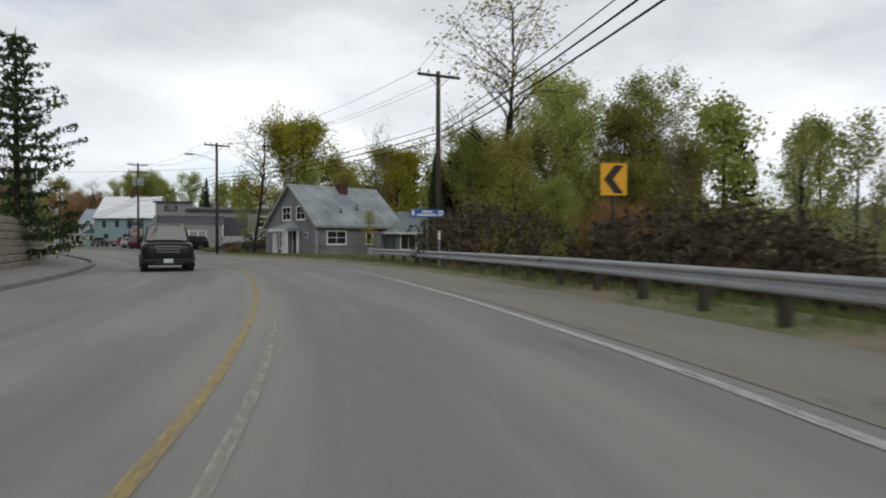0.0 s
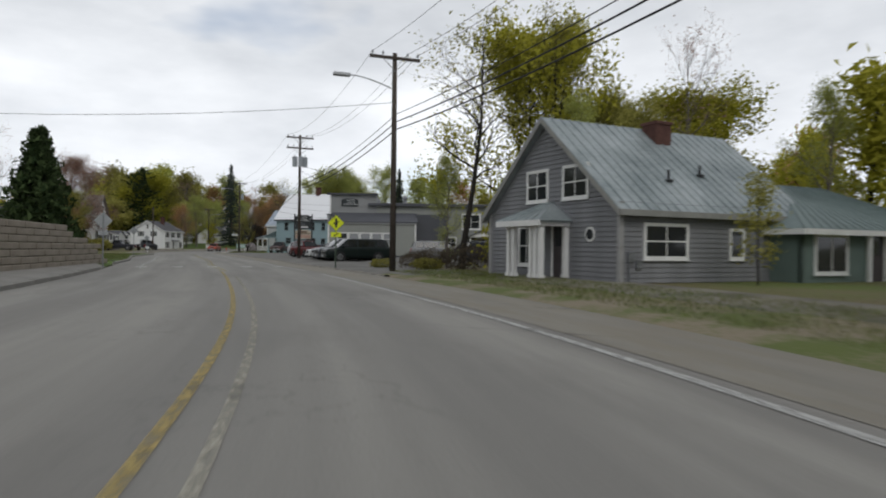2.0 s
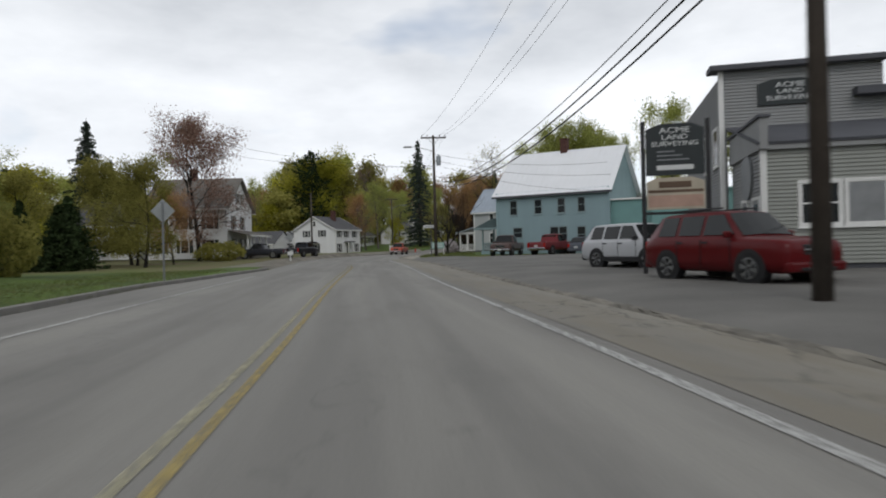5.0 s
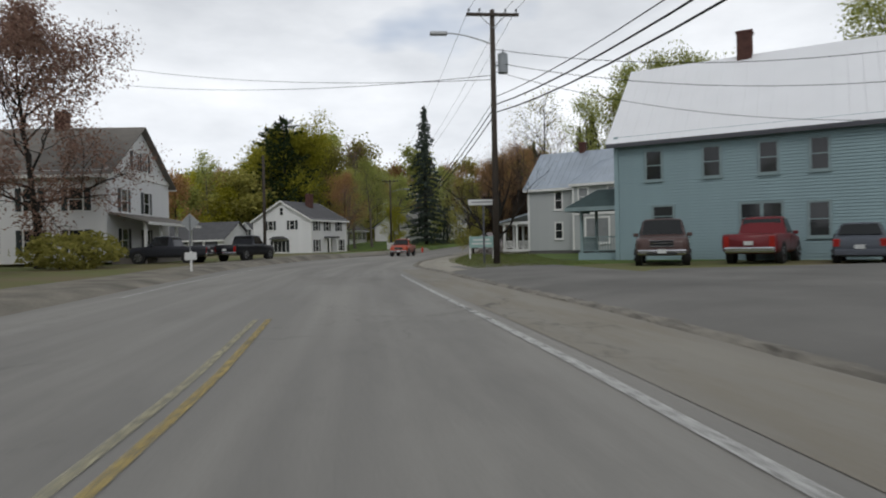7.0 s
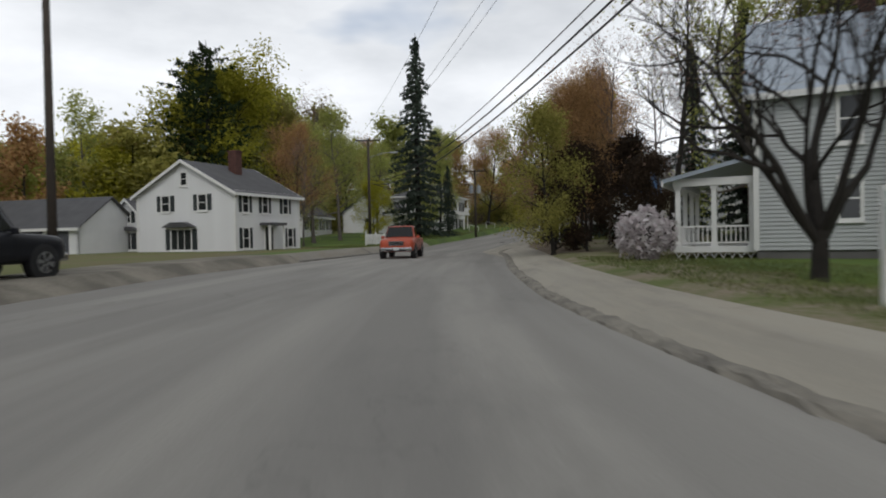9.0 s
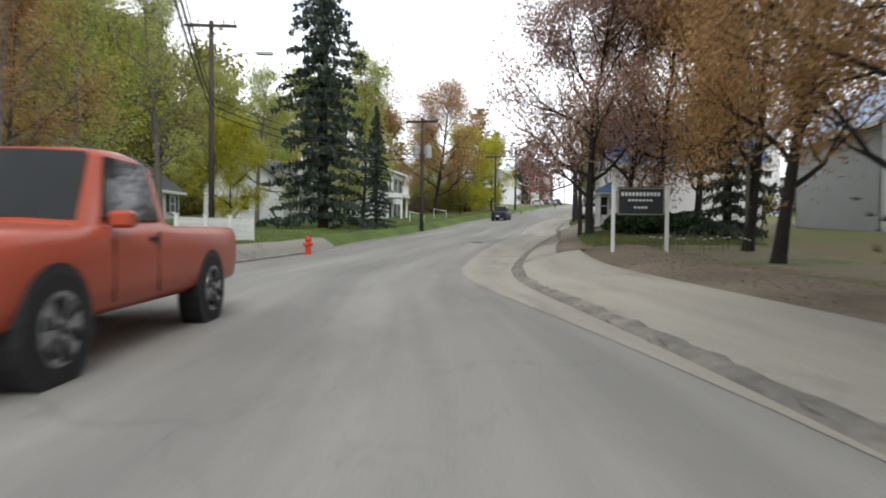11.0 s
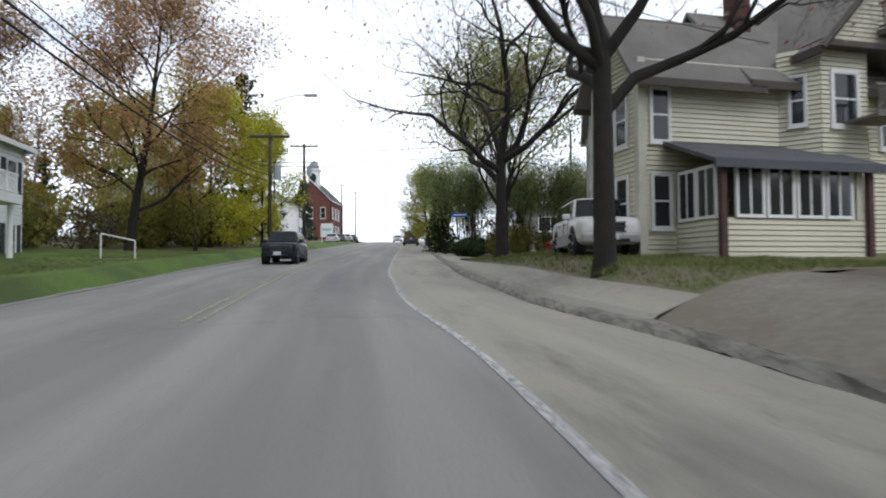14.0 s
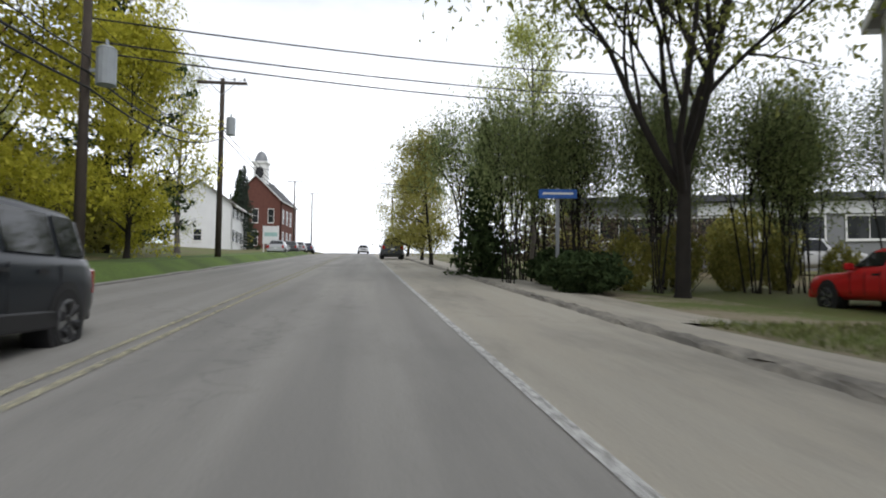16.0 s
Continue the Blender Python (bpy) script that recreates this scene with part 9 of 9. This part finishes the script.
# stone gate post, dark post
PALE_STONE = mat("pale_granite", (0.36, 0.33, 0.28), 0.9, 0.3, 1.2, 0.02)
DARK_POST = mat("dark_weathered_post", (0.03, 0.027, 0.025), 0.9, 0.3, 1.5)
ob = part("gate_stone", soften(boxes((-0.1, 0.1, -0.09, 0.09, -0.2, 0.40)), 0.03), PALE_STONE)
tagged(ob, "short pale granite gate stone beside the drive", "stone post")
ob.matrix_basis = pose(-103.99, 187.55, at(-103.99, 187.55), 0, 0, 15)
ob = part("sign_stump", soften(boxes((-0.085, 0.085, -0.085, 0.085, -0.3, 1.42)), 0.02), DARK_POST)
tagged(ob, "plain dark weathered wooden post in the flower bed", "post")
ob.matrix_basis = pose(-102.42, 184.77, at(-102.42, 184.77))


def hand_rail(x, y, dx, dy):
    r = thing("stair_railing", "white pipe handrail beside lawn steps", "railing", heading(x, y, at(x, y), dx, dy))
    bm = rod(bmesh.new(), (0, 0, -0.1), (0, 0, 1.0), 0.025)
    rod(bm, (1.5, 0, -0.4), (1.5, 0, 0.7), 0.025)
    rod(bm, (0, 0, 1.0), (1.5, 0, 0.7), 0.025)
    part("pipe", bm, WHITE, r)
    st = thing("lawn_steps", "short flight of concrete lawn steps", "steps", heading(x, y, at(x, y), dx, dy))
    part("tread", boxes((0, 1.5, -0.9, -0.12, -0.35, 0.02)), CONCRETE, st)
    return r


hand_rail(-124.3, 218.4, 0.98, -0.15)
hand_rail(-122.3, 208.6, 0.98, -0.15)

# ---- utility poles and wires ----
POLES = {}


def pole_line(key, x, y, top, s, **kw):
    dx, dy = right_of(s)
    z = at(x, y) - 0.05
    utility_pole(x, y, z, top, dx, dy, **kw)
    POLES[key] = (x, y, top, dx, dy)


CABLE_HEIGHT = {"back": 6.5, "first": 6.5, "second": 6.75, "third": 6.55, "fourth": 7.2, "fence": 6.6}


pole_line("back", 10.0, -18.0, 9.8, -15)
pole_line("first", -0.3, 34.6, 10.0, 35, arms=1)
pole_line("second", -21.1, 61.4, 10.3, 65, arms=1, lamp=(-1, 8.6))
pole_line("third", -40.0, 86.4, 11.4, 95, arms=2, cans=3)
pole_line("fourth", -74.5, 128.1, 11.9, 145, arms=1, cans=1, lamp=(-1, 10.2))
pole_line("bare", -100.7, 138.4, 8.6, 150, arms=0, r=0.14, label="plain dark wooden pole without arms")
pole_line("fence", -119.2, 180.5, 11.0, 195, arms=1, lamp=(1, 8.4))
pole_line("lawn", -117.2, 200.1, 9.4, 220, arms=1, cans=2)
pole_line("bend", -122.8, 233.8, 10.6, 255, arms=1, cans=1, lamp=(1, 9.4), r=0.14)
pole_line("hill", -125.6, 251.6, 13.5, 260, arms=1, cans=1)
pole_line("up", -139.0, 328.0, 20.5, 340, arms=1)
pole_line("far", -141.0, 353.0, 22.0, 360, arms=1)
pole_line("yard", -102.0, 252.0, 14.4, 262, arms=0, r=0.13, label="plain wooden pole among the saplings")
pole_line("side", -119.9, 291.3, 13.0, 300, arms=0, r=0.12)


def string(a, b, sag=0.9, slack=0.7):
    """Thin power lines along the arms, and three heavy cables below them on the road side."""
    ax_, ay, at_, adx, ady = POLES[a]
    bx_, by, bt, bdx, bdy = POLES[b]
    for u in (-1.1, 0.6, 1.1):
        sag_wire("wire", (ax_ + adx * u, ay + ady * u, at_), (bx_ + bdx * u, by + bdy * u, bt), sag, 0.009, "thin bare overhead power line")
    za, zb = CABLE_HEIGHT.get(a, at_ - 3.0), CABLE_HEIGHT.get(b, bt - 3.0)
    for k in range(3):
        sag_wire("cable", (ax_ + adx * 0.12, ay + ady * 0.12, za + k * 0.36), (bx_ + bdx * 0.12, by + bdy * 0.12, zb + k * 0.36), slack, 0.026 if k < 2 else 0.016)


for a, b, sag, slack in (("back", "first", 0.9, 0.85), ("first", "second", 0.9, 0.5), ("second", "third", 0.9, 0.45), ("third", "fourth", 1.2, 1.75), ("fourth", "fence", 1.6, 2.1),
                         ("fence", "lawn", 0.9, 0.7), ("lawn", "bend", 0.9, 0.7), ("bend", "hill", 0.9, 0.7), ("hill", "up", 0.9, 0.7), ("up", "far", 0.9, 0.7)):
    string(a, b, sag, slack)
x4, y4, t4 = POLES["fourth"][:3]
sag_wire("service_wire", (x4, y4, 8.7), (-104.0, 128.7, 14.0), 0.5, 0.014)
sag_wire("service_wire", (x4, y4, 8.9), (-104.0, 128.6, 12.8), 0.5, 0.014)
sag_wire("service_wire", (x4, y4, t4 - 1.8), (-58.5, 131.5, 8.2), 0.6, 0.014)
sag_wire("service_wire", (x4, y4, t4 - 2.4), (-58.5, 132.5, 7.2), 0.6, 0.014)
sag_wire("service_wire", (x4, y4, t4 - 2.8), (-60.0, 133.2, 5.9), 0.6, 0.012)
sag_wire("service_wire", (-40.0, 86.4, 8.6), (-18.0, 110.6, 6.2), 0.8, 0.014)
sag_wire("service_wire", (-40.0, 86.4, 8.2), (-37.0, 100.8, 6.2), 0.5, 0.012)
sag_wire("service_wire", (-21.1, 61.4, 8.0), (-48.0, 52.0, 7.5), 0.6, 0.012)
sag_wire("service_wire", (-117.2, 200.1, 8.6), (-101.0, 213.0, 8.2), 0.7, 0.014)
sag_wire("service_wire", (-117.2, 200.1, 8.0), (-102.8, 198.5, 5.6), 0.5, 0.012)
for k, (za, zb) in enumerate(((9.3, 14.0), (8.75, 12.9), (8.5, 12.3))):
    sag_wire("service_wire", (-122.8, 233.8, za), (-102.0, 252.0, zb), 0.35, 0.022)
sag_wire("service_wire", (-125.6, 251.6, 9.2), (-104.0, 252.0, 7.6), 0.4, 0.014)

# ---- parked and passing vehicles ----
def park(kind, x, y, dx, dy, colour, paint, name, label, category, group="", z=None, **kw):
    return car(kind, name, label, category, car_paint(colour, paint), heading(x, y, at(x, y) + 0.0 if z is None else z, dx, dy), group, **kw)


BLACKISH, SILVER, REDDISH = (0.012, 0.013, 0.016), (0.36, 0.37, 0.38), (0.11, 0.008, 0.010)
park("boxy", -11.2, 26.6, 0.42, -0.91, "black", BLACKISH, "large_suv", "large black four-wheel-drive car on the road", "car", z=0.0)
park("van", -31.1, 79.3, -0.75, -0.66, "dark_green", (0.010, 0.016, 0.015), "minivan", "dark green minivan parked in the lot", "minivan", "cars by the offices")
park("van", -32.7, 81.2, -0.75, -0.66, "charcoal", (0.055, 0.058, 0.065), "minivan", "charcoal minivan parked nose to the road", "minivan", "cars by the offices")
park("suv", -34.3, 83.1, -0.75, -0.66, "silver", SILVER, "compact_suv", "silver compact car with black sills, parked", "car", "cars by the offices", cladding=True)
park("wagon", -35.1, 84.9, -0.75, -0.66, "sage", (0.095, 0.115, 0.105), "station_wagon", "grey-green station wagon parked by the offices", "car", "cars by the offices", cladding=True)
park("wagon", -36.7, 86.6, -0.75, -0.66, "white", (0.55, 0.56, 0.56), "hatchback", "pearl white hatchback parked by the offices", "car", "cars by the offices")
park("suv", -42.1, 91.8, 0.80, -0.6, "dark_red", REDDISH, "compact_suv", "dark red compact car parked beside the pole", "car", "cars by the offices", rack=True)
park("suv", -46.6, 99.4, 0.86, -0.5, "silver_pale", (0.5, 0.51, 0.53), "compact_suv", "pale silver compact car parked by the sign", "car", "cars by the offices", cladding=True)
park("van", -28.6, 92.3, 0.92, 0.39, "grey_silver", (0.27, 0.275, 0.28), "minivan", "silver minivan parked before the long wing", "minivan", "cars by the offices")
park("suv", -24.6, 88.5, -0.93, -0.36, "near_black", (0.02, 0.02, 0.024), "compact_suv", "near-black car parked in the side lot", "car", "cars by the offices", rack=True)
park("suv", -22.3, 83.6, -0.98, 0.1, "graphite", (0.06, 0.063, 0.07), "compact_suv", "graphite car parked in the side lot", "car", "cars by the offices", rack=True)
park("boxy", -17.5, 95.5, -0.95, 0.2, "white_b", (0.6, 0.6, 0.6), "compact_suv", "white car parked at the end of the lot", "car", "cars by the offices")
park("pickup", -67.2, 128.9, 0.22, -0.97, "brown", (0.10, 0.065, 0.06), "pickup_truck", "brown two-door pickup truck parked nose out", "pickup truck", "vehicles by the teal building")
park("pickup", -63.6, 130.6, 0.08, 1.0, "wine", (0.17, 0.03, 0.035), "pickup_truck", "faded red pickup truck parked nose in", "pickup truck", "vehicles by the teal building")
park("wagon", -60.2, 130.6, 0.05, 1.0, "slate", (0.09, 0.10, 0.12), "hatchback", "slate grey car parked nose in", "car", "vehicles by the teal building")
park("pickup", -100.4, 129.6, -0.85, -0.5, "dark_blue", (0.035, 0.037, 0.045), "pickup_truck", "dark pickup truck parked on the grass", "pickup truck")
park("pickup", -99.0, 134.9, -0.3, 0.95, "black_b", (0.015, 0.016, 0.02), "pickup_truck", "black pickup truck parked nose to the trees", "pickup truck")
park("pickup", -102.6, 160.2, 0.42, -0.91, "orange_red", (0.45, 0.09, 0.05), "pickup_truck", "faded orange-red pickup truck on the road", "pickup truck", z=0.0)
park("trooper", -106.75, 211.35, 0.06, -1.0, "white_c", (0.62, 0.62, 0.6), "four_wheel_drive", "white four-wheel-drive car with grey lower body", "car", rack=True, lower=mat("grey_lower_paint", (0.30, 0.30, 0.29), 0.4, 0.15))
park("jeep", -105.35, 227.1, 0.1, 1.0, "wine_b", (0.13, 0.015, 0.018), "four_wheel_drive", "dark red jeep-like car with a spare wheel", "car", spare=True, rack=True)
park("coupe", -105.1, 231.7, -0.03, 1.0, "bright_red", (0.50, 0.02, 0.02), "coupe", "bright red two-door car on the drive", "car")
park("trooper", -118.8, 224.0, 0.12, -0.99, "navy", (0.014, 0.018, 0.024), "four_wheel_drive", "dark four-wheel-drive car coming down the hill", "car", z=float(rise(224.0)))
park("suv", -118.6, 274.0, -0.12, 0.99, "grey_b", (0.06, 0.065, 0.07), "compact_suv", "dark car driving up the hill", "car", z=float(rise(274.0)))
park("sedan", -127.4, 328.0, 0.12, -0.99, "white_d", (0.5, 0.5, 0.5), "sedan", "white car coming over the crest", "car", z=float(rise(328.0)))
for k, (x, y, col) in enumerate(((-130.6, 284.0, (0.4, 0.41, 0.42)), (-131.6, 294.0, (0.07, 0.075, 0.08)), (-132.6, 303.0, (0.3, 0.3, 0.31)), (-133.8, 314.0, (0.05, 0.06, 0.09)))):
    park("sedan", x, y, -0.12, 0.99, "kerb%d" % k, col, "sedan", "car parked along the far kerb", "car", "cars along the far kerb", z=float(rise(y)) + 0.1)
park("pickup", -96.0, 252.0, 0.9, -0.3, "white_e", (0.55, 0.55, 0.55), "pickup_truck", "white pickup truck parked before the warehouse", "pickup truck")

# ---- crosswalk blocks and patches ----
CROSS_PAINT = mat("worn_crosswalk_paint", (0.55, 0.55, 0.53), 0.8, 0.5, 2.5, second=(0.24, 0.23, 0.215), fine=18.0, edge=(0.6, 0.85))
for d in (-5.0, -3.2, -1.4, 0.45, 2.2):
    x, y = where(73.0, d)
    tx, ty = np.interp(73.0, ALONG, TANGENT[:, 0]), np.interp(73.0, ALONG, TANGENT[:, 1])
    ob = part("crosswalk_block", boxes((-0.55, 0.55, -0.27, 0.27, 0.0, 0.004)), CROSS_PAINT)
    tagged(ob, "worn white painted crosswalk block", "road marking", "crosswalk blocks", "structure")
    ob.matrix_basis = heading(float(x), float(y), 0.008, float(tx), float(ty))


TAR = mat("tar_patch", (0.035, 0.034, 0.034), 0.8, 0.3, 2.0)
bm = bmesh.new()
bmesh.ops.create_cone(bm, cap_ends=True, segments=20, radius1=0.33, radius2=0.33, depth=0.02)
ob = part("manhole_cover", bm, TAR)
tagged(ob, "round iron manhole cover in the road", "manhole cover")
mx, my = -108.75, 188.9
tilt_x = -math.degrees(math.atan((float(rise(my + 1)) - float(rise(my - 1))) / 2))
ob.matrix_basis = pose(float(mx), float(my), float(rise(my)) + 0.001, -tilt_x)

def sward(name, s0, s1, d0, d1, count, material, label, category, tall=0.10, flat=False, seed=1):
    """Single blades or fallen leaves over a strip of land."""
    rng = np.random.default_rng(seed)
    ss, dd = rng.uniform(s0, s1, count), rng.uniform(d0, d1, count)
    x, y = where(ss, dd)
    z = land(x, y) + 0.035
    a = rng.uniform(0, math.tau, count)
    h = tall * rng.uniform(0.5, 1.5, count)
    w = 0.009 if not flat else 0.022
    lean = rng.normal(0, 0.05, (count, 2))
    p0 = np.stack([x - np.cos(a) * w, y - np.sin(a) * w, z], 1)
    p1 = np.stack([x + np.cos(a) * w, y + np.sin(a) * w, z], 1)
    p2 = np.stack([x + lean[:, 0] - np.sin(a) * (h if flat else 0), y + lean[:, 1] + np.cos(a) * (h if flat else 0), z + (0.012 if flat else h)], 1)
    v = np.stack([p0, p1, p2], 1).reshape(-1, 3)
    f = np.arange(count * 3).reshape(-1, 3)
    ob = raw(name, v.tolist(), f.tolist(), material)
    return tagged(ob, label, category, kind="stuff")


LITTER = mat("dead_leaves", (0.26, 0.19, 0.12), 0.9, 0.4, 1.0, island=0.5)
sward("grass", -8, 36, 5.9, 9.0, 16000, TURF, "thin grass under the guardrail", "grass", 0.16, False, 1)
sward("grass", 78, 122, -12.5, -7.2, 26000, TURF, "mown lawn grass along the kerb", "grass", 0.06, False, 2)
sward("grass", 146, 180, 5.0, 10.5, 26000, TURF, "front lawn grass by the footpath", "grass", 0.07, False, 3)
sward("grass", 234, 260, 4.6, 9.2, 34000, TURF, "thin grass by the footpath", "grass", 0.08, False, 4)
sward("grass", 200, 262, -12.0, -7.4, 28000, TURF, "spring lawn grass on the bank", "grass", 0.07, False, 5)
sward("grass", 37, 64, 6.0, 10.0, 12000, TURF, "thin grass on the forecourt edge", "grass", 0.09, False, 8)
sward("grass", 207, 217, 5.2, 10.6, 20000, TURF, "thin grass and flower leaves below the trees", "grass", 0.09, False, 9)
sward("leaf_litter", 188, 217, 4.6, 7.4, 6000, LITTER, "fallen brown leaves by the footpath", "leaf litter", 0.035, True, 6)
sward("leaf_litter", 36, 60, 7.0, 13.0, 3000, LITTER, "fallen brown leaves on the forecourt", "leaf litter", 0.03, True, 7)

# flowers by the name board
STEM_GREEN = leaf_mat("flower_leaves", (0.06, 0.12, 0.02), (0.12, 0.2, 0.04))
rng_f = random.Random(9)
for k in range(16):
    x, y = -98.6 + rng_f.uniform(0, 3.6), 175.4 + rng_f.uniform(-0.9, 1.4)
    fl = thing("daffodil", "pale yellow-white daffodil in the grass bed", "flower", pose(x, y, at(x, y) + 0.02), "daffodils by the name board")
    bm = bmesh.new()
    rod(bm, (0, 0, 0), (0.02, 0, 0.34), 0.008, 0.006, 5)
    part("stalk", bm, STEM_GREEN, fl)
    bm = bmesh.new()
    for q in range(6):
        a = q * math.tau / 6
        c = [bm.verts.new(v) for v in ((0.02, 0, 0.34), (0.02 + 0.04 * math.cos(a - 0.4), 0.04 * math.sin(a - 0.4), 0.36), (0.02 + 0.075 * math.cos(a), 0.075 * math.sin(a), 0.355), (0.02 + 0.04 * math.cos(a + 0.4), 0.04 * math.sin(a + 0.4), 0.36))]
        bm.faces.new(c)
    rod(bm, (0.02, 0, 0.34), (0.02, 0, 0.385), 0.018, 0.03, 8)
    part("flower", bm, LEAF_WHITE, fl)
